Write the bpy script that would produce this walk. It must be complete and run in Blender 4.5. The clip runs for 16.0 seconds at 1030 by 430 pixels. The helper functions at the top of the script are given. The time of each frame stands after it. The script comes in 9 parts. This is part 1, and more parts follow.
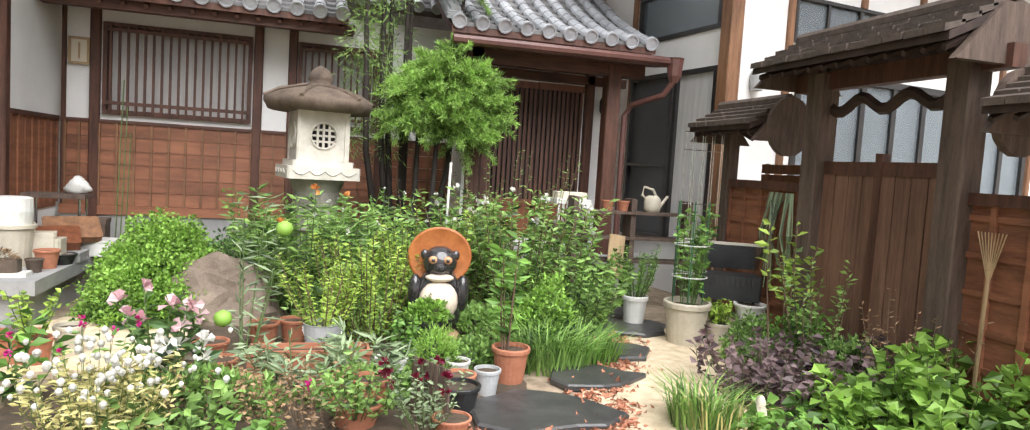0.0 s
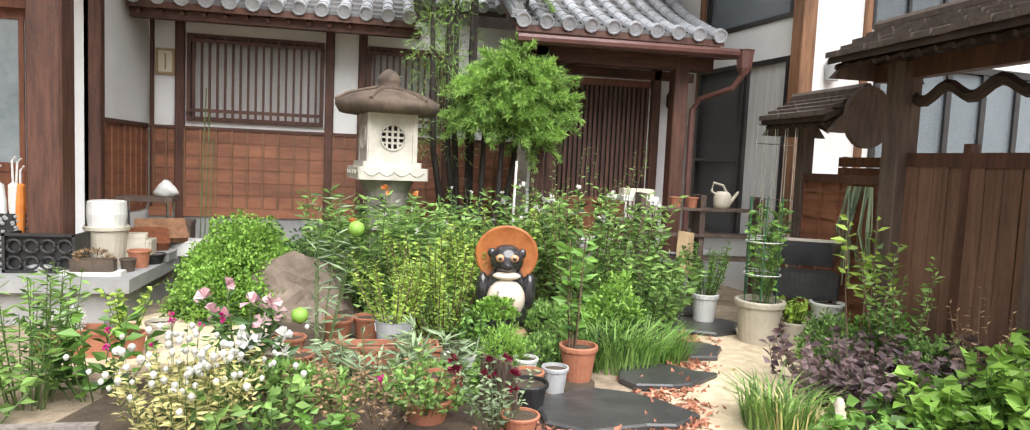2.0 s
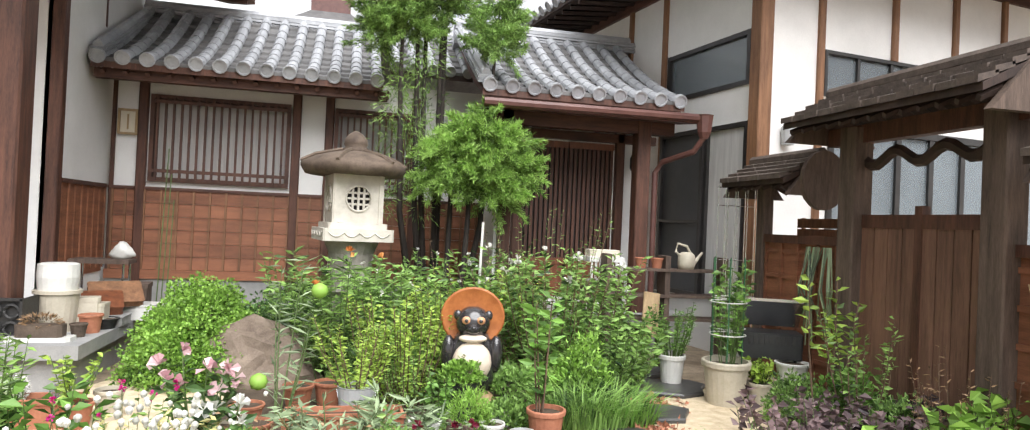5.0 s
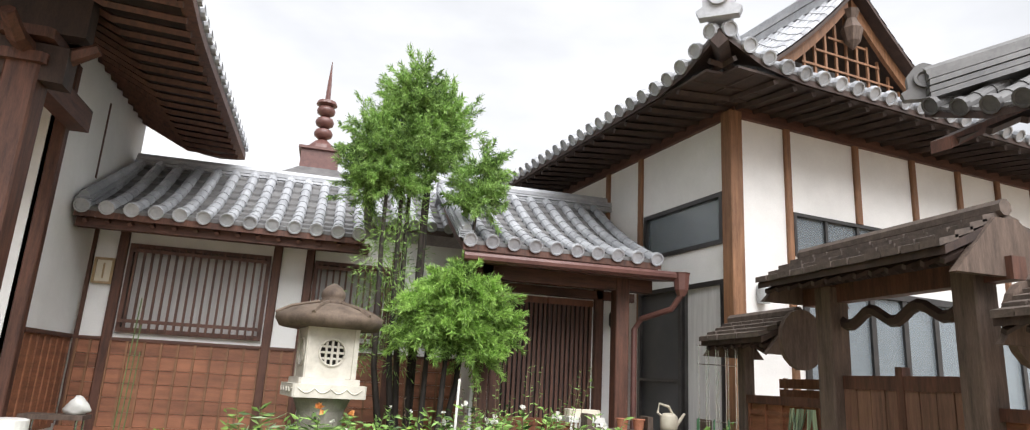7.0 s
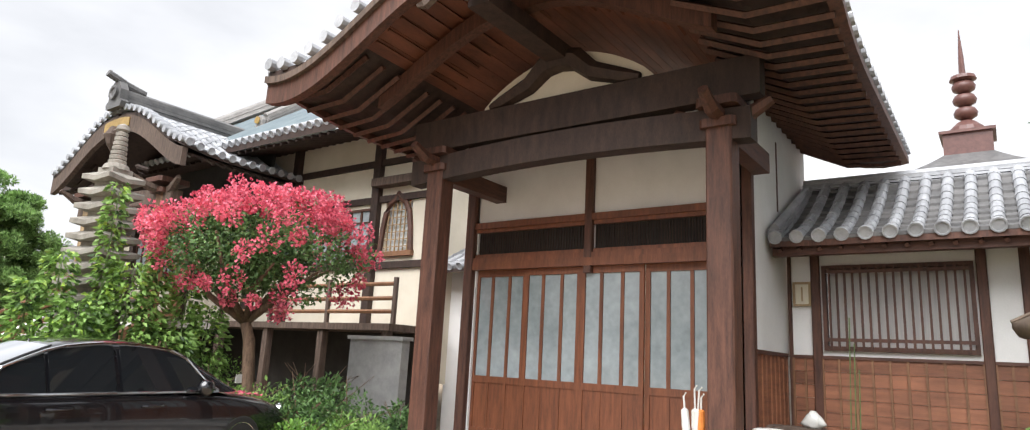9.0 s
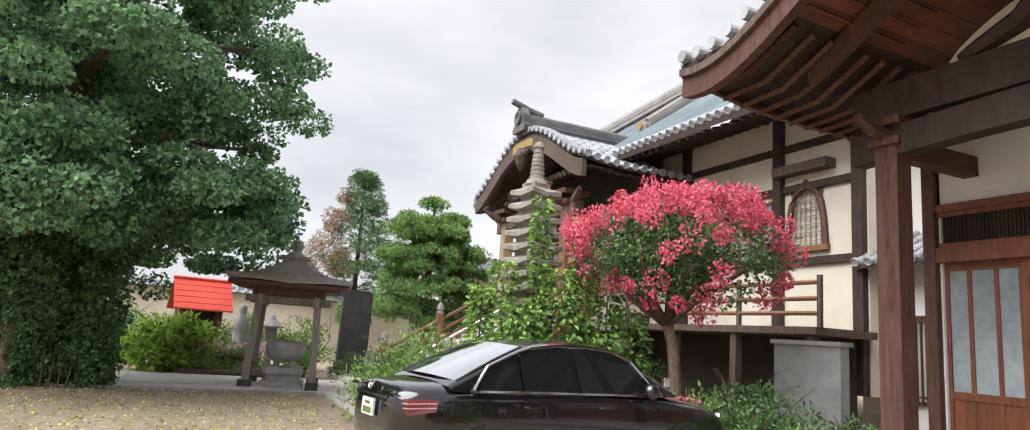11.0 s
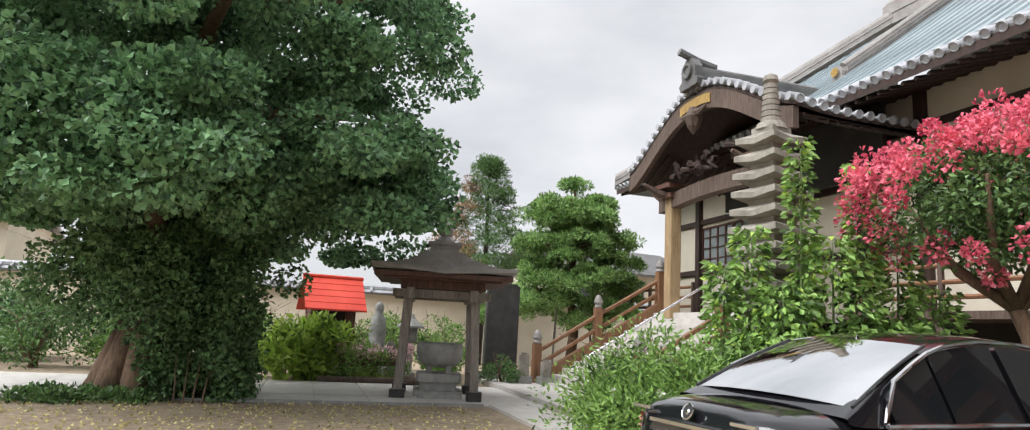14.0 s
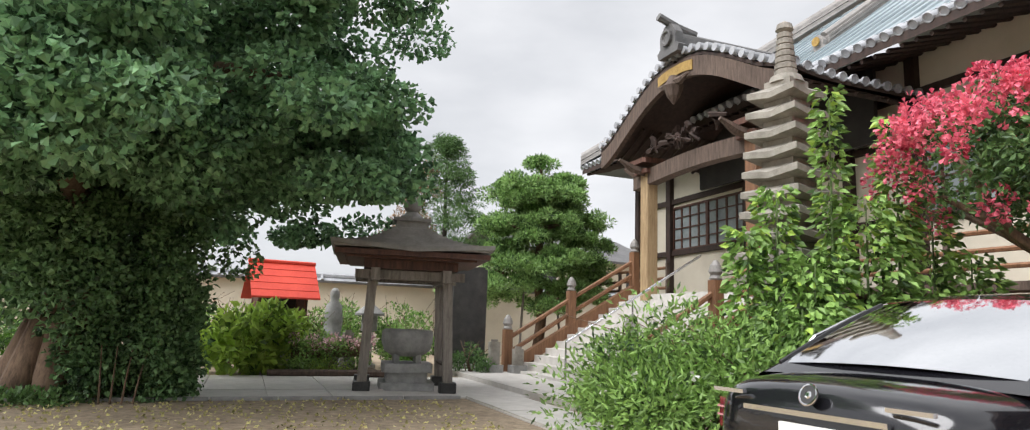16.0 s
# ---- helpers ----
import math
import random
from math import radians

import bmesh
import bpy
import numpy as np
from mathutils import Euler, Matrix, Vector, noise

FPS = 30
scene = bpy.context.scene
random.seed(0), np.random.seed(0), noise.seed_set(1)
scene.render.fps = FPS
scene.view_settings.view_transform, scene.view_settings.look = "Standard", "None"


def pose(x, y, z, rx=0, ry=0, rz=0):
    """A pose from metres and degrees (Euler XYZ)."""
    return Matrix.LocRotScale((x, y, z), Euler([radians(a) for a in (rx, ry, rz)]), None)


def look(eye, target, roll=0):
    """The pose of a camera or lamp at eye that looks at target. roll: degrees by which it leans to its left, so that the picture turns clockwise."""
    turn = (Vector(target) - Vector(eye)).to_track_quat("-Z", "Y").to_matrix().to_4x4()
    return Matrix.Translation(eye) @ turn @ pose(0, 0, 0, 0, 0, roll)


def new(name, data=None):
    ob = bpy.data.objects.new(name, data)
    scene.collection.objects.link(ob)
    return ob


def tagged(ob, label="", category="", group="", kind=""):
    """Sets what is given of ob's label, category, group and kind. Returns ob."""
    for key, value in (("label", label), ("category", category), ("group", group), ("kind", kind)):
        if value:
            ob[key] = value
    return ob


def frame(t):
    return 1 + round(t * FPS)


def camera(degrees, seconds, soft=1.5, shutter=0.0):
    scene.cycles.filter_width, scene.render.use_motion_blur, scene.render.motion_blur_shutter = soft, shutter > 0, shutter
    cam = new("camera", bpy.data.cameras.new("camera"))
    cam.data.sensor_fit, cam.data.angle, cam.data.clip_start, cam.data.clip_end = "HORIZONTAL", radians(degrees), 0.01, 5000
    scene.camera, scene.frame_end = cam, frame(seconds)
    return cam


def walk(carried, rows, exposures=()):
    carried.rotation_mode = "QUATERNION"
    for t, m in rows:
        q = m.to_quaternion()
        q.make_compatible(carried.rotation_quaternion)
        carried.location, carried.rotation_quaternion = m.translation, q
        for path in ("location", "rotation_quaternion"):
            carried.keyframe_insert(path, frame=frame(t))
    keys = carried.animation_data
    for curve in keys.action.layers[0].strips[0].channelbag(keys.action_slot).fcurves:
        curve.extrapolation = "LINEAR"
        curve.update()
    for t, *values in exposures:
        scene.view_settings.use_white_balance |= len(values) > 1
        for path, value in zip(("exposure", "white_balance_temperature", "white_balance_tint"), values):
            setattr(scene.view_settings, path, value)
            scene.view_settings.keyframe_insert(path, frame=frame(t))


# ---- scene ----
cam = camera(74.0, 16.0, 1.1)
PATH = [
    (0, (-0.278, -0.03, 1.588), (0.292, 1.882, 1.449), 3.5),
    (0.5, (-0.278, -0.032, 1.587), (0.192, 1.906, 1.434), 3.8),
    (1, (-0.281, -0.037, 1.589), (0.113, 1.918, 1.429), 3.4),
    (1.5, (-0.282, -0.037, 1.593), (0.098, 1.92, 1.437), 2.9),
    (2, (-0.281, -0.038, 1.593), (0.102, 1.919, 1.437), 2.5),
    (2.5, (-0.278, -0.034, 1.595), (0.127, 1.918, 1.444), 2.2),
    (3, (-0.283, -0.032, 1.599), (0.129, 1.92, 1.454), 1.8),
    (5.5, (-0.28, -0.044, 1.598), (0.202, 1.893, 1.73), 2.5),
    (6, (-0.28, -0.047, 1.598), (0.197, 1.877, 1.866), 2.7),
    (6.5, (-0.279, -0.05, 1.598), (0.214, 1.847, 1.993), 3.0),
    (7, (-0.278, -0.054, 1.6), (0.216, 1.825, 2.074), 3.2),
    (7.5, (-0.34, -0.081, 1.6), (-0.021, 1.825, 2.115), 2.9),
    (8, (-0.46, -0.099, 1.6), (-0.6, 1.835, 2.09), 2.7),
    (8.5, (-0.661, -0.148, 1.599), (-1.346, 1.674, 2.057), 2.9),
    (9, (-0.821, -0.282, 1.6), (-1.969, 1.297, 2.015), 3.0),
    (9.5, (-0.899, -0.38, 1.6), (-2.387, 0.889, 1.988), 3.8),
    (10, (-1.099, -0.461, 1.6), (-2.728, 0.622, 1.98), 4.1),
    (12.5, (-3.74, -0.717, 1.591), (-5.641, -0.182, 1.91), 3.7),
    (13, (-4.362, -0.881, 1.552), (-6.266, -0.36, 1.874), 3.5),
    (13.5, (-4.961, -1.04, 1.501), (-6.864, -0.519, 1.829), 3.4),
    (14, (-5.522, -1.163, 1.457), (-7.415, -0.61, 1.79), 3.1),
    (14.5, (-6.048, -1.209, 1.397), (-7.932, -0.628, 1.731), 2.8),
    (15, (-6.462, -1.239, 1.35), (-8.336, -0.624, 1.684), 2.5),
    (15.5, (-6.759, -1.283, 1.296), (-8.621, -0.634, 1.63), 2.4),
    (16, (-6.977, -1.309, 1.282), (-8.822, -0.603, 1.598), 2.0),
]
walk(cam, [(t, look(eye, target, roll)) for t, eye, target, roll in PATH], [(0, 1.12), (3, 1.12), (6, 1.06), (7, 1.02), (8, 0.94), (8.5, 0.92), (9, 1.08), (9.5, 1.16), (10, 1.1), (12.5, 0.82), (16, 0.84)])

# ---- sky and light: a bright overcast day ----
SUN_EL, SUN_ROT = 52.0, 172.0
world = bpy.data.worlds.new("sky")
scene.world = world
world.use_nodes = True
wn, wl = world.node_tree.nodes, world.node_tree.links
wn.clear()
w_out = wn.new("ShaderNodeOutputWorld")
w_bg = wn.new("ShaderNodeBackground")
w_sky = wn.new("ShaderNodeTexSky")
w_sky.sky_type = "NISHITA"
w_sky.sun_disc = False
w_sky.sun_elevation, w_sky.sun_rotation = radians(SUN_EL), radians(SUN_ROT)
w_mix = wn.new("ShaderNodeMix")
w_mix.data_type = "RGBA"
w_mix.inputs[0].default_value = 0.93
w_co = wn.new("ShaderNodeTexCoord")
w_map = wn.new("ShaderNodeMapping")
w_map.inputs["Scale"].default_value = (1.0, 1.0, 2.6)
w_no = wn.new("ShaderNodeTexNoise")
w_no.inputs["Scale"].default_value = 1.6
w_no.inputs["Detail"].default_value = 6
w_no.inputs["Roughness"].default_value = 0.5
w_ra = wn.new("ShaderNodeValToRGB")
w_ra.color_ramp.elements[0].position, w_ra.color_ramp.elements[0].color = 0.36, (4.7, 4.8, 5.05, 1)
w_ra.color_ramp.elements[1].position, w_ra.color_ramp.elements[1].color = 0.66, (7.6, 7.6, 7.75, 1)
wl.new(w_co.outputs["Generated"], w_map.inputs["Vector"])
wl.new(w_map.outputs["Vector"], w_no.inputs["Vector"])
wl.new(w_no.outputs["Fac"], w_ra.inputs["Fac"])
wl.new(w_sky.outputs["Color"], w_mix.inputs[6])
wl.new(w_ra.outputs["Color"], w_mix.inputs[7])
wl.new(w_mix.outputs[2], w_bg.inputs["Color"])
w_bg.inputs["Strength"].default_value = 0.082
wl.new(w_bg.outputs["Background"], w_out.inputs["Surface"])
sun = new("sun", bpy.data.lights.new("sun", "SUN"))
sun.data.energy, sun.data.angle, sun.data.color = 3.2, radians(60), (0.99, 0.985, 1.0)
sun_dir = Vector((math.sin(radians(SUN_ROT)) * math.cos(radians(SUN_EL)), math.cos(radians(SUN_ROT)) * math.cos(radians(SUN_EL)), math.sin(radians(SUN_EL))))
sun.matrix_world = look(sun_dir * 60, (0, 0, 0))

# ---- materials ----
def mat(name, low, high, scale=6.0, rough=0.7, bump=0.2, metal=0.0, stretch=(1, 1, 1), fine=40.0, island=0.0, obrand=0.0, trans=0.0, stain=0.0, spec=0.5, coat=0.0):
    """A noisy surface between two colours, with broad stains, fine grain and relief."""
    m = bpy.data.materials.new(name)
    m.use_nodes = True
    nt, ln = m.node_tree.nodes, m.node_tree.links
    b = nt["Principled BSDF"]
    co = nt.new("ShaderNodeTexCoord")
    mp = nt.new("ShaderNodeMapping")
    mp.inputs["Scale"].default_value = stretch
    geo = nt.new("ShaderNodeNewGeometry")
    ln.new(geo.outputs["Position"] if obrand == 0 else co.outputs["Object"], mp.inputs["Vector"])
    n1 = nt.new("ShaderNodeTexNoise")
    n1.inputs["Scale"].default_value = scale
    n1.inputs["Detail"].default_value = 8
    n1.inputs["Roughness"].default_value = 0.65
    ln.new(mp.outputs["Vector"], n1.inputs["Vector"])
    n2 = nt.new("ShaderNodeTexNoise")
    n2.inputs["Scale"].default_value = fine
    n2.inputs["Detail"].default_value = 4
    ln.new(mp.outputs["Vector"], n2.inputs["Vector"])
    ad = nt.new("ShaderNodeMath")
    ad.operation = "MULTIPLY_ADD"
    ln.new(n2.outputs["Fac"], ad.inputs[0])
    ad.inputs[1].default_value = 0.35
    ln.new(n1.outputs["Fac"], ad.inputs[2])
    last = ad
    if island or obrand:
        rnd = nt.new("ShaderNodeObjectInfo") if obrand else geo
        ad2 = nt.new("ShaderNodeMath")
        ad2.operation = "MULTIPLY_ADD"
        ln.new(rnd.outputs["Random"] if obrand else geo.outputs["Random Per Island"], ad2.inputs[0])
        ad2.inputs[1].default_value = island or obrand
        ln.new(ad.outputs[0], ad2.inputs[2])
        last = ad2
    ra = nt.new("ShaderNodeValToRGB")
    top = 0.9 + (island or obrand)
    ra.color_ramp.elements[0].position, ra.color_ramp.elements[0].color = 0.42, (*low, 1)
    ra.color_ramp.elements[1].position, ra.color_ramp.elements[1].color = min(1.0, top), (*high, 1)
    ln.new(last.outputs[0], ra.inputs["Fac"])
    col = ra.outputs["Color"]
    if stain:
        n3 = nt.new("ShaderNodeTexNoise")
        n3.inputs["Scale"].default_value = 0.9
        n3.inputs["Detail"].default_value = 5
        ln.new(geo.outputs["Position"], n3.inputs["Vector"])
        r3 = nt.new("ShaderNodeMapRange")
        r3.inputs["From Min"].default_value, r3.inputs["From Max"].default_value = 0.45, 0.75
        r3.inputs["To Min"].default_value, r3.inputs["To Max"].default_value = 0.0, stain
        ln.new(n3.outputs["Fac"], r3.inputs["Value"])
        mx = nt.new("ShaderNodeMix")
        mx.data_type = "RGBA"
        ln.new(r3.outputs["Result"], mx.inputs[0])
        ln.new(col, mx.inputs[6])
        mx.inputs[7].default_value = (*[c * 0.45 for c in low], 1)
        col = mx.outputs[2]
    ln.new(col, b.inputs["Base Color"])
    b.inputs["Roughness"].default_value = rough
    b.inputs["Metallic"].default_value = metal
    b.inputs["Specular IOR Level"].default_value = spec
    b.inputs["Coat Weight"].default_value = coat
    b.inputs["Transmission Weight"].default_value = trans
    if bump:
        bp = nt.new("ShaderNodeBump")
        bp.inputs["Strength"].default_value = bump
        bp.inputs["Distance"].default_value = 0.01
        ln.new(ad.outputs[0], bp.inputs["Height"])
        ln.new(bp.outputs["Normal"], b.inputs["Normal"])
    return m


def leaf_mat(name, low, high, light=0.35, rough=0.5):
    """Leaves: a colour from each leaf's own chance, with some light passing through."""
    m = bpy.data.materials.new(name)
    m.use_nodes = True
    nt, ln = m.node_tree.nodes, m.node_tree.links
    b = nt["Principled BSDF"]
    geo = nt.new("ShaderNodeNewGeometry")
    no = nt.new("ShaderNodeTexNoise")
    no.inputs["Scale"].default_value = 2.2
    ln.new(geo.outputs["Position"], no.inputs["Vector"])
    ad = nt.new("ShaderNodeMath")
    ad.operation = "MULTIPLY_ADD"
    ln.new(geo.outputs["Random Per Island"], ad.inputs[0])
    ad.inputs[1].default_value = 0.6
    ln.new(no.outputs["Fac"], ad.inputs[2])
    ra = nt.new("ShaderNodeValToRGB")
    ra.color_ramp.elements[0].position, ra.color_ramp.elements[0].color = 0.42, (*[c * 0.7 for c in low], 1)
    ra.color_ramp.elements[1].position, ra.color_ramp.elements[1].color = 0.98, (*high, 1)
    ln.new(ad.outputs[0], ra.inputs["Fac"])
    ln.new(ra.outputs["Color"], b.inputs["Base Color"])
    b.inputs["Roughness"].default_value = rough
    tr = nt.new("ShaderNodeBsdfTranslucent")
    ln.new(ra.outputs["Color"], tr.inputs["Color"])
    mx = nt.new("ShaderNodeMixShader")
    mx.inputs[0].default_value = light
    ln.new(b.outputs["BSDF"], mx.inputs[1])
    ln.new(tr.outputs["BSDF"], mx.inputs[2])
    ln.new(mx.outputs["Shader"], nt["Material Output"].inputs["Surface"])
    return m


def glass_mat(name, tint=(0.75, 0.8, 0.8), rough=0.02, alpha=0.35):
    """A pane: part mirror-like gloss, part see-through."""
    m = bpy.data.materials.new(name)
    m.use_nodes = True
    b = m.node_tree.nodes["Principled BSDF"]
    b.inputs["Base Color"].default_value = (*tint, 1)
    b.inputs["Roughness"].default_value = rough
    b.inputs["Alpha"].default_value = alpha
    b.inputs["IOR"].default_value = 1.6
    return m


WOOD = mat("dark brown timber", (0.028, 0.011, 0.007), (0.15, 0.062, 0.038), 3.0, 0.62, 0.25, stretch=(6, 6, 0.7), fine=30, stain=0.3)
WOOD_H = mat("dark brown beam", (0.028, 0.011, 0.008), (0.145, 0.06, 0.037), 3.0, 0.62, 0.25, stretch=(0.8, 0.8, 6), fine=30, stain=0.3)
# old timber taken darker than its brown, painting in shade under roofs
WOOD_SHADED = mat("old timber darkened for shade", (0.014, 0.008, 0.006), (0.065, 0.036, 0.026), 3.0, 0.7, 0.25, stretch=(3, 3, 1), fine=30, stain=0.3)
WOOD_SILVER = mat("silvered old timber", (0.12, 0.10, 0.085), (0.36, 0.32, 0.28), 3.0, 0.8, 0.35, stretch=(6, 6, 0.7), fine=30, stain=0.3)
WOOD_RED = mat("reddish stained timber", (0.085, 0.027, 0.012), (0.245, 0.083, 0.035), 3.0, 0.5, 0.2, stretch=(6, 6, 0.6), fine=30, stain=0.2)
WOOD_PANEL = mat("weathered red-brown boards", (0.085, 0.032, 0.016), (0.36, 0.145, 0.075), 2.5, 0.65, 0.3, stretch=(0.7, 0.7, 5), fine=30, obrand=0.22, stain=0.35)
WOOD_WARM = mat("warm brown post timber", (0.11, 0.05, 0.024), (0.32, 0.16, 0.08), 3.0, 0.6, 0.25, stretch=(7, 7, 0.6), fine=30, stain=0.3)
WOOD_GREY = mat("old grey-brown timber", (0.040, 0.026, 0.019), (0.17, 0.118, 0.09), 3.0, 0.8, 0.35, stretch=(6, 6, 0.7), fine=30, stain=0.3)
WOOD_DOOR = mat("brown gate boards", (0.070, 0.034, 0.022), (0.28, 0.145, 0.095), 3.0, 0.7, 0.3, stretch=(6, 6, 0.5), fine=30, obrand=0.2, stain=0.3)
WOOD_VAULT = mat("dark reddish ceiling timber", (0.060, 0.020, 0.011), (0.21, 0.072, 0.036), 3.0, 0.55, 0.2, stretch=(2, 0.6, 2), fine=30, obrand=0.2, stain=0.3)
WOOD_PALE = mat("pale weathered timber", (0.22, 0.14, 0.07), (0.5, 0.36, 0.2), 3.0, 0.7, 0.25, stretch=(6, 6, 0.7), fine=30)
PLASTER = mat("white plaster", (0.70, 0.69, 0.67), (0.84, 0.83, 0.81), 1.2, 0.85, 0.08, fine=60, stain=0.05)
PLASTER_CREAM = mat("cream plaster", (0.60, 0.54, 0.43), (0.72, 0.66, 0.54), 1.2, 0.85, 0.08, fine=60, stain=0.08)
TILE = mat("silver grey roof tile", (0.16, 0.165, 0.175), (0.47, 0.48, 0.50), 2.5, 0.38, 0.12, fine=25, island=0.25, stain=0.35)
TILE_DARK = mat("dark grey roof tile", (0.05, 0.05, 0.052), (0.17, 0.165, 0.16), 3, 0.5, 0.2, fine=25, island=0.25, stain=0.4)
SHINGLE = mat("dark wooden shingle", (0.020, 0.014, 0.012), (0.12, 0.09, 0.072), 4, 0.75, 0.35, fine=30, island=0.3, stretch=(3, 3, 3))
COPPER = mat("weathered sheet roof", (0.20, 0.245, 0.265), (0.32, 0.375, 0.395), 1.0, 0.5, 0.1, fine=20, island=0.1, stain=0.1)
COPPER_DARK = mat("dull brown copper", (0.15, 0.138, 0.13), (0.34, 0.32, 0.30), 3.0, 0.5, 0.15, fine=20, island=0.15)
COPPER_RED = mat("red-brown sheet metal", (0.075, 0.030, 0.026), (0.155, 0.070, 0.056), 3.0, 0.42, 0.08, fine=20)
STONE = mat("grey granite", (0.20, 0.20, 0.195), (0.42, 0.41, 0.39), 5, 0.8, 0.35, fine=120, stain=0.3)
STONE_PALE = mat("pale carved granite", (0.42, 0.39, 0.33), (0.68, 0.64, 0.56), 5, 0.8, 0.3, fine=140, stain=0.25)
STONE_BROWN = mat("brown lichened stone", (0.045, 0.030, 0.022), (0.17, 0.125, 0.09), 6, 0.85, 0.45, fine=90, stain=0.5)
STONE_ROCK = mat("brown garden boulder", (0.10, 0.070, 0.050), (0.30, 0.235, 0.18), 5, 0.85, 0.6, fine=70, stain=0.5)
STONE_DARK = mat("dark wet slate", (0.028, 0.028, 0.030), (0.085, 0.082, 0.078), 4, 0.38, 0.3, fine=60, stain=0.3)
STONE_PAG = mat("weathered grey-brown stone", (0.17, 0.155, 0.13), (0.40, 0.37, 0.32), 5, 0.85, 0.4, fine=90, stain=0.5)
CONCRETE = mat("grey concrete", (0.24, 0.24, 0.235), (0.40, 0.395, 0.38), 4, 0.85, 0.25, fine=110, stain=0.35)
PAVE = mat("pale paving stone", (0.46, 0.435, 0.40), (0.68, 0.65, 0.61), 4, 0.7, 0.2, fine=80, obrand=0.15, stain=0.2)
GRAVEL = mat("sandy gravel ground", (0.15, 0.112, 0.075), (0.47, 0.37, 0.26), 7.0, 0.95, 0.9, fine=90, stain=0.35)
SAND = mat("pale yellow grit", (0.42, 0.32, 0.20), (0.74, 0.62, 0.44), 9, 0.95, 0.9, fine=150, stain=0.15)
SOIL = mat("dark garden soil", (0.03, 0.022, 0.015), (0.12, 0.085, 0.055), 5, 0.95, 0.9, fine=60)
RUBBLE = mat("red clay chips", (0.20, 0.075, 0.045), (0.45, 0.20, 0.12), 9, 0.9, 0.6, fine=60, island=0.4)
TERRA = mat("terracotta", (0.30, 0.105, 0.055), (0.50, 0.21, 0.12), 6, 0.8, 0.2, fine=60, stain=0.3)
WHITE_PL = mat("aged white plastic", (0.58, 0.57, 0.53), (0.76, 0.75, 0.71), 5, 0.45, 0.05, fine=60, stain=0.2)
BEIGE_PL = mat("beige plastic", (0.42, 0.37, 0.28), (0.58, 0.53, 0.43), 5, 0.55, 0.08, fine=60, stain=0.25)
GREY_PL = mat("grey plastic", (0.33, 0.34, 0.34), (0.48, 0.49, 0.49), 5, 0.5, 0.08, fine=60, stain=0.2)
BLACK_PL = mat("black plastic", (0.012, 0.012, 0.013), (0.04, 0.04, 0.04), 5, 0.4, 0.06, fine=60)
GREEN_PL = mat("green wire coating", (0.03, 0.10, 0.045), (0.06, 0.17, 0.08), 5, 0.5, 0.0)
IRON = mat("black iron", (0.015, 0.015, 0.016), (0.06, 0.058, 0.055), 8, 0.5, 0.2, metal=0.3)
ALU = mat("dark bronze aluminium", (0.035, 0.033, 0.032), (0.075, 0.07, 0.068), 4, 0.4, 0.03, metal=0.5)
STEEL = mat("bright steel tube", (0.55, 0.55, 0.56), (0.75, 0.75, 0.76), 4, 0.25, 0.02, metal=1.0)
GOLD = mat("worn gilt metal", (0.32, 0.19, 0.055), (0.62, 0.42, 0.14), 8, 0.4, 0.2, metal=0.6)
RED_SHEET = mat("bright red painted sheet", (0.60, 0.045, 0.025), (0.78, 0.085, 0.05), 1.5, 0.4, 0.05, fine=20, stain=0.12)
# near-black backing colour that stands in for unlit space behind openings
SHADE_IN = mat("painted interior shade", (0.02, 0.018, 0.016), (0.05, 0.045, 0.04), 2, 0.8, 0.1)
FROST = mat("frosted glass", (0.18, 0.21, 0.215), (0.36, 0.40, 0.41), 0.8, 0.08, 0.02, fine=10)
CURTAIN = mat("grey curtain behind glass", (0.46, 0.45, 0.44), (0.68, 0.67, 0.65), 2, 0.35, 0.05, stretch=(8, 8, 0.4), fine=12)
SCREEN = mat("insect screen", (0.045, 0.047, 0.05), (0.075, 0.078, 0.082), 2, 0.6, 0.02, fine=200)
PAPER = mat("white paper screen", (0.55, 0.57, 0.58), (0.68, 0.70, 0.71), 1, 0.5, 0.02)
GLASS = glass_mat("window glass", (0.20, 0.23, 0.25), 0.03, 0.5)
# pale full mirror that exaggerates the rear window's sky reflection
GLASS_SKY = mat("tinted glass as pale sky mirror", (0.84, 0.86, 0.88), (0.92, 0.93, 0.95), 1.0, 0.05, 0.0, metal=1.0)
GLASS_DARK = glass_mat("tinted car glass", (0.012, 0.014, 0.016), 0.02, 0.88)
CAR_PAINT = mat("black car paint", (0.006, 0.006, 0.008), (0.010, 0.010, 0.012), 2, 0.16, 0.0, coat=1.0)
CHROME = mat("chrome", (0.72, 0.73, 0.74), (0.82, 0.82, 0.83), 2, 0.08, 0.0, metal=1.0)
RUBBER = mat("tyre rubber", (0.012, 0.012, 0.012), (0.03, 0.03, 0.03), 6, 0.8, 0.1)
TAIL_RED = mat("red tail lamp", (0.10, 0.006, 0.010), (0.20, 0.012, 0.018), 3, 0.12, 0.0, coat=1.0)
LAMP_STRIP = mat("pale pink lamp reflector", (0.40, 0.16, 0.17), (0.55, 0.26, 0.27), 3, 0.15, 0.0, coat=0.8)
BARK = mat("brown bark", (0.06, 0.038, 0.025), (0.24, 0.155, 0.10), 5, 0.9, 0.8, stretch=(4, 4, 0.6), fine=30)
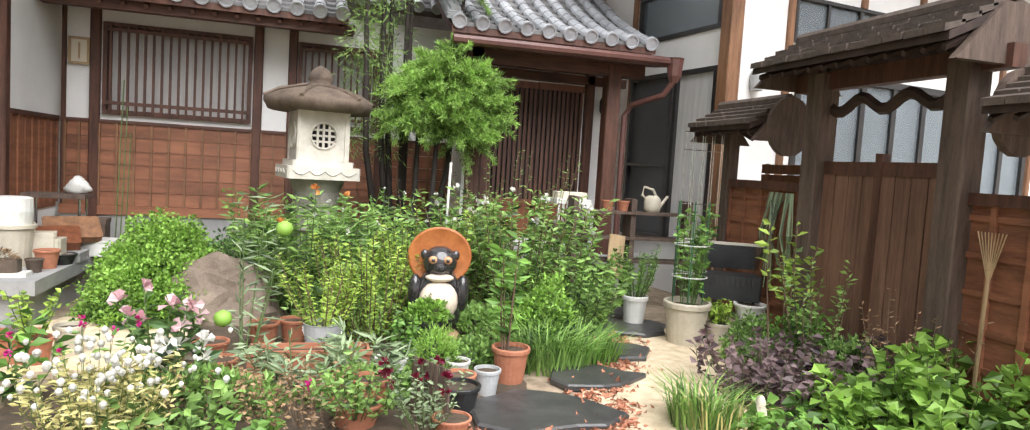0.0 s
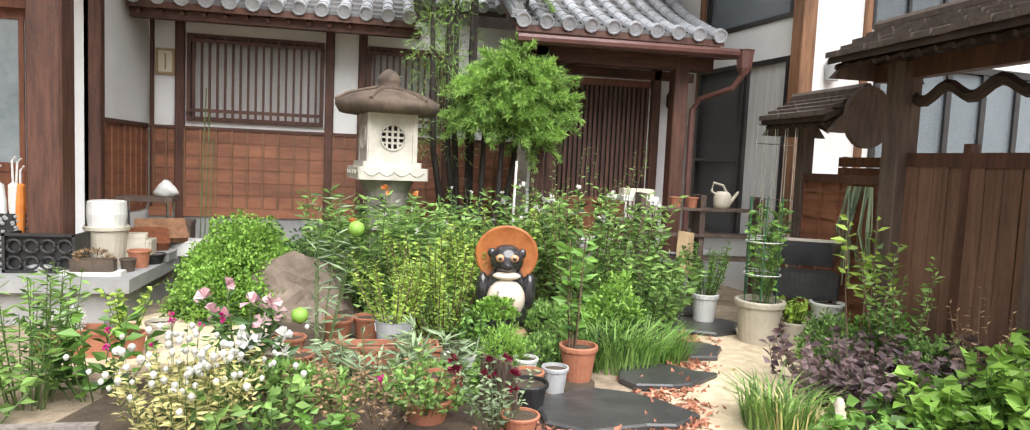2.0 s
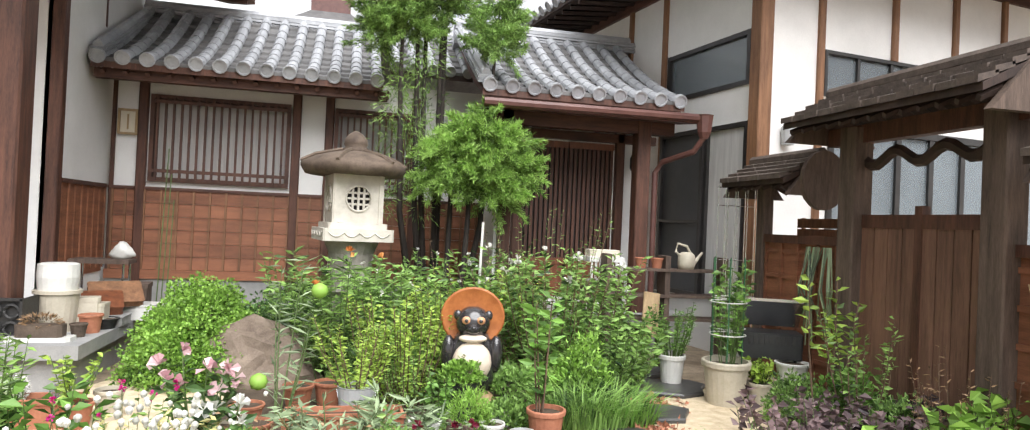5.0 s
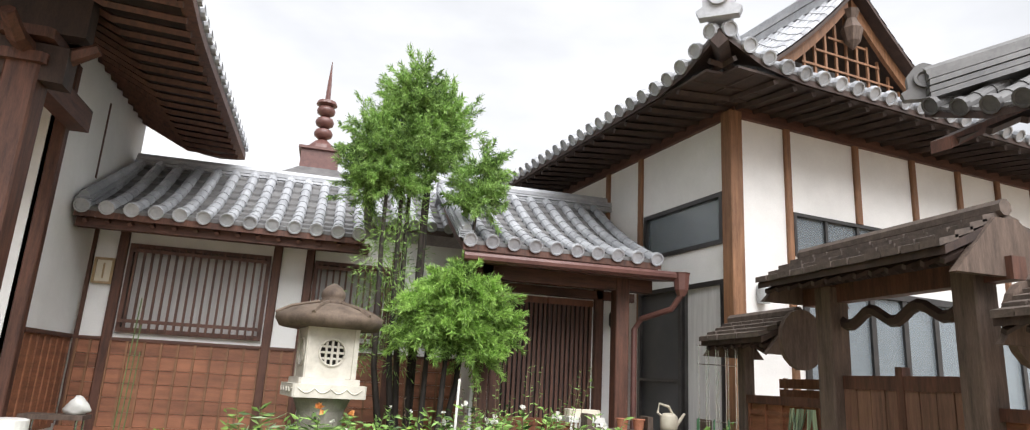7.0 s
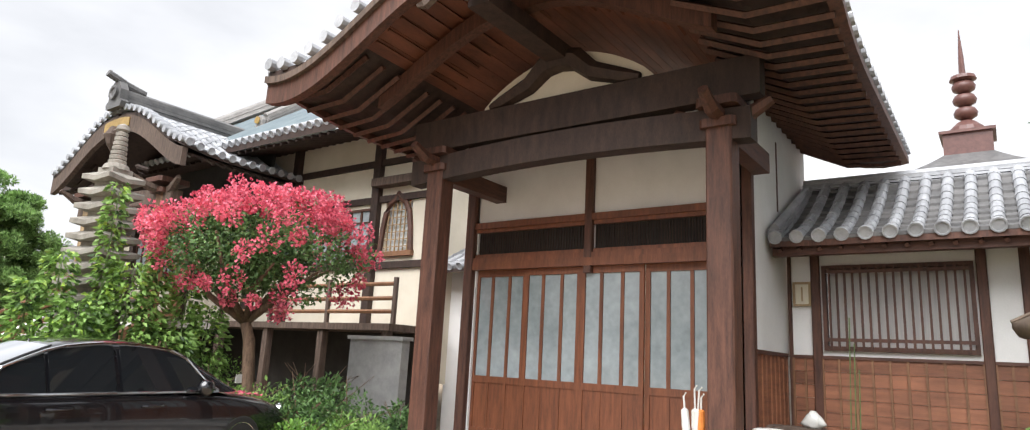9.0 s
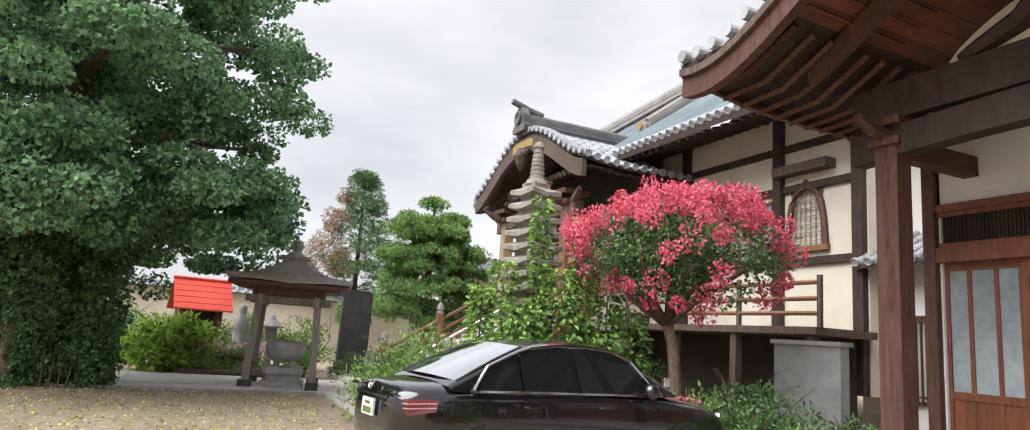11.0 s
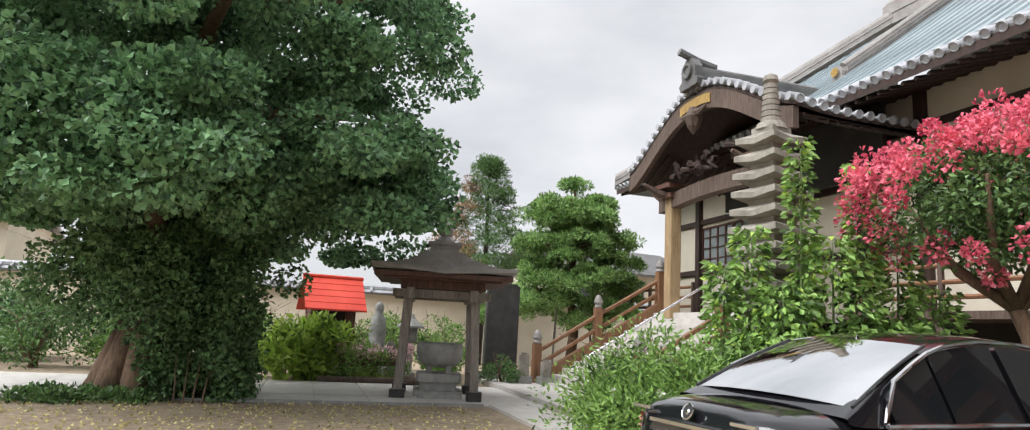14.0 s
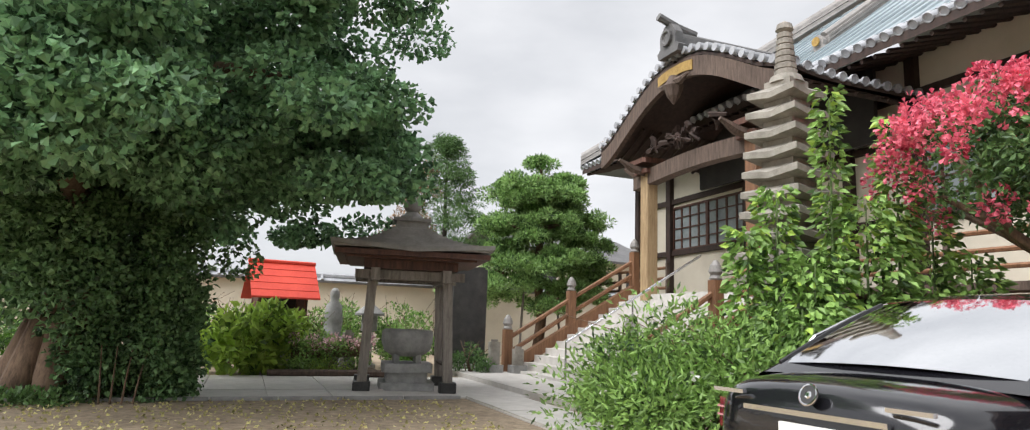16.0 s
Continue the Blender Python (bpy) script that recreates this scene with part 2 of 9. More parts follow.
BARK_DARK = mat("dark thin bark", (0.012, 0.009, 0.008), (0.05, 0.038, 0.03), 5, 0.85, 0.5, stretch=(4, 4, 0.6), fine=30)
STEM = mat("green stem", (0.05, 0.09, 0.02), (0.13, 0.19, 0.06), 6, 0.6, 0.1)
L_GINKGO = leaf_mat("ginkgo leaf", (0.034, 0.095, 0.044), (0.260, 0.470, 0.230), 0.25)
L_IVY = leaf_mat("ivy leaf", (0.034, 0.082, 0.032), (0.200, 0.350, 0.140), 0.25)
L_PINE = leaf_mat("podocarp leaf", (0.060, 0.140, 0.035), (0.330, 0.520, 0.170), 0.30)
L_CEDAR = leaf_mat("feathery conifer spray", (0.075, 0.160, 0.030), (0.400, 0.620, 0.150), 0.32)
L_CEDAR_D = leaf_mat("darker conifer spray", (0.065, 0.135, 0.035), (0.370, 0.570, 0.160), 0.32)
L_GROUND = leaf_mat("small round leaf", (0.051, 0.122, 0.016), (0.327, 0.554, 0.100), 0.26)
L_MIX = leaf_mat("garden leaf", (0.041, 0.099, 0.024), (0.309, 0.500, 0.129), 0.29)
L_LIME = leaf_mat("lime leaf", (0.100, 0.195, 0.024), (0.500, 0.690, 0.130), 0.32)
L_BLUE = leaf_mat("grey-green leaf", (0.063, 0.098, 0.053), (0.359, 0.456, 0.261), 0.22)
L_PURPLE = leaf_mat("purple leaf", (0.055, 0.036, 0.042), (0.27, 0.185, 0.185), 0.25)
L_YELLOW = leaf_mat("yellowing leaf", (0.240, 0.230, 0.070), (0.760, 0.690, 0.300), 0.26)
L_DRY = leaf_mat("dry brown leaf", (0.074, 0.045, 0.022), (0.403, 0.255, 0.134), 0.15)
L_HEDGE = leaf_mat("hedge leaf", (0.039, 0.103, 0.019), (0.239, 0.456, 0.087), 0.26)
L_DEEP = leaf_mat("deep green leaf", (0.020, 0.056, 0.017), (0.140, 0.261, 0.078), 0.22)
P_MYRTLE = leaf_mat("crape myrtle blossom", (0.660, 0.050, 0.120), (0.900, 0.220, 0.300), 0.30)
P_MAGENTA = leaf_mat("magenta petal", (0.500, 0.008, 0.160), (0.750, 0.040, 0.320), 0.30)
P_WHITE = leaf_mat("white petal", (0.750, 0.740, 0.660), (0.880, 0.870, 0.820), 0.30)
P_PINK = leaf_mat("pink petal", (0.720, 0.350, 0.400), (0.850, 0.620, 0.640), 0.30)
P_ORANGE = leaf_mat("orange petal", (0.600, 0.200, 0.050), (0.800, 0.360, 0.120), 0.30)
P_WINE = leaf_mat("wine-red petal", (0.100, 0.004, 0.018), (0.220, 0.010, 0.040), 0.25)

# ---- helpers for building ----
def part(name, bm, material, parent=None, label="", smooth=False):
    me = bpy.data.meshes.new(name)
    if smooth:
        for f in bm.faces:
            f.smooth = True
    bm.normal_update()
    bm.to_mesh(me)
    bm.free()
    me.materials.append(material)
    ob = new(name, me)
    ob.parent = parent
    if label:
        ob["label"] = label
    return ob


def shared(name, me, parent, m):
    """An object of its own on a mesh that alike pieces share."""
    ob = new(name, me)
    ob.parent = parent
    ob.matrix_basis = m
    return ob


def thing(name, label, category, m=None, group="", kind=""):
    ob = new(name)
    ob.empty_display_size = 0.2
    if m is not None:
        ob.matrix_basis = m
    return tagged(ob, label, category, group, kind)


def hexa(bm, pts):
    """A six-sided block from its eight corners: four below, four above."""
    v = [bm.verts.new(p) for p in pts]
    for f in ((3, 2, 1, 0), (4, 5, 6, 7), (0, 1, 5, 4), (1, 2, 6, 5), (2, 3, 7, 6), (3, 0, 4, 7)):
        bm.faces.new([v[i] for i in f])


def bx(bm, x0, x1, y0, y1, z0, z1, bev=0.0):
    """A block, with its corners along the height cut off by bev."""
    if not bev:
        hexa(bm, [(x0, y0, z0), (x1, y0, z0), (x1, y1, z0), (x0, y1, z0), (x0, y0, z1), (x1, y0, z1), (x1, y1, z1), (x0, y1, z1)])
        return bm
    ring = [(x0 + bev, y0), (x1 - bev, y0), (x1, y0 + bev), (x1, y1 - bev), (x1 - bev, y1), (x0 + bev, y1), (x0, y1 - bev), (x0, y0 + bev)]
    prism(bm, ring, z0, z1)
    return bm


def prism(bm, ring, z0, z1):
    lo = [bm.verts.new((x, y, z0)) for x, y in ring]
    hi = [bm.verts.new((x, y, z1)) for x, y in ring]
    n = len(ring)
    for i in range(n):
        bm.faces.new((lo[i], lo[(i + 1) % n], hi[(i + 1) % n], hi[i]))
    bm.faces.new(hi)
    bm.faces.new(lo[::-1])
    return bm


def box(x0, x1, y0, y1, z0, z1, bev=0.0):
    return bx(bmesh.new(), x0, x1, y0, y1, z0, z1, bev)


def lathe(rings, n=20, cx=0.0, cy=0.0, bm=None, top=True, bottom=True):
    """A turned body from (radius, height) pairs."""
    bm = bm or bmesh.new()
    loops = [[bm.verts.new((cx + r * math.cos(2 * math.pi * i / n), cy + r * math.sin(2 * math.pi * i / n), z)) for i in range(n)] for r, z in rings]
    for a, b in zip(loops, loops[1:]):
        for i in range(n):
            bm.faces.new((a[i], a[(i + 1) % n], b[(i + 1) % n], b[i]))
    if top:
        bm.faces.new(loops[-1])
    if bottom:
        bm.faces.new(loops[0][::-1])
    return bm


def tube(pts, radii, n=6, bm=None):
    """A round rod along points, tapering."""
    bm = bm or bmesh.new()
    if not hasattr(radii, "__len__"):
        radii = [radii] * len(pts)
    pts = [Vector(p) for p in pts]
    loops = []
    for i, p in enumerate(pts):
        d = (pts[min(i + 1, len(pts) - 1)] - pts[max(i - 1, 0)]).normalized()
        a = d.cross(Vector((0.31, 0.17, 0.93)) if abs(d.z) < 0.9 else Vector((1, 0, 0))).normalized()
        b = d.cross(a)
        loops.append([bm.verts.new(p + radii[i] * (math.cos(2 * math.pi * k / n) * a + math.sin(2 * math.pi * k / n) * b)) for k in range(n)])
    for l0, l1 in zip(loops, loops[1:]):
        for k in range(n):
            bm.faces.new((l0[k], l0[(k + 1) % n], l1[(k + 1) % n], l1[k]))
    bm.faces.new(loops[0][::-1])
    bm.faces.new(loops[-1])
    return bm


def sheet(P, ss, ds, thick, bm=None):
    """A curved slab under the surface P(s, d), as thick as given (downwards)."""
    bm = bm or bmesh.new()
    top = [[bm.verts.new(P(s, d)) for d in ds] for s in ss]
    low = [[bm.verts.new(P(s, d) - Vector((0, 0, thick))) for d in ds] for s in ss]
    for i in range(len(ss) - 1):
        for j in range(len(ds) - 1):
            bm.faces.new((top[i][j], top[i + 1][j], top[i + 1][j + 1], top[i][j + 1]))
            bm.faces.new((low[i][j], low[i][j + 1], low[i + 1][j + 1], low[i + 1][j]))
    for j in range(len(ds) - 1):
        bm.faces.new((top[0][j], top[0][j + 1], low[0][j + 1], low[0][j]))
        bm.faces.new((top[-1][j + 1], top[-1][j], low[-1][j], low[-1][j + 1]))
    for i in range(len(ss) - 1):
        bm.faces.new((top[i + 1][0], top[i][0], low[i][0], low[i + 1][0]))
        bm.faces.new((top[i][-1], top[i + 1][-1], low[i + 1][-1], low[i][-1]))
    return bm


def steps_of(a, b, size):
    n = max(1, round((b - a) / size))
    return [a + (b - a) * i / n for i in range(n + 1)]


def tiled(parent, P, s0, s1, span, spacing=0.29, r=0.075, course=0.27, m_row=None, m_pan=None, cap=True, thick=0.10, under=None, single=False):
    """Rows of round cover tiles with end discs over stepped pan tiles, on the surface P(s, d); span(s) gives where a row begins and ends."""
    # cover rows default to the paler tile, pans to the darker one
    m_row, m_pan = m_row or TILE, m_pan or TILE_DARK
    n_rows = max(1, round((s1 - s0) / spacing))
    pan = bmesh.new()
    for i in range(n_rows + 1):
        s = s0 + (s1 - s0) * i / n_rows
        a, b = span(s)
        if b - a < 0.1:
            continue
        bm = bmesh.new()
        for d0, d1 in zip(steps_of(a, b, course), steps_of(a, b, course)[1:]):
            p0, p1 = Vector(P(s, d0)), Vector(P(s, d1))
            side = (Vector(P(s + 0.02, d0)) - Vector(P(s - 0.02, d0))).normalized()
            up = side.cross(p1 - p0).normalized()
            if up.z < 0:
                up = -up
            rings = []
            for p, rr in ((p0 - (p1 - p0) * 0.04, r * 1.06), (p1, r * 0.9)):
                rings.append([bm.verts.new(p + up * (0.015 + rr * math.sin(math.pi * k / 6)) + side * rr * math.cos(math.pi * k / 6)) for k in range(7)])
            for k in range(6):
                bm.faces.new((rings[0][k], rings[0][k + 1], rings[1][k + 1], rings[1][k]))
            bm.faces.new(rings[0][::-1])
            if single and d0 > a:
                bmesh.ops.recalc_face_normals(bm, faces=bm.faces)
                part("cover_tile", bm, m_row, parent)
                bm = bmesh.new()
        if cap:
            p0, p1 = Vector(P(s, a)), Vector(P(s, a + 0.1))
            ax = (p1 - p0).normalized()
            side = (Vector(P(s + 0.02, a)) - Vector(P(s - 0.02, a))).normalized()
            up = side.cross(ax)
            up = up if up.z > 0 else -up
            loops = []
            for back, rr in ((0.02, 1.15), (-0.045, 1.15), (-0.045, 0.92), (-0.03, 0.86)):
                loops.append([bm.verts.new(p0 + ax * back + up * (0.02 + r * 0.25) + r * rr * (math.cos(math.pi * k / 6) * side + math.sin(math.pi * k / 6) * up)) for k in range(12)])
            for l0, l1 in zip(loops, loops[1:]):
                for k in range(12):
                    bm.faces.new((l0[k], l0[(k + 1) % 12], l1[(k + 1) % 12], l1[k]))
            bm.faces.new(loops[-1])
        bmesh.ops.recalc_face_normals(bm, faces=bm.faces)
        part("end_cover_tile" if single else "tile_roll", bm, m_row, parent)
        if i < n_rows:
            sn = s0 + (s1 - s0) * (i + 1) / n_rows
            a2, b2 = span(sn)
            aa, bb = min(a, a2), max(b, b2)
            ms = (s + sn) / 2
            for d0, d1 in zip(steps_of(a, b, course), steps_of(a, b, course)[1:]):
                f0, f1 = (d0 - a) / (b - a), (d1 - a) / (b - a)
                e0, e1 = a2 + (b2 - a2) * f0, a2 + (b2 - a2) * f1
                if b2 - a2 < 0.1:
                    continue
                lift = Vector((0, 0, 0.035))
                dip = Vector((0, 0, -0.012))
                c0, c1, c2, c3 = Vector(P(s, d0)) + lift, Vector(P(ms, (d0 + e0) / 2)) + lift + dip, Vector(P(sn, e0)) + lift, None
                t0, t1, t2 = Vector(P(s, d1)), Vector(P(ms, (d1 + e1) / 2)) + dip, Vector(P(sn, e1))
                lo = Vector((0, 0, -0.05))
                va = [pan.verts.new(c) for c in (c0, c1, c2, t2, t1, t0)]
                pan.faces.new((va[0], va[1], va[4], va[5]))
                pan.faces.new((va[1], va[2], va[3], va[4]))
                vb = [pan.verts.new(c + lo) for c in (c0, c1, c2)]
                pan.faces.new((va[1], va[0], vb[0], vb[1]))
                pan.faces.new((va[2], va[1], vb[1], vb[2]))
    bmesh.ops.recalc_face_normals(pan, faces=pan.faces)
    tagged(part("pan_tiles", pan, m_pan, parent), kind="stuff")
    if under is not None:
        ss = steps_of(s0 - 0.08, s1 + 0.08, 0.6)
        bm = bmesh.new()
        for sa, sb in zip(ss, ss[1:]):
            (a, b), (a2, b2) = span(min(max(sa, s0), s1)), span(min(max(sb, s0), s1))
            for f0, f1 in zip(steps_of(0, 1, 0.25), steps_of(0, 1, 0.25)[1:]):
                q = [Vector(P(x, lo + (hi - lo) * f)) for x, lo, hi, f in ((sa, a, b, f0), (sb, a2, b2, f0), (sb, a2, b2, f1), (sa, a, b, f1))]
                dn = Vector((0, 0, thick))
                hexa(bm, [p - dn for p in q] + [p - Vector((0, 0, 0.02)) for p in q])
        bmesh.ops.remove_doubles(bm, verts=bm.verts, dist=1e-4)
        bmesh.ops.recalc_face_normals(bm, faces=bm.faces)
        part("roof_deck", bm, under, parent)


def ridge(parent, pts, w=0.26, h=0.34, material=None, name="ridge"):
    """A ridge of stacked tiles with a round top course."""
    bm = bmesh.new()
    pts = [Vector(p) for p in pts]
    for p, q in zip(pts, pts[1:]):
        d = (q - p).normalized()
        sd = Vector((-d.y, d.x, 0)).normalized()
        for k in range(4):
            z0, z1, ww = h * k / 5, h * (k + 1) / 5 - 0.012, w * (0.5 - 0.04 * (k % 2))
            hexa(bm, [p - sd * ww + Vector((0, 0, z0)), q - sd * ww + Vector((0, 0, z0)), q + sd * ww + Vector((0, 0, z0)), p + sd * ww + Vector((0, 0, z0)),
                      p - sd * ww + Vector((0, 0, z1)), q - sd * ww + Vector((0, 0, z1)), q + sd * ww + Vector((0, 0, z1)), p + sd * ww + Vector((0, 0, z1))])
        tube([p + Vector((0, 0, h * 0.86)), q + Vector((0, 0, h * 0.86))], w * 0.3, 8, bm)
    bmesh.ops.recalc_face_normals(bm, faces=bm.faces)
    return part(name, bm, material or TILE, parent)


def end_tile(parent, x, y, z, rz=0.0, s=1.0, material=None):
    """The demon-face end tile of a ridge: a stepped plaque with shoulders and a round boss."""
    bm = bmesh.new()
    ring = [(-0.26, 0), (0.26, 0), (0.30, 0.10), (0.21, 0.16), (0.22, 0.34), (0.10, 0.50), (0, 0.54), (-0.10, 0.50), (-0.22, 0.34), (-0.21, 0.16), (-0.30, 0.10)]
    lo = [bm.verts.new((a * s, -0.06 * s, b * s)) for a, b in ring]
    hi = [bm.verts.new((a * s, 0.08 * s, b * s)) for a, b in ring]
    n = len(ring)
    for i in range(n):
        bm.faces.new((lo[i], lo[(i + 1) % n], hi[(i + 1) % n], hi[i]))
    bm.faces.new(lo)
    bm.faces.new(hi[::-1])
    loops = [[bm.verts.new((rr * s * math.cos(k * math.pi / 6), yy * s, (0.29 + 0) * s + rr * s * math.sin(k * math.pi / 6))) for k in range(12)] for yy, rr in ((-0.06, 0.14), (-0.11, 0.14), (-0.11, 0.10), (-0.08, 0.08))]
    for l0, l1 in zip(loops, loops[1:]):
        for k in range(12):
            bm.faces.new((l0[k], l0[(k + 1) % 12], l1[(k + 1) % 12], l1[k]))
    bm.faces.new(loops[-1])
    bmesh.ops.recalc_face_normals(bm, faces=bm.faces)
    ob = part("end_tile", bm, material or TILE, parent)
    ob.matrix_basis = pose(x, y, z, 0, 0, rz)
    return ob


def wall(parent, x0, x1, y, z0, z1, holes=(), thick=0.14, material=None, name="wall"):
    """A wall along x whose face lies at y and whose thickness goes to +y, with openings (xa, xb, za, zb)."""
    bm = bmesh.new()
    xs = sorted({x0, x1, *[h[0] for h in holes], *[h[1] for h in holes]})
    for a, b in zip(xs, xs[1:]):
        z = z0
        for h in sorted([h for h in holes if h[0] <= a and h[1] >= b], key=lambda h: h[2]):
            if h[2] > z:
                bx(bm, a, b, y, y + thick, z, h[2])
            z = h[3]
        if z1 > z:
            bx(bm, a, b, y, y + thick, z, z1)
    bmesh.ops.remove_doubles(bm, verts=bm.verts, dist=1e-5)
    return part(name, bm, material or PLASTER, parent)


def post(parent, x, y, z0, z1, w=0.12, material=None, name="post", bev=0.012, label=""):
    return part(name, box(x - w / 2, x + w / 2, y - w / 2, y + w / 2, z0, z1, bev), material or WOOD, parent, label)


def beam(parent, x0, x1, y0, y1, z0, z1, material=None, name="beam"):
    return part(name, box(x0, x1, y0, y1, z0, z1), material or WOOD_H, parent)


def board_panel(parent, x0, x1, y, z0, z1, rows, cols):
    """A dado of thin boards behind battens, each board and batten its own piece; it faces -y."""
    for i in range(rows):
        za, zb = z0 + (z1 - z0) * i / rows, z0 + (z1 - z0) * (i + 1) / rows
        bm = bmesh.new()
        hexa(bm, [(x0, y - 0.016, za + 0.004), (x1, y - 0.016, za + 0.004), (x1, y + 0.01, za + 0.004), (x0, y + 0.01, za + 0.004),
                  (x0, y - 0.006, zb), (x1, y - 0.006, zb), (x1, y + 0.01, zb), (x0, y + 0.01, zb)])
        part("board", bm, WOOD_PANEL, parent)
    for j in range(cols + 1):
        x = x0 + (x1 - x0) * j / cols
        part("batten", box(x - 0.014, x + 0.014, y - 0.038, y - 0.014, z0, z1), WOOD_WARM, parent)


def lattice_window(parent, x0, x1, y, z0, z1, bars, inner, name="window"):
    """A barred window: frame, uprights standing proud, two cross rails, and a pane behind."""
    w = part(name, box(x0, x1, y + 0.075, y + 0.085, z0, z1), inner, parent)
    for a, b, c, d, nm in ((x0, x1, z0 - 0.06, z0, "sill"), (x0, x1, z1, z1 + 0.05, "head"), (x0 - 0.05, x0, z0 - 0.06, z1 + 0.05, "jamb"), (x1, x1 + 0.05, z0 - 0.06, z1 + 0.05, "jamb")):
        part(nm, box(a, b, y - 0.07, y + 0.06, c, d), WOOD, w)
    for i in range(bars):
        x = x0 + (x1 - x0) * (i + 0.5) / bars
        part("bar", box(x - 0.013, x + 0.013, y - 0.115, y - 0.072, z0 - 0.03, z1 + 0.02), WOOD, w)
    for z in (z0 + 0.06, z1 - 0.07):
        part("rail", box(x0 - 0.03, x1 + 0.03, y - 0.128, y - 0.116, z, z + 0.045), WOOD, w)
    return w


# ---- ground ----
def ground_bm():
    bm = bmesh.new()
    xs = [-900, -200, -60, -35, -20, -8, 0, 8, 20, 60, 200, 900]
    vs = [[bm.verts.new((x, y, 0)) for y in xs] for x in xs]
    for i in range(len(xs) - 1):
        for j in range(len(xs) - 1):
            bm.faces.new((vs[i][j], vs[i + 1][j], vs[i + 1][j + 1], vs[i][j + 1]))
    return bm


ground = tagged(part("ground", ground_bm(), GRAVEL), "sandy gravel yard with scattered fallen leaves", "ground", kind="structure")

# ---- corridor wing with the barred window ----
wing = thing("corridor_building", "white plastered temple wing with grey tiled roof and brown boarded dado", "building", pose(0, 0, 0))
WY = 9.95
wall(wing, -3.36, 2.2, WY, 0.3, 3.5, [(-2.86, -1.15, 1.99, 3.08), (-0.5, 0.5, 1.99, 3.08)])
for px in (-2.98, -1.04, -0.60, 0.6):
    post(wing, px, WY - 0.01, 0.45, 3.35, 0.115, WOOD)
post(wing, -3.33, WY - 0.02, 0.75, 3.3, 0.05, WOOD)
lattice_window(wing, -2.84, -1.17, WY, 2.01, 3.06, 17, CURTAIN)
lattice_window(wing, -0.48, 0.48, WY, 2.01, 3.06, 11, CURTAIN)
for a, b, c in ((-2.92, -1.10, 9), (-0.98, -0.66, 2), (-0.52, 0.54, 5), (0.66, 2.2, 7), (-3.3, -2.99, 2)):
    board_panel(wing, a, b, WY - 0.02, 0.78, 1.84, 6, c)
beam(wing, -3.36, 2.2, WY - 0.05, WY, 1.84, 1.88, name="dado_cap")
beam(wing, -3.36, 2.2, WY - 0.06, WY, 0.66, 0.78, WOOD_PANEL, name="sill_beam")
part("plinth", box(-3.36, 2.2, WY - 0.03, WY + 0.1, 0.0, 0.66), CONCRETE, wing)
beam(wing, -3.36, 0.15, WY - 0.75, WY - 0.62, 3.16, 3.28, name="eave_beam")
beam(wing, -3.36, 0.2, WY - 0.06, WY + 0.02, 3.3, 3.42, name="wall_plate")


def wing_p(s, d):
    z = 3.36 + d * 0.50 - 0.10 * math.sin(math.pi * min(1, max(0, d / 2.4)))
    return Vector((s, 9.08 + d * 0.87, z))


tiled(wing, wing_p, -3.28, 0.0, lambda s: (0.0, 2.45), 0.272, 0.078, under=WOOD, single=True)
for k in range(14):
    x = -3.25 + k * 0.25
    part("rafter", tube([(x, 9.14, 3.22), (x, 10.0, 3.62)], 0.035, 4), WOOD, wing)
ridge(wing, [(-3.36, 11.2, 4.42), (1.9, 11.2, 4.42)], 0.3, 0.24)
ridge(wing, [(-3.30, 9.12, 3.42), (-3.30, 11.1, 4.42)], 0.2, 0.13, name="verge")
part("roof_back", sheet(lambda s, d: Vector((s, 11.2 + d, 4.5 - d * 0.6)), (-3.36, 2.0), (0, 2.4), 0.1), TILE, wing)
# roof linking the wing and the inner porch
tiled(wing, lambda s, d: Vector((s, 9.75 + d * 0.87, 3.72 + d * 0.5)), 0.28, 1.3, lambda s: (0.0, 1.7), 0.27, 0.07, under=WOOD_SHADED)

# ---- inner porch with the slatted door ----
gk = thing("inner_porch", "small tiled entrance porch with dark slatted sliding doors", "building", pose(0, 0, 0))
wall(gk, 1.62, 3.9, 9.1, 0.4, 3.3, [(2.0, 3.34, 0.62, 2.78)], 0.12)
wall(gk, 1.5, 1.64, 8.4, 0.4, 3.2, (), 0.7, name="side_wall")
for px in (1.62, 3.47):
    post(gk, px, 8.42, 0.3, 3.1, 0.19 if px > 2 else 0.16, WOOD)
for px in (1.94, 3.42):
    post(gk, px, 9.06, 0.5, 3.0, 0.12, WOOD)
beam(gk, 1.5, 3.95, 9.0, 9.08, 2.80, 2.92)
beam(gk, 1.3, 3.9, 8.34, 8.5, 2.86, 3.06)
# leaf cores in near-black, painting the unlit room between the slats
door = part("sliding_door", box(2.0, 2.67, 9.14, 9.17, 0.62, 2.78), SHADE_IN, gk, "dark slatted sliding door leaf")
door2 = part("sliding_door", box(2.67, 3.34, 9.11, 9.14, 0.62, 2.78), SHADE_IN, gk, "dark slatted sliding door leaf")
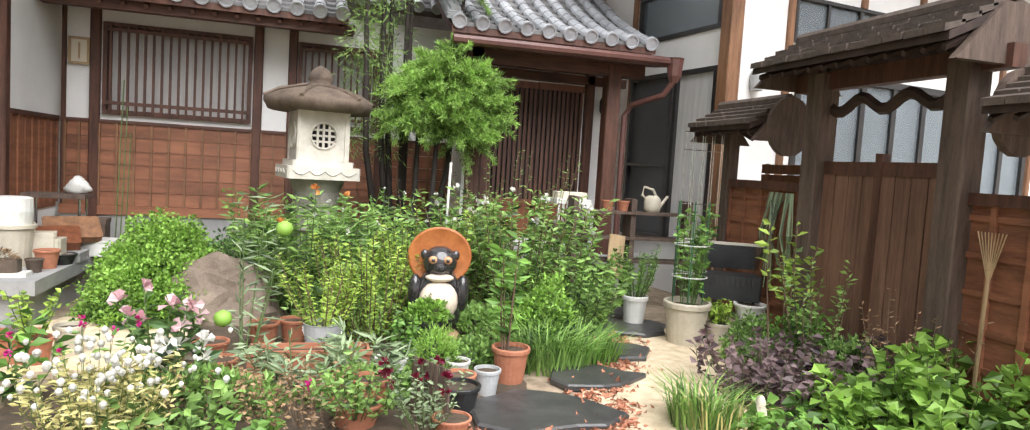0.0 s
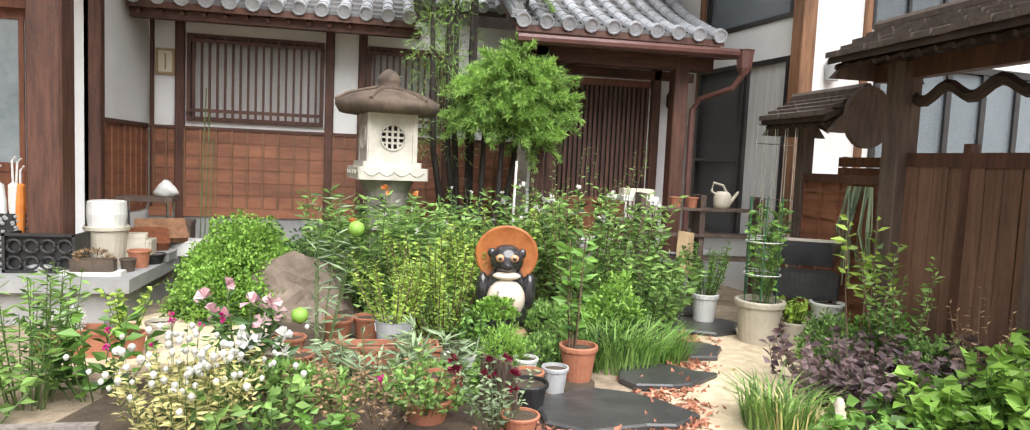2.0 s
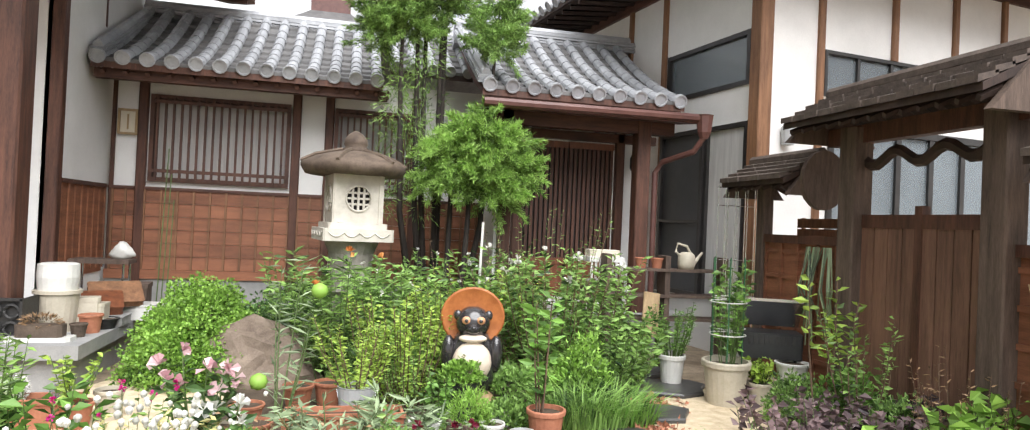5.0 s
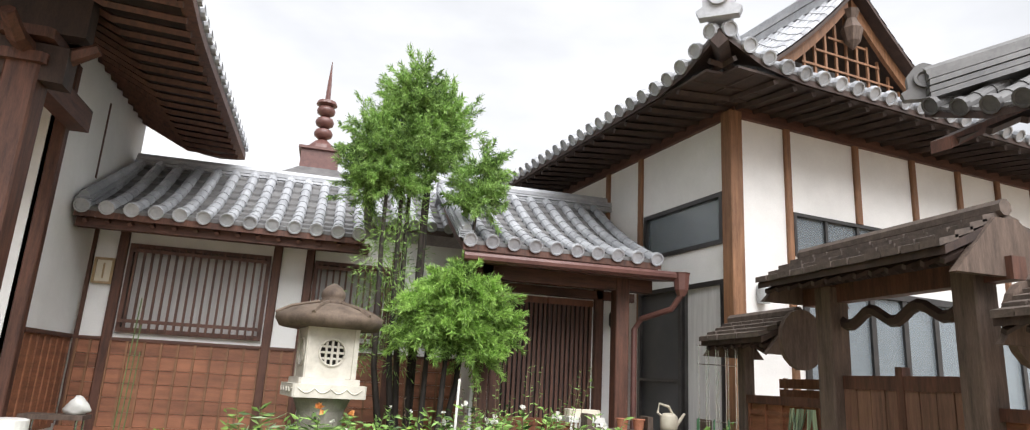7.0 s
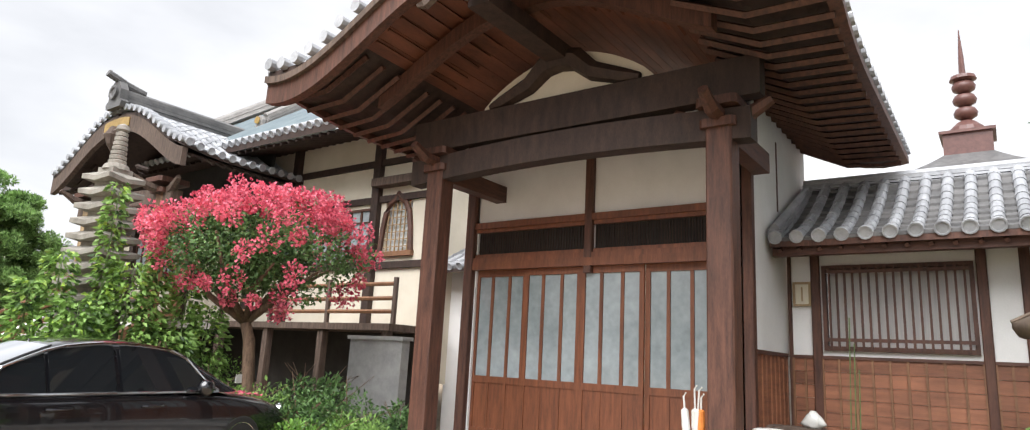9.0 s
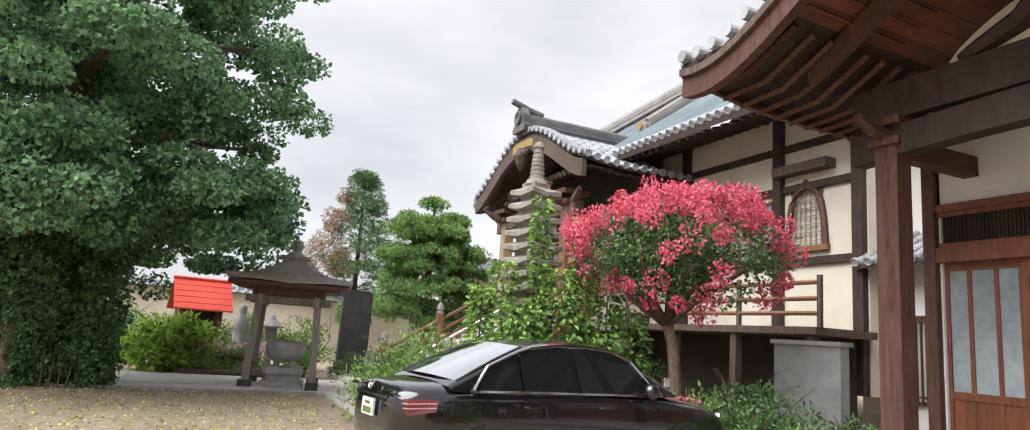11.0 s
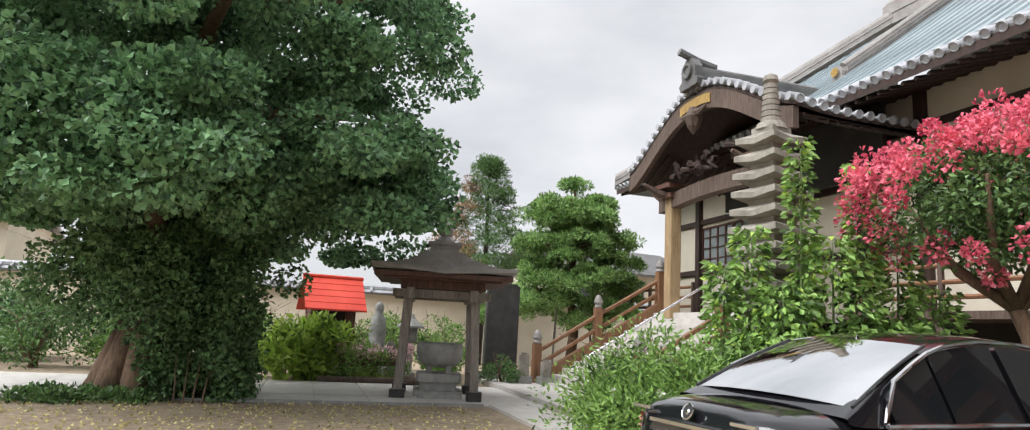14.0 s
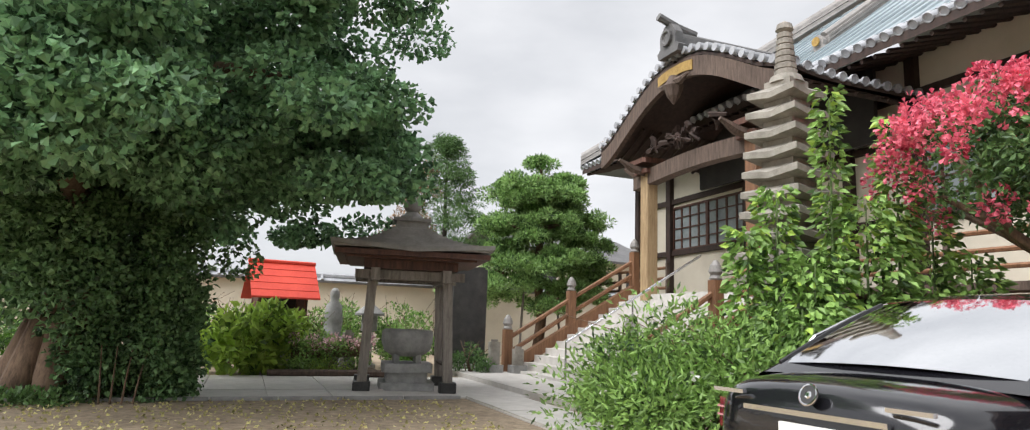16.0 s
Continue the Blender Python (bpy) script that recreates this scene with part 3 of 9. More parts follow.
for leaf, xa, yy in ((door, 2.0, 9.11), (door2, 2.67, 9.08)):
    for k in range(10):
        x = xa + 0.03 + k * 0.0675
        part("slat", box(x - 0.02, x + 0.02, yy - 0.02, yy + 0.015, 1.15, 2.70), WOOD, leaf)
    for z0, z1 in ((0.62, 0.72), (1.06, 1.15), (2.69, 2.78)):
        part("rail", box(xa, xa + 0.67, yy - 0.025, yy + 0.02, z0, z1), WOOD_RED, leaf)
    part("kick_panel", box(xa + 0.02, xa + 0.65, yy - 0.01, yy + 0.01, 0.72, 1.06), WOOD_RED, leaf)
part("step", box(1.4, 4.1, 8.2, 9.1, 0.0, 0.5), CONCRETE, gk)


def gk_p(s, d):
    return Vector((s, 8.16 + d * 0.87, 3.26 + d * 0.47 - 0.10 * math.sin(math.pi * min(1, max(0, d / 2.7)))))


tiled(gk, gk_p, 1.32, 3.86, lambda s: (0.0, 2.75), 0.272, 0.078, under=WOOD, single=True)
ridge(gk, [(1.2, 10.6, 4.5), (4.4, 10.6, 4.5)], 0.3, 0.22)
ridge(gk, [(1.28, 8.2, 3.32), (1.28, 10.55, 4.5)], 0.2, 0.13, name="verge")
part("roof_back", sheet(lambda s, d: Vector((s, 10.6 + d, 4.5 - d * 0.6)), (1.2, 4.4), (0, 2.4), 0.1), TILE, gk)
part("eave_board", box(1.25, 3.9, 8.18, 8.22, 3.12, 3.24), WOOD_H, gk)
pent = part("pent_roof", sheet(lambda s, d: Vector((s, 7.86 + d, 3.02 + d * 0.12)), (1.2, 4.02), (0, 0.62), 0.05), COPPER_RED, gk, "flat red-brown sheet metal pent roof")
part("gutter", tube([(1.2, 7.84, 3.02), (4.06, 7.84, 3.04)], 0.055, 8), COPPER_RED, gk)
part("hopper", lathe([(0.05, 2.78), (0.09, 2.86), (0.11, 3.06), (0.12, 3.08)], 8, 4.06, 7.84), COPPER_RED, gk, "red-brown rainwater hopper")
part("downpipe", tube([(4.06, 7.84, 2.8), (3.98, 7.95, 2.62), (3.72, 8.3, 2.5), (3.66, 8.38, 2.36), (3.66, 8.38, 0.2)], 0.04, 8), COPPER_RED, gk)
part("wall_lamp", lathe([(0.03, 2.42), (0.05, 2.46), (0.05, 2.6), (0.03, 2.64)], 10, 3.62, 9.02), IRON, gk, "small black cylindrical wall lamp")

# ---- annex with the two-faced white upper walls ----
AX = pose(4.61, 7.46, 0, 0, 0, 8.0)
annex = thing("annex_building", "white plastered temple annex with brown posts and hipped tile roof", "building", AX)
# right face (along local x, y = 0)
R_HOLES = [(0.99, 3.98, 3.42, 4.02), (1.1, 6.2, 0.75, 3.1)]
wall(annex, 0, 9, 0, 0.0, 5.3, R_HOLES, 0.15)
for x, low in ((0.92, 0.2), (2.22, 4.02), (3.40, 4.02), (4.43, 3.1), (5.38, 3.1), (6.3, 0.2), (7.2, 0.2)):
    post(annex, x, 0.0, low, 5.25, 0.10, WOOD_WARM)
post(annex, 0.0, 0.02, 0.1, 5.25, 0.2, WOOD_WARM, label="broad warm-brown corner post")
# left face (along local y, x = 0)


def side(parent, x, y0, y1, z0, z1, holes=(), thick=0.15, material=None, name="side_wall"):
    """A wall along y whose face lies at x and whose thickness goes to +x, with openings (ya, yb, za, zb)."""
    bm = bmesh.new()
    ys = sorted({y0, y1, *[h[0] for h in holes], *[h[1] for h in holes]})
    for a, b in zip(ys, ys[1:]):
        z = z0
        for h in sorted([h for h in holes if h[0] <= a and h[1] >= b], key=lambda h: h[2]):
            if h[2] > z:
                bx(bm, x, x + thick, a, b, z, h[2])
            z = h[3]
        if z1 > z:
            bx(bm, x, x + thick, a, b, z, z1)
    bmesh.ops.remove_doubles(bm, verts=bm.verts, dist=1e-5)
    return part(name, bm, material or PLASTER, parent)


side(annex, 0, 0.1, 8, 0.0, 5.3, [(0.20, 2.02, 3.50, 4.20), (0.2, 2.1, 0.7, 3.03)])
for y in (2.12, 3.12, 4.96):
    post(annex, 0.0, y, 2.5, 5.25, 0.10, WOOD_WARM)


def sash(parent, ax, a, b, off, z0, z1, n, frame_m=None, pane_m=None, fw=0.045, name="window", back=None):
    """A framed window of n lights along x ('x', facing -y) or along y ('y', facing -x)."""
    def blk(p, q, d0, d1, za, zb):
        return box(p, q, off + d0, off + d1, za, zb) if ax == "x" else box(off + d0, off + d1, p, q, za, zb)
    w = part(name, blk(a, b, 0.10, 0.11, z0, z1), back or SHADE_IN, parent)
    for p, q, za, zb in ((a, b, z0, z0 + fw), (a, b, z1 - fw, z1), (a, a + fw, z0 + fw, z1 - fw), (b - fw, b, z0 + fw, z1 - fw)):
        part("frame", blk(p, q, -0.03, 0.07, za, zb), frame_m or ALU, w)
    for i in range(n):
        p, q = a + (b - a) * i / n, a + (b - a) * (i + 1) / n
        if i:
            part("mullion", blk(p - fw * 0.5, p + fw * 0.5, -0.015, 0.06, z0 + fw, z1 - fw), frame_m or ALU, w)
        g = part("pane", blk(p + fw * 0.5, q - fw * 0.5, 0.02, 0.028, z0 + fw, z1 - fw), pane_m or GLASS, w)
        g.visible_shadow = False
    return w


sash(annex, "y", 0.20, 2.02, 0, 3.50, 4.20, 1, ALU, GLASS, 0.06, back=PAPER)
sash(annex, "x", 0.99, 3.98, 0, 3.42, 4.02, 5)
sash(annex, "x", 1.1, 6.2, 0, 0.75, 3.1, 8, ALU, GLASS, 0.09, back=FROST)
sd = sash(annex, "y", 0.2, 1.05, 0, 0.7, 3.03, 1, ALU, CURTAIN, 0.06, "sliding_glass_door", back=CURTAIN)
sd2 = sash(annex, "y", 1.05, 2.1, -0.03, 0.7, 3.03, 1, ALU, SCREEN, 0.06, "sliding_screen_door", back=SCREEN)
part("midrail", box(-0.06, -0.02, 1.11, 2.04, 1.72, 1.76), ALU, sd2)
part("wall_lamp", lathe([(0.02, -0.14), (0.075, -0.13), (0.085, 0.05), (0.07, 0.11), (0.03, 0.13)], 14), GREY_PL, annex, "grey dome-topped wall lamp").matrix_basis = pose(0.38, -0.07, 2.86)
# eaves: a hipped roof; rows run up from each eave
OV, EZ = 1.15, 5.32


def ann_front(s, d):
    lift = 0.34 * max(0.0, (1.2 - (s + OV)) / 1.2) ** 2 * max(0, 1 - d / 1.5)
    return Vector((s, -OV + d * 0.88, EZ + d * 0.5 + lift))


def ann_left(s, d):
    lift = 0.34 * max(0.0, (1.2 - (s + OV)) / 1.2) ** 2 * max(0, 1 - d / 1.5)
    return Vector((-OV + d * 0.88, s, EZ + d * 0.5 + lift))


tiled(annex, ann_front, -OV + 0.1, 8.6, lambda s: (0.0, min(4.2, max(0.15, (s + OV) / 0.88))), 0.28, 0.08, under=WOOD_SHADED)
tiled(annex, ann_left, -OV + 0.1, 9.2, lambda s: (0.0, min(4.2, max(0.15, (s + OV) / 0.88))), 0.28, 0.08, under=WOOD_SHADED)
ridge(annex, [(-OV, -OV, EZ + 0.42), (-OV + 0.5, -OV + 0.5, EZ + 0.48), (2.4, 2.4, EZ + 2.1)], 0.26, 0.3, name="hip_ridge")
end_tile(annex, -OV - 0.02, -OV - 0.02, EZ + 0.42, -45, 0.85)
for k in range(32):
    s = -OV + 0.28 + k * 0.3
    z = 0.30 * max(0.0, (1.2 - (s + OV)) / 1.2) ** 2
    part("rafter", tube([(s, -OV + 0.08, EZ - 0.14 + z), (s, 0.05, EZ + 0.0)], 0.042, 4), WOOD_SHADED, annex)
    if k < 28:
        part("rafter", tube([(-OV + 0.08, s, EZ - 0.14 + z), (0.05, s, EZ + 0.0)], 0.042, 4), WOOD_SHADED, annex)
part("hip_rafter", tube([(-OV - 0.06, -OV - 0.06, EZ + 0.12), (0.1, 0.1, EZ + 0.2)], 0.10, 4), WOOD_SHADED, annex)
# eave soffits carry their shade in the darkened timber colour
part("soffit", sheet(lambda s, d: Vector((s, -OV + 0.05 + d, EZ - 0.06 + d * 0.09)), steps_of(-OV + 0.3, 9, 1.0), (0, 1.2), 0.03), WOOD_SHADED, annex)
part("soffit", sheet(lambda s, d: Vector((-OV + 0.05 + d, s, EZ - 0.064 + d * 0.09)), steps_of(-OV + 0.3, 9, 1.0), (0, 1.2), 0.03), WOOD_SHADED, annex)
beam(annex, -0.02, 9, -0.06, 0.06, 5.18, 5.36, name="wall_plate")
beam(annex, -0.06, 0.06, 0.0, 8, 5.18, 5.36, name="wall_plate")
# upper gable of the hip-and-gable roof
part("gable_wall", prism(bmesh.new(), [(3.2, 2.9), (3.35, 2.9), (3.35, 7.5), (3.2, 7.5)], 6.6, 7.0), PLASTER, annex)

# upper gable of the annex: bargeboards, lattice and its own small tiled roof
GX, GY0, GZ = 4.3, 1.6, 7.0
for sx in (-1, 1):
    part("bargeboard", sheet(lambda s, d: Vector((GX + sx * (0.05 + s * 2.2), GY0 + d, 9.1 - s * 2.0 - 0.35 * math.sin(math.pi * s) * 0.4)), steps_of(0, 1, 0.12), (0, 0.08), 0.28), WOOD_WARM, annex, "warm-brown curved bargeboard")
    tiled(annex, lambda s, d: Vector((GX + sx * (2.45 - d * 0.74), GY0 - 0.15 + s, 6.98 + d * 0.68 - 0.12 * math.sin(math.pi * min(1, d / 3.3)))), 0.0, 4.0, lambda s: (0.0, 3.25), 0.28, 0.08, under=WOOD_SHADED)
for k in range(11):
    x = GX - 1.35 + k * 0.27
    top = 8.75 - abs(x - GX) * 0.92
    part("gable_bar", box(x - 0.025, x + 0.025, GY0 + 0.14, GY0 + 0.18, 7.1, max(7.2, top)), WOOD_WARM, annex)
for k in range(4):
    hw = 1.5 - k * 0.34
    part("gable_rail", box(GX - hw, GX + hw, GY0 + 0.12, GY0 + 0.14, 7.2 + k * 0.32, 7.24 + k * 0.32), WOOD_WARM, annex)
part("gable_back", prism(bmesh.new(), [(GX - 1.9, GY0 + 0.3), (GX + 1.9, GY0 + 0.3), (GX + 1.9, GY0 + 0.4), (GX - 1.9, GY0 + 0.4)], 6.6, 7.6), SHADE_IN, annex)
part("pendant", lathe([(0.02, 8.0), (0.14, 8.15), (0.2, 8.4), (0.1, 8.62), (0.16, 8.8)], 8, GX, GY0), WOOD_GREY, annex, "carved grey gable pendant")
ridge(annex, [(GX, GY0 - 0.1, 9.15), (GX, GY0 + 4.2, 9.15)], 0.36, 0.5)

# ---- entrance hall with the curved porch gable ----
ent = thing("entrance_hall", "temple entrance hall with curved brown porch gable and glazed sliding doors", "building", pose(0, 0, 0))
DY = 8.4
EL, ER, EM = -7.99, -3.42, -5.74
wall(ent, EL, ER, DY, 0.42, 5.7, [(EL + 0.1, ER - 0.42, 0.45, 3.02), (EL + 0.1, EM - 0.07, 3.12, 3.68), (EM + 0.07, ER - 0.42, 3.12, 3.68)], 0.14)
side(ent, ER - 0.14, DY, 11.5, 0.42, 5.75, (), 0.14)
side(ent, EL, DY, 11.5, 0.42, 5.75, (), 0.14)
for x in (EL, ER - 0.40):
    post(ent, x + 0.03, DY - 0.02, 0.42, 4.9, 0.17, WOOD)
post(ent, ER - 0.02, DY + 0.02, 0.42, 4.9, 0.13, WOOD)
post(ent, ER - 0.02, 9.75, 3.9, 4.95, 0.06, WOOD)
post(ent, EM, DY - 0.02, 2.9, 4.9, 0.13, WOOD)
beam(ent, EL, ER - 0.35, DY - 0.09, DY, 3.0, 3.12, WOOD_RED, "lintel")
beam(ent, EL, ER - 0.35, DY - 0.075, DY, 3.68, 3.78, WOOD_RED, "rail")
beam(ent, EL, ER - 0.35, DY - 0.075, DY, 3.12, 3.20, WOOD_RED, "rail")
for a, b in ((EL + 0.1, EM - 0.07), (EM + 0.07, ER - 0.45)):
    p = part("transom", box(a, b, DY + 0.05, DY + 0.06, 3.2, 3.68), SHADE_IN, ent, "dark slatted transom")
    for z0, z1 in ((3.2, 3.26), (3.62, 3.68)):
        part("transom_rail", box(a, b, DY - 0.03, DY + 0.03, z0, z1), WOOD_RED, p)
    for k in range(44):
        x = a + (b - a) * (k + 0.5) / 44
        part("slat", box(x - 0.006, x + 0.006, DY + 0.01, DY + 0.03, 3.26, 3.62), WOOD_SHADED, p)
# four glazed sliding doors
DW = (ER - 0.45 - (EL + 0.12)) / 4
for i in range(4):
    x0, x1, yy = EL + 0.12 + i * DW, EL + 0.12 + (i + 1) * DW, DY + (0.0 if i in (1, 2) else 0.05)
    d = part("sliding_door", box(x0 + 0.05, x1 - 0.05, yy + 0.02, yy + 0.03, 1.32, 2.92), FROST, ent, "red-brown sliding door with frosted glass")
    for a, b, c, e in ((x0, x0 + 0.07, 0.45, 3.02), (x1 - 0.07, x1, 0.45, 3.02), (x0 + 0.07, x1 - 0.07, 2.90, 3.02), (x0 + 0.07, x1 - 0.07, 1.24, 1.34), (x0 + 0.07, x1 - 0.07, 0.45, 0.56)):
        part("stile", box(a, b, yy - 0.005, yy + 0.04, c, e), WOOD_RED, d)
    for k in (1, 2):
        x = x0 + (x1 - x0) * k / 3
        part("muntin", box(x - 0.026, x + 0.026, yy, yy + 0.035, 1.34, 2.9), WOOD_RED, d)
        part("muntin", box(x - 0.02, x + 0.02, yy, yy + 0.035, 0.56, 1.24), WOOD_RED, d)
    part("kick_panel", box(x0 + 0.07, x1 - 0.07, yy + 0.012, yy + 0.025, 0.56, 1.24), WOOD_RED, d)
# side dado towards the garden
for i in range(8):
    y = DY + 0.15 + i * 0.2
    part("batten", box(ER + 0.002, ER + 0.03, y - 0.016, y + 0.016, 0.8, 1.84), WOOD_PANEL, ent)
part("dado", box(ER, ER + 0.015, DY + 0.1, 9.94, 0.75, 1.84), WOOD_PANEL, ent)
part("dado_cap", box(ER, ER + 0.045, DY + 0.1, 9.94, 1.84, 1.89), WOOD_H, ent)
# porch floor: a concrete platform with stone facing
plat = part("platform", box(-8.4, -2.52, 6.46, DY + 0.05, 0.0, 0.40), CONCRETE, ent)
part("coping", box(-8.5, -2.42, 6.36, DY + 0.1, 0.30, 0.42), CONCRETE, ent, "smooth grey concrete coping")
# porch pillars on stone bases
for x in (-3.25, -7.42):
    p = part("pillar", box(x - 0.145, x + 0.145, 6.9 - 0.145, 6.9 + 0.145, 0.5, 4.22, 0.02), WOOD, ent, "weathered square porch pillar")
    part("base_stone", lathe([(0.26, 0.42), (0.25, 0.47), (0.21, 0.5)], 20, x, 6.9), STONE, ent)
    for k, (w, z0, z1) in enumerate(((0.40, 4.22, 4.32), (0.46, 4.46, 4.56))):
        part("bracket", box(x - w / 2, x + w / 2, 6.9 - w / 2, 6.9 + w / 2, z0, z1, 0.04), WOOD, ent)
    for dx, dy in ((0.55, 0), (0, -0.6)):
        for sg in (-1, 1):
            part("bracket_arm", tube([(x, 6.9, 4.36), (x + sg * dx * 0.6, 6.9 + sg * dy * 0.6, 4.38), (x + sg * dx, 6.9 + sg * dy, 4.5)], [0.09, 0.085, 0.06], 6), WOOD, ent)
# tie beam between the pillars, slightly arched, and the beams back to the wall
part("tie_beam", sheet(lambda s, d: Vector((-7.9 + 5.0 * s, 6.78 + d, 4.42 + 0.10 * math.sin(math.pi * s))), steps_of(0, 1, 0.1), (0, 0.24), 0.36), WOOD_SHADED, ent, "slightly arched dark brown tie beam")
for x in (-3.25, -7.42):
    beam(ent, x - 0.1, x + 0.1, 6.9, DY, 4.1, 4.36)
part("upper_beam", box(-7.9, -2.8, 6.8, 7.0, 4.56, 5.02), WOOD_SHADED, ent)
# the porch's gable infill with a frog-leg strut
part("gable_infill", sheet(lambda s, d: Vector((-6.7 + 2.6 * s, 6.94 + d, 5.10 + 0.55 * math.sin(math.pi * s) ** 0.8)), steps_of(0, 1, 0.06), (0, 0.04), 0.02), PLASTER, ent)
inf = bmesh.new()
pts = [(-6.7 + 2.6 * k / 20, 5.10 + 0.55 * math.sin(math.pi * k / 20) ** 0.8) for k in range(21)]
for (xa, za), (xb, zb) in zip(pts, pts[1:]):
    hexa(inf, [(xa, 6.93, 5.0), (xb, 6.93, 5.0), (xb, 6.98, 5.0), (xa, 6.98, 5.0), (xa, 6.93, za), (xb, 6.93, zb), (xb, 6.98, zb), (xa, 6.98, za)])
bmesh.ops.remove_doubles(inf, verts=inf.verts, dist=1e-4)
part("gable_wall", inf, PLASTER_CREAM, ent)
bm = bmesh.new()
for sg in (-1, 1):
    tube([(-5.4, 6.88, 5.55), (-5.4 + sg * 0.25, 6.88, 5.5), (-5.4 + sg * 0.5, 6.88, 5.28), (-5.4 + sg * 0.95, 6.88, 5.12), (-5.4 + sg * 1.15, 6.88, 5.08)], [0.16, 0.16, 0.13, 0.10, 0.05], 6, bm)
part("frog_leg_strut", bm, WOOD_SHADED, ent, "carved frog-leg strut")
beam(ent, -5.55, -5.25, 5.1, 8.2, 5.5, 5.7, WOOD_SHADED, "ridge_beam")
# the curved roof: s runs back from the front, q across from -1 to 1
KC, KW, KF = -5.4, 3.5, 4.9


def kara(q):
    """Height over the eave of the curved gable at q."""
    a = abs(q)
    return 1.45 * (0.5 + 0.5 * math.cos(math.pi * min(1, a * 1.02))) + 0.16 * a ** 4


def ent_p(sg):
    def P(s, d):
        q = 1 - d / KW
        lift = 0.32 * max(0, 1 - s / 2.2) ** 2 * max(0, q)
        return Vector((KC + sg * (KW * q + 0.14 * max(0, q) * max(0, 1 - s / 3.0) ** 2), KF + s, 4.93 + kara(q) + lift))
    return P


for sg in (-1, 1):
    tiled(ent, ent_p(sg), 0.12, 6.6, lambda s: (0.0, KW - 0.08), 0.28, 0.075, 0.26, under=WOOD_SHADED)
    # porch underside: shade painted in with the darkened timber
    part("soffit_board", sheet(lambda s, d: ent_p(sg)(s, d) - Vector((0, 0, 0.16)), (0.3, 6.6), steps_of(0.1, 1.6, 0.25), 0.03), WOOD_SHADED, ent)
    for k in range(10):
        d0 = 1.6 + k * 0.19
        part("vault_board", sheet(lambda s, d: ent_p(sg)(s, d) - Vector((0, 0, 0.162)), (0.3, 3.4, 6.6), (d0 + 0.003, d0 + 0.187), 0.03), WOOD_VAULT, ent, "reddish board of the curved porch ceiling")
    for k in range(9):
        d = 1.75 + k * 0.2
        part("vault_batten", tube([ent_p(sg)(0.35, d) - Vector((0, 0, 0.2)), ent_p(sg)(1.9, d) - Vector((0, 0, 0.2))], 0.022, 4), WOOD_VAULT, ent)
    for k in range(22):
        s = 0.4 + k * 0.285
        part("rafter", tube([ent_p(sg)(s, 0.06) - Vector((0, 0, 0.21)), ent_p(sg)(s, 0.8) - Vector((0, 0, 0.235)), ent_p(sg)(s, 1.55) - Vector((0, 0, 0.235))], 0.042, 4), WOOD, ent)
    part("eave_edge", sheet(lambda s, d: ent_p(sg)(s, d) - Vector((0, 0, 0.09)), steps_of(0.05, 6.6, 0.5), (-0.02, 0.1), 0.10), WOOD, ent)
    part("bargeboard", sheet(lambda s, d: Vector((ent_p(sg)(0, s).x, KF + 0.02 + d, ent_p(sg)(0, s).z - 0.12)), steps_of(0.05, KW, 0.14), (0, 0.13), 0.36), WOOD, ent, "thick curved brown bargeboard")
    part("bargeboard_trim", sheet(lambda s, d: Vector((ent_p(sg)(0, s).x, KF - 0.04 + d, ent_p(sg)(0, s).z - 0.10)), steps_of(0.05, KW, 0.14), (0, 0.08), 0.10), WOOD_GREY, ent)
    # tile discs along the front edge
    for k in range(13):
        d = 0.1 + k * 0.275
        c = ent_p(sg)(0.0, d)
        bm = lathe([(0.085, -0.05), (0.085, 0.25), (0.07, 0.3)], 10)
        part("verge_tile", bm, TILE, ent).matrix_basis = Matrix.Translation(c + Vector((0, 0, 0.08))) @ pose(0, 0, 0, -90)
    ridge(ent, [ent_p(sg)(0.35, 0.3) + Vector((0, 0, 0.05)), ent_p(sg)(0.35, 1.2) + Vector((0, 0, 0.06))], 0.24, 0.28, name="corner_ridge")
    # inner curved ceiling beams
    part("curved_brace", sheet(lambda s, d: Vector((ent_p(sg)(0, s).x, 5.9 + d, ent_p(sg)(0, s).z - 0.34)), steps_of(1.2, KW, 0.2), (0, 0.16), 0.22), WOOD, ent)
ridge(ent, [(KC, KF + 0.1, 6.51), (KC, KF + 6.4, 6.51)], 0.34, 0.45)
end_tile(ent, KC, KF + 0.05, 6.56, 0, 1.1)
bm = bmesh.new()
for sg in (-1, 1):
    for k in range(4):
        tube([(KC + sg * 0.05, KF - 0.02, 5.86), (KC + sg * (0.2 + 0.12 * k), KF - 0.06, 5.80 - 0.09 * k), (KC + sg * (0.42 + 0.1 * k), KF - 0.02, 5.88 - 0.1 * k)], [0.05, 0.07, 0.03], 6, bm)
lathe([(0.02, 5.45), (0.12, 5.55), (0.16, 5.75), (0.08, 5.95)], 8, KC, KF, bm)
part("gable_pendant", bm, WOOD_GREY, ent, "carved grey gable pendant with curls")

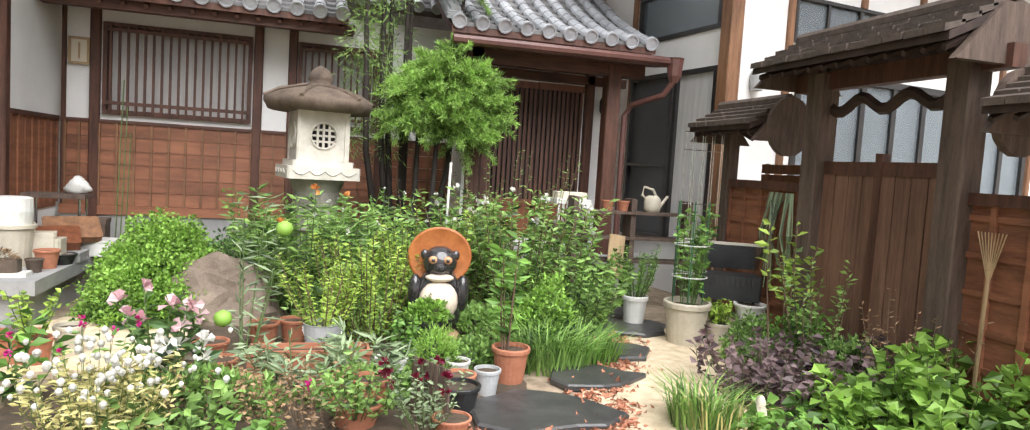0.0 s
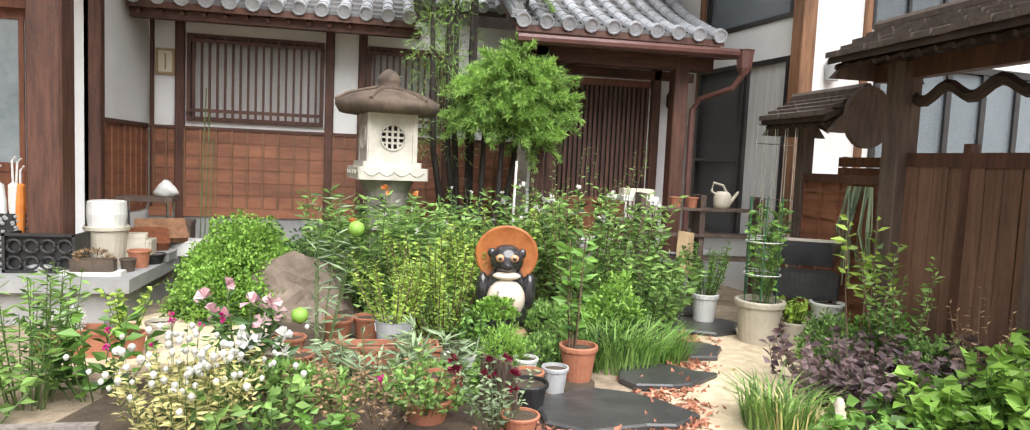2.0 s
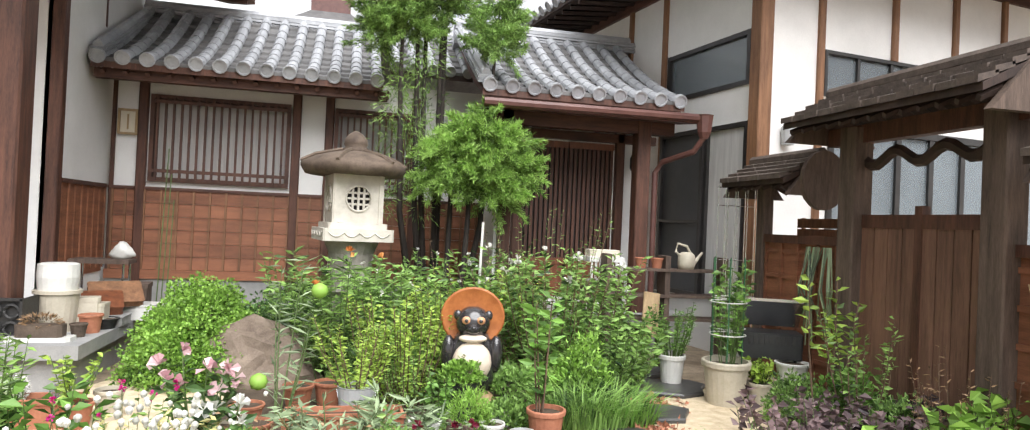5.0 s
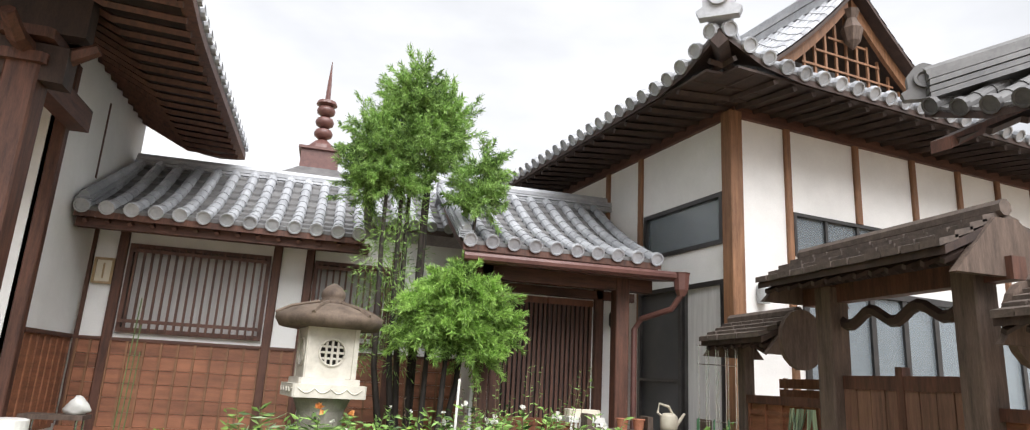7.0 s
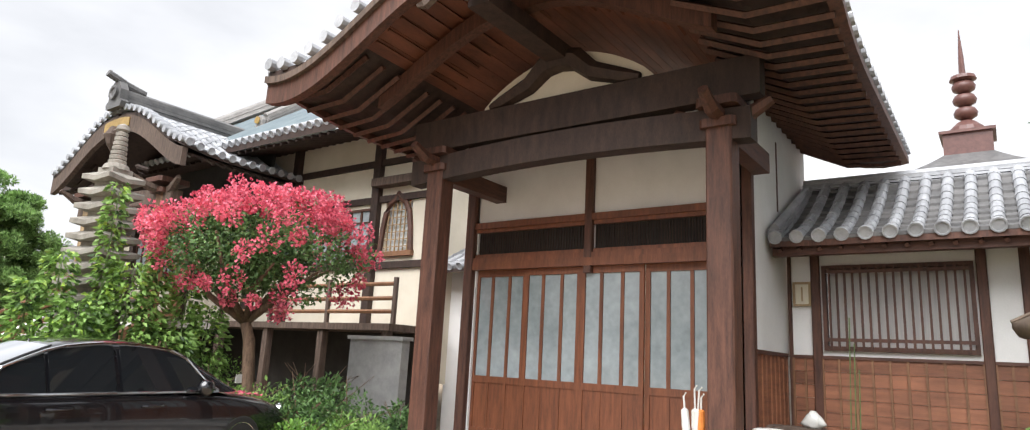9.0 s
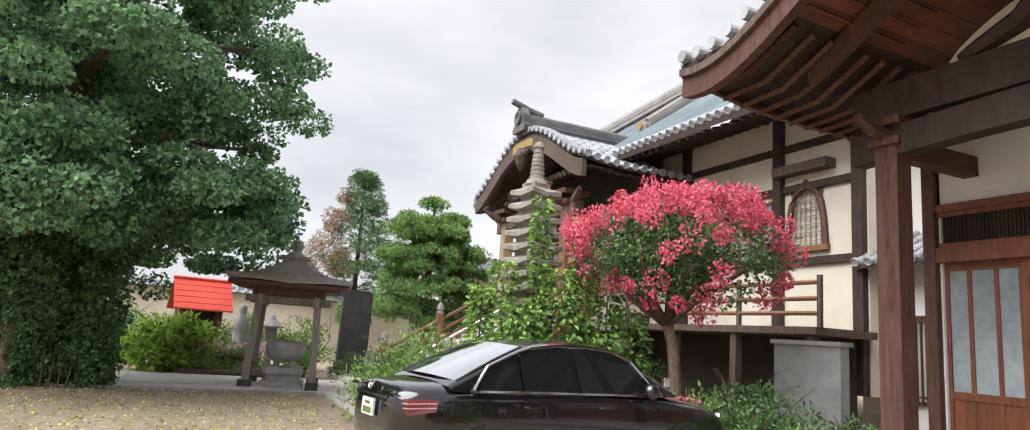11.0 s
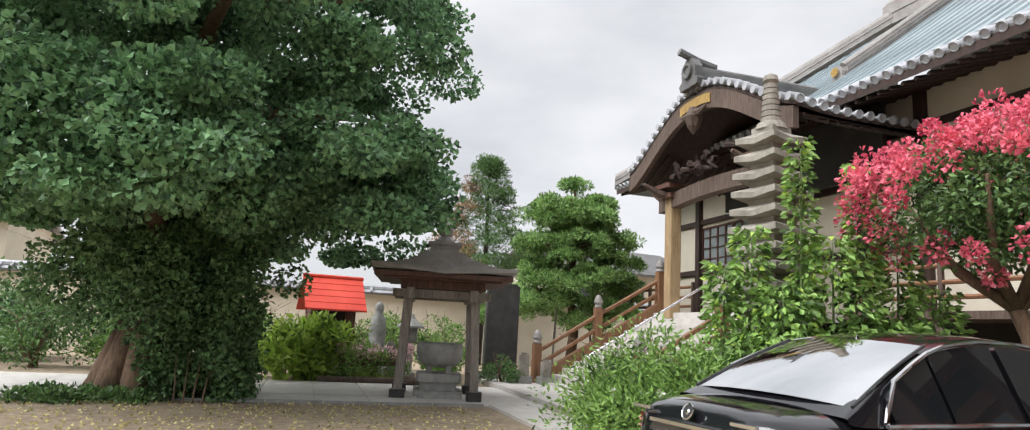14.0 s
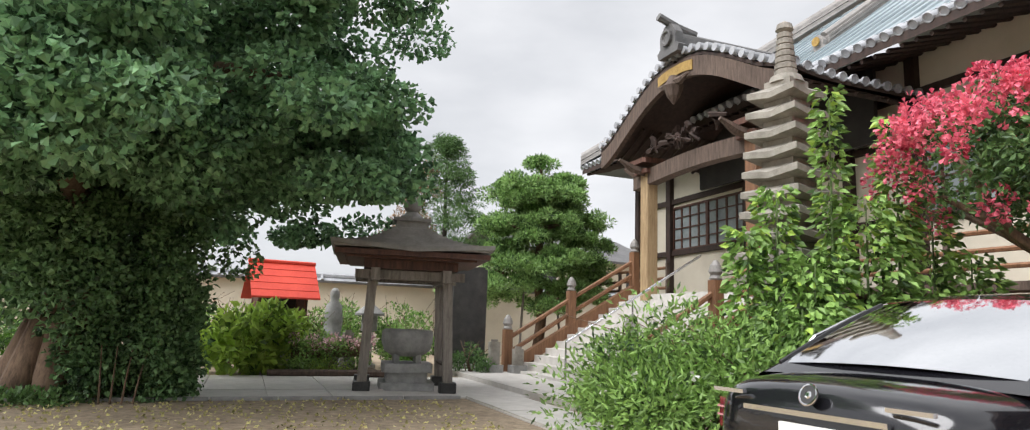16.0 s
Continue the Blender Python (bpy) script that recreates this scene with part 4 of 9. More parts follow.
# ---- garden gate with shingled roofs ----
gate = thing("garden_gate", "old brown wooden garden gate with small shingled roof", "gate", Matrix.Diagonal((1, 1, 1.13, 1)))
GXX = 4.12
for y in (5.15, 3.72):
    post(gate, GXX - 0.04, y, 0.0, 2.28, 0.2, WOOD_GREY)
for y0, y1 in ((3.81, 4.42), (4.45, 5.06)):
    lf = part("gate_leaf", box(GXX - 0.02, GXX + 0.02, y0, y1, 0.1, 1.58), WOOD_GREY, gate, "dark brown boarded gate leaf")
    for k in range(4):
        ya = y0 + (y1 - y0) * k / 4
        part("board", box(GXX - 0.034 - 0.004 * (k % 2), GXX - 0.02, ya + 0.005, ya + (y1 - y0) / 4 - 0.005, 0.12, 1.56), WOOD_DOOR, lf)
    part("rail", box(GXX - 0.045, GXX - 0.02, y0, y1, 1.50, 1.60), WOOD, lf)
part("gate_stop", box(GXX - 0.05, GXX + 0.03, 4.40, 4.47, 0.05, 1.66), WOOD, gate)
part("lintel", box(GXX - 0.06, GXX + 0.06, 3.4, 5.5, 2.16, 2.30), WOOD, gate)
bm = bmesh.new()
wave = [(3.75 + k * 0.07, 1.98 + 0.05 * math.cos(k * 0.9)) for k in range(21)]
tube([(GXX, y, z + 0.05) for y, z in wave], 0.045, 6, bm)
part("wavy_rail", bm, WOOD_SHADED, gate, "wavy carved rail")


def shingle_roof(parent, x, y0, y1, zr, half, drop, rows=4, step=0.17):
    """A small double-pitch roof of thick shingles in stepped courses, its ridge along y."""
    for sg in (-1, 1):
        for r in range(rows):
            d0, d1 = half * r / rows, half * (r + 1) / rows + 0.03
            n = round((y1 - y0) / step)
            for k in range(n):
                ya, yb = y0 + (y1 - y0) * k / n + 0.006, y0 + (y1 - y0) * (k + 1) / n - 0.006
                j = random.uniform(-0.012, 0.012)
                bm = bmesh.new()
                za, zb = zr - drop * d0 / half, zr - drop * d1 / half
                hexa(bm, [(x + sg * d0, ya, za - 0.02), (x + sg * (d1 + j), ya, zb), (x + sg * (d1 + j), yb, zb), (x + sg * d0, yb, za - 0.02),
                          (x + sg * d0, ya, za + 0.012), (x + sg * (d1 + j), ya, zb + 0.045), (x + sg * (d1 + j), yb, zb + 0.045), (x + sg * d0, yb, za + 0.012)])
                bmesh.ops.recalc_face_normals(bm, faces=bm.faces)
                part("shingle", bm, SHINGLE, parent)
        bm = bmesh.new()
        hexa(bm, [(x, y0, zr - 0.09), (x + sg * half, y0, zr - drop - 0.06), (x + sg * half, y1, zr - drop - 0.06), (x, y1, zr - 0.09),
                  (x, y0, zr - 0.03), (x + sg * half, y0, zr - drop - 0.01), (x + sg * half, y1, zr - drop - 0.01), (x, y1, zr - 0.03)])
        bmesh.ops.recalc_face_normals(bm, faces=bm.faces)
        part("roof_deck", bm, WOOD_SHADED, parent)
        for k in range(round((y1 - y0) / 0.16)):
            y = y0 + 0.06 + k * 0.16
            part("rafter", tube([(x, y, zr - 0.13), (x + sg * (half - 0.03), y, zr - drop - 0.09)], 0.024, 4), WOOD_SHADED, parent)
    part("ridge_cap", tube([(x, y0 - 0.03, zr + 0.03), (x, y1 + 0.03, zr + 0.03)], 0.055, 8), SHINGLE, parent)
    for y in (y0, y1):
        bm = bmesh.new()
        hexa(bm, [(x - half * 0.92, y - 0.03, zr - drop - 0.16), (x + half * 0.92, y - 0.03, zr - drop - 0.16), (x + half * 0.92, y + 0.03, zr - drop - 0.16), (x - half * 0.92, y + 0.03, zr - drop - 0.16),
                  (x - 0.1, y - 0.03, zr - 0.04), (x + 0.1, y - 0.03, zr - 0.04), (x + 0.1, y + 0.03, zr - 0.04), (x - 0.1, y + 0.03, zr - 0.04)])
        part("gable_board", bm, WOOD_GREY, parent)


shingle_roof(gate, GXX, 3.48, 5.54, 2.58, 0.52, 0.24)
gw = thing("gate_wing_wall", "brown panelled fence wing with a low shingled roof", "fence", Matrix.Diagonal((1, 1, 1.07, 1)))
shingle_roof(gw, GXX, 5.68, 6.78, 2.22, 0.40, 0.20)
post(gw, GXX, 6.55, 0, 2.05, 0.13, WOOD_GREY)
part("backing", box(GXX, GXX + 0.03, 5.1, 6.5, 0.1, 1.42), WOOD_PANEL, gw)
for k in range(6):
    y = 5.13 + k * 0.27
    part("batten", box(GXX - 0.03, GXX - 0.002, y - 0.02, y + 0.02, 0.1, 1.42), WOOD_PANEL, gw)
for k in range(6):
    part("rail", box(GXX - 0.02, GXX - 0.002, 5.1, 6.5, 0.12 + k * 0.24, 0.16 + k * 0.24), WOOD_PANEL, gw)
part("cap_rail", box(GXX - 0.05, GXX + 0.05, 5.1, 6.6, 1.42, 1.50), WOOD, gw)
gw2 = thing("gate_wing_wall", "brown panelled fence wing with a low shingled roof beside the gate", "fence", Matrix.Diagonal((1, 1, 1.07, 1)))
shingle_roof(gw2, GXX, 1.6, 3.3, 2.22, 0.40, 0.20)
part("backing", box(GXX, GXX + 0.03, 1.5, 3.63, 0.1, 1.42), WOOD_PANEL, gw2)
for k in range(8):
    y = 1.55 + k * 0.27
    part("batten", box(GXX - 0.03, GXX - 0.002, y - 0.02, y + 0.02, 0.1, 1.42), WOOD_PANEL, gw2)
for k in range(6):
    part("rail", box(GXX - 0.02, GXX - 0.002, 1.5, 3.63, 0.12 + k * 0.24, 0.16 + k * 0.24), WOOD_PANEL, gw2)
part("cap_rail", box(GXX - 0.05, GXX + 0.05, 1.5, 3.63, 1.42, 1.50), WOOD, gw2)
for y, tall in ((5.63, 0.42), (3.35, 0.42)):
    bm = bmesh.new()
    ring = [(math.cos(a) * 0.24, math.sin(a) * 0.27) for a in [k * math.pi / 9 for k in range(18)]]
    lo = [bm.verts.new((GXX - 0.0 + a, y - 0.03, 2.0 + b)) for a, b in ring]
    hi = [bm.verts.new((GXX - 0.0 + a, y + 0.03, 2.0 + b)) for a, b in ring]
    for i in range(18):
        bm.faces.new((lo[i], lo[(i + 1) % 18], hi[(i + 1) % 18], hi[i]))
    bm.faces.new(lo[::-1])
    bm.faces.new(hi)
    bmesh.ops.recalc_face_normals(bm, faces=bm.faces)
    part("end_board", bm, WOOD_GREY, gw if y > 5 else gw2, "rounded weathered end board")

# ---- building at the edge, of which only a tiled roof corner shows ----
nb = thing("gatehouse_roof", "dark tiled roof corner of a neighbouring temple gatehouse", "building", pose(5.1, 4.9, 0, 0, 0, 8))
wall(nb, 1.2, 6, -3.5, 0, 4.0, (), 0.15)
side(nb, 1.2, -3.5, -1.2, 0, 4.0)


def nb_p(s, d):
    return Vector((0.0 + d * 0.85, -s, 4.15 + d * 0.5 + 0.25 * max(0, 1 - s / 1.0) ** 2))


tiled(nb, nb_p, 0.05, 4.5, lambda s: (0.0, 2.4), 0.28, 0.08, m_row=TILE_DARK, m_pan=TILE_DARK, under=WOOD_SHADED)
part("roof_front", sheet(lambda s, d: Vector((0.0 + s, 0.0 - d * 0.4 - max(0, s) * 0.1, 4.05 + s * 0.5 - 0.0)), (0, 3), (0, 0.5), 0.12), WOOD, nb)
ridge(nb, [(0.0, 0.0, 4.45), (1.0, -0.7, 4.85), (2.2, -1.4, 5.5)], 0.26, 0.34, TILE_DARK, "hip_ridge")
end_tile(nb, 0.02, 0.02, 4.5, -45, 0.7, TILE_DARK)
for k in range(14):
    part("rafter", tube([(0.08, -0.2 - k * 0.3, 4.02), (1.3, -0.2 - k * 0.3, 4.6)], 0.04, 4), WOOD_SHADED, nb)

# ---- foliage helpers ----
rng = np.random.default_rng(7)


def unit(a):
    return a / np.maximum(np.linalg.norm(a, axis=-1, keepdims=True), 1e-9)


def leaf_part(name, base, way, length, width, material, parent=None, label="", fold=0.25, shape="leaf"):
    """One mesh of many separate leaves, each two folded faces from its base along its way."""
    base, way = np.asarray(base, float), unit(np.asarray(way, float))
    n = len(base)
    length, width = np.broadcast_to(length, n)[:, None], np.broadcast_to(width, n)[:, None]
    sidev = unit(np.cross(way, unit(rng.normal(size=(n, 3)) + np.array([0, 0, 0.8]))))
    up = np.cross(sidev, way)
    mid = base + way * length * (0.45 if shape == "leaf" else 0.75)
    v = np.stack([base, mid + sidev * width / 2 + up * width * fold, base + way * length, mid - sidev * width / 2 + up * width * fold], 1).reshape(-1, 3)
    i = np.arange(n)[:, None] * 4
    faces = np.concatenate([i + np.array([0, 1, 2]), i + np.array([0, 2, 3])], 0)
    me = bpy.data.meshes.new(name)
    me.from_pydata(v.tolist(), [], faces.tolist())
    me.materials.append(material)
    ob = new(name, me)
    ob.parent = parent
    if label:
        ob["label"] = label
    return ob


def ball(n, centre, radii, shell=0.55):
    """Points in an ellipsoid, denser towards its skin, and their outward ways."""
    d = unit(rng.normal(size=(n, 3)))
    r = shell + (1 - shell) * rng.random((n, 1)) ** 0.6
    return np.asarray(centre) + d * r * np.asarray(radii), d


def clumps(centres, radii, per, flat=0.75, jitter=0.7):
    """Leaves' places and ways for many small clumps."""
    pts, ways = [], []
    for c, r in zip(centres, radii):
        p, d = ball(per, c, (r, r, r * flat), 0.35)
        pts.append(p)
        ways.append(d + rng.normal(size=d.shape) * jitter)
    return np.concatenate(pts), np.concatenate(ways)


def trunk_part(name, paths, material, parent, label=""):
    bm = bmesh.new()
    for pts, radii in paths:
        tube(pts, radii, 8, bm)
    return part(name, bm, material, parent, label, smooth=True)


# ---- main hall ----
hall = thing("main_hall", "large temple hall with cream walls and curved porch gable", "building", pose(0, 0, 0))
HY, FL = 11.2, 2.2
wall(hall, -27.5, -11.2, HY, 1.0, 7.2, [(-25.4, -21.9, 3.75, 5.15), (-16.6, -13.6, 3.75, 5.15), (-13.1, -12.2, 4.0, 5.4)], 0.2, PLASTER_CREAM)
side(hall, -11.35, HY, 18, 1.0, 7.2, (), 0.2, PLASTER_CREAM)
for x in (-27.4, -25.5, -21.8, -18.4, -16.7, -13.4, -11.3):
    post(hall, x, HY - 0.04, 1.0, 7.2, 0.24, WOOD_SHADED)
for z in (3.6, 5.25, 6.2):
    beam(hall, -27.5, -11.2, HY - 0.09, HY, z, z + 0.16, WOOD_SHADED)
for a, b, n in ((-25.4, -23.65, 4), (-23.65, -21.9, 4), (-16.6, -15.1, 4), (-15.1, -13.6, 4)):
    w = sash(hall, "x", a, b, HY, 3.75, 5.15, n, WOOD, FROST, 0.06, "lattice_window", back=PAPER)
    for z in (4.1, 4.45, 4.8):
        part("glazing_bar", box(a + 0.05, b - 0.05, HY - 0.02, HY + 0.02, z - 0.015, z + 0.015), WOOD, w)
# bell-shaped window
kat = part("bell_window", box(-13.1, -12.2, HY + 0.08, HY + 0.1, 4.0, 5.4), PAPER, hall, "bell-shaped temple window with fine white lattice")
bell = [(-0.52, 0.0), (-0.47, 0.55), (-0.40, 0.95), (-0.25, 1.2), (-0.1, 1.28), (0.0, 1.44), (0.1, 1.28), (0.25, 1.2), (0.40, 0.95), (0.47, 0.55), (0.52, 0.0)]
part("frame", tube([(-12.65 + a, HY - 0.04, 4.0 + b) for a, b in bell], 0.07, 6), WOOD, kat)
for k in range(6):
    part("lattice_bar", box(-13.0 + k * 0.14 - 0.012, -13.0 + k * 0.14 + 0.012, HY, HY + 0.03, 4.0, 5.3), WOOD_PALE, kat)
for k in range(7):
    part("lattice_bar", box(-13.08, -12.2, HY - 0.004, HY + 0.02, 4.12 + k * 0.18, 4.14 + k * 0.18), WOOD_PALE, kat)
part("sill", box(-13.25, -12.05, HY - 0.12, HY, 3.88, 4.0), WOOD_WARM, kat)
part("hood", box(-13.4, -11.9, HY - 0.3, HY, 5.62, 5.82), WOOD_GREY, hall)
# veranda
part("veranda_floor", box(-27.5, -11.0, 9.6, HY, FL - 0.14, FL), WOOD_GREY, hall)
for k in range(9):
    post(hall, -27.2 + k * 2.0, 9.75, 0, FL - 0.14, 0.18, WOOD_GREY, "veranda_post")
# near-black sheet added for the shade beneath the veranda floor
part("under_shade_panel", box(-27.4, -11.3, HY - 0.3, HY - 0.2, 0, FL - 0.14), SHADE_IN, hall)
for x0, x1 in ((-27.5, -23.5), (-17.2, -11.0)):
    for z in (FL + 0.25, FL + 0.52, FL + 0.82):
        part("rail", tube([(x0, 9.7, z), (x1, 9.7, z)], 0.045, 6), WOOD_WARM, hall)
    for k in range(4):
        x = x0 + (x1 - x0) * k / 3
        post(hall, x, 9.7, FL, FL + 0.95, 0.09, WOOD_GREY, "rail_post")
# main roof: sheet metal with seams above a row of eave tiles, hipped to the west
EY, EV = 9.45, 6.85


def main_p(s, d):
    return Vector((s, EY + d * 0.80, EV + d * 0.55 + 0.35 * (d / 8.4) ** 2))


def main_span(s):
    return (0.0, min(8.4, max(0.2, (s + 28.6) * 1.22)))


tiled(hall, main_p, -28.4, -10.2, lambda s: (0.0, min(0.55, max(0.2, (s + 28.6) * 1.22))), 0.30, 0.085, under=WOOD_SHADED, thick=0.2)
bm = bmesh.new()
ss = steps_of(-28.4, -10.0, 0.46)
for sa, sb in zip(ss, ss[1:]):
    for f0, f1 in zip(steps_of(0.05, 1, 0.12), steps_of(0.05, 1, 0.12)[1:]):
        q = [main_p(sa + 0.01, main_span(sa)[1] * f0), main_p(sb - 0.01, main_span(sb)[1] * f0), main_p(sb - 0.01, main_span(sb)[1] * f1), main_p(sa + 0.01, main_span(sa)[1] * f1)]
        hexa(bm, [p + Vector((0, 0, 0.02)) for p in q] + [p + Vector((0, 0, 0.06)) for p in q])
    p0, p1 = main_p(sb, main_span(sb)[1] * 0.05), main_p(sb, main_span(sb)[1])
    tube([p0 + Vector((0, 0, 0.07)), main_p(sb, main_span(sb)[1] * 0.5) + Vector((0, 0, 0.07)), p1 + Vector((0, 0, 0.07))], 0.03, 4, bm)
bmesh.ops.recalc_face_normals(bm, faces=bm.faces)
part("roof_sheet", bm, COPPER, hall, "pale blue-grey seamed metal roof")
part("roof_back", sheet(lambda s, d: Vector((s, 16.2 + d, 11.75 - d * 0.8)), (-22, -10), (0, 7), 0.2), COPPER, hall)
part("roof_hip", sheet(lambda s, d: Vector((-28.4 + d * 0.95, EY + 0.0 + s * 13 - (s * 13 - 6.7) * d / 6.8, EV + d * 0.72)), steps_of(0, 1, 0.1), (0, 6.6), 0.15), COPPER, hall)
ridge(hall, [main_p(-28.5, 0.0) + Vector((0, 0, 0.1)), main_p(-25, 4.2) + Vector((0, 0, 0.12)), main_p(-21.8, 8.3) + Vector((0, 0, 0.15))], 0.4, 0.45, COPPER_DARK, "hip_ridge")
ridge(hall, [main_p(-22.2, 8.3), main_p(-10, 8.3)], 0.6, 0.9, COPPER_DARK, "main_ridge")
ridge(hall, [main_p(-19.5, 8.2), main_p(-19.5, 2.8)], 0.35, 0.4, COPPER_DARK, "descending_ridge")
ridge(hall, [main_p(-11.5, 8.2), main_p(-11.5, 2.2)], 0.35, 0.4, COPPER_DARK, "descending_ridge")
for x in (-19.5, -11.5):
    end_tile(hall, x, main_p(x, 2.6).y, main_p(x, 2.6).z, 0, 0.8, COPPER_DARK)
    part("crest", lathe([(0.12, -0.02), (0.12, 0.02)], 12), GOLD, hall).matrix_basis = Matrix.Translation((x, main_p(x, 2.6).y - 0.12, main_p(x, 2.6).z + 0.24)) @ pose(0, 0, 0, 90)
# rafters in darkened timber, for the near-black shade under the eave
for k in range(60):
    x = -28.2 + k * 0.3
    part("rafter", tube([(x, EY + 0.06, EV - 0.24), (x, HY, EV + 0.25)], 0.05, 4), WOOD_SHADED, hall)
# curved porch of the hall
PC, PW, PF = -20.2, 3.7, 7.7


def porch_k(q):
    a = abs(q)
    return 1.75 * (0.5 + 0.5 * math.cos(math.pi * min(1, a))) ** 0.62 + 0.22 * a ** 4


def porch_p(sg):
    def P(s, d):
        q = 1 - d / PW
        return Vector((PC + sg * PW * q, PF + s, 5.95 + porch_k(q) + 0.15 * max(0, 1 - s / 1.5) ** 2 * q))
    return P


for sg in (-1, 1):
    tiled(hall, porch_p(sg), 0.12, 3.9, lambda s: (0.0, PW - 0.08), 0.30, 0.085, 0.3, under=WOOD_SHADED)
    part("soffit_board", sheet(lambda s, d: porch_p(sg)(s, d) - Vector((0, 0, 0.18)), (0.3, 3.6), steps_of(0.1, PW, 0.25), 0.03), WOOD_SHADED, hall)
    part("bargeboard", sheet(lambda s, d: Vector((porch_p(sg)(0, s).x, PF + 0.02 + d, porch_p(sg)(0, s).z - 0.12)), steps_of(0.05, PW, 0.18), (0, 0.14), 0.46), WOOD_GREY, hall, "thick curved weathered bargeboard")
    for k in range(13):
        s = 0.3 + k * 0.28
        part("rafter", tube([porch_p(sg)(s, 0.06) - Vector((0, 0, 0.22)), porch_p(sg)(s, 1.4) - Vector((0, 0, 0.25))], 0.05, 4), WOOD_SHADED, hall)
    for k in range(13):
        c = porch_p(sg)(0.0, 0.1 + k * 0.29)
        part("verge_tile", lathe([(0.09, -0.05), (0.09, 0.25), (0.07, 0.3)], 10), TILE, hall).matrix_basis = Matrix.Translation(c + Vector((0, 0, 0.08))) @ pose(0, 0, 0, -90)
    x = PC + sg * 2.05
    part("porch_column", box(x - 0.17, x + 0.17, 8.13, 8.47, FL - 0.2, 5.3, 0.03), WOOD_PALE if sg < 0 else WOOD_WARM, hall, "square porch column")
    for w, z0, z1 in ((0.6, 5.3, 5.42), (0.8, 5.55, 5.68)):
        part("bracket", box(x - w / 2, x + w / 2, 8.3 - w / 2, 8.3 + w / 2, z0, z1, 0.05), WOOD, hall)
    bm = bmesh.new()
    tube([(x, 8.3, 5.35), (x + sg * 0.5, 8.2, 5.4), (x + sg * 0.9, 8.1, 5.62)], [0.13, 0.12, 0.06], 6, bm)
    tube([(x, 8.3, 5.35), (x, 7.8, 5.42), (x, 7.4, 5.62)], [0.13, 0.12, 0.05], 6, bm)
    part("carved_nosing", bm, WOOD_GREY, hall, "carved beam nosing")
part("rainbow_beam", sheet(lambda s, d: Vector((PC - 2.6 + 5.2 * s, 8.15 + d, 5.36 + 0.14 * math.sin(math.pi * s))), steps_of(0, 1, 0.1), (0, 0.3), 0.4), WOOD_GREY, hall, "arched weathered beam")
bm = bmesh.new()
for k in range(26):
    a = rng.uniform(-1.5, 1.5)
    tube([(PC + a, 8.1, 5.62 + rng.uniform(0, 0.35)), (PC + a + rng.uniform(-0.2, 0.2), 8.0, 5.75 + rng.uniform(0, 0.4)), (PC + a + rng.uniform(-0.35, 0.35), 8.08, 5.62 + rng.uniform(0, 0.4))], [0.05, 0.09, 0.04], 5, bm)
tagged(part("carved_frieze", bm, WOOD_SHADED, hall, "carved cloud frieze over the porch beam"), kind="stuff")
# added dark panel that paints the deep shade under the porch gable
part("gable_shade_panel", box(PC - 3.0, PC + 3.0, 10.6, 10.7, 5.3, 7.2), SHADE_IN, hall)
bm = bmesh.new()
lathe([(0.02, 6.55), (0.16, 6.75), (0.24, 7.0), (0.12, 7.25)], 8, PC, PF - 0.02, bm)
for sg in (-1, 1):
    tube([(PC, PF - 0.04, 7.1), (PC + sg * 0.35, PF - 0.06, 7.05), (PC + sg * 0.6, PF - 0.04, 7.15)], [0.1, 0.09, 0.03], 6, bm)
part("gable_pendant", bm, WOOD_GREY, hall, "carved grey gable pendant")
part("gilt_fitting", sheet(lambda s, d: Vector((PC - 0.7 + 1.4 * s, PF - 0.01 + d, porch_p(1)(0, PW * (1 - abs(1.4 * s - 0.7) / PW)).z - 0.2)), steps_of(0, 1, 0.1), (0, 0.02), 0.24), GOLD, hall, "gilt plate on the bargeboard")
ridge(hall, [(PC, PF - 0.05, 7.75), (PC, PF + 4.6, 7.75)], 0.5, 0.55, TILE_DARK, "porch_ridge")
end_tile(hall, PC, PF - 0.1, 7.75, 0, 1.5, TILE_DARK)
part("bird_rest", tube([(PC, PF - 0.45, 8.68), (PC, PF + 0.1, 8.5), (PC, PF + 0.6, 8.4)], 0.10, 8), TILE_DARK, hall, "upturned round ridge-end tile")
# steps
for k in range(12):
    y0, y1, z = 4.95 + k * 0.3, 8.6, 0.18 * (k + 1)
    part("step", box(-23.2, -17.4, y0, y0 + 0.36 if k < 11 else 9.7, z - 0.18, z), PAVE, hall)
part("stair_base", box(-23.2, -17.4, 5.3, 9.6, 0.0, 0.18), STONE, hall)
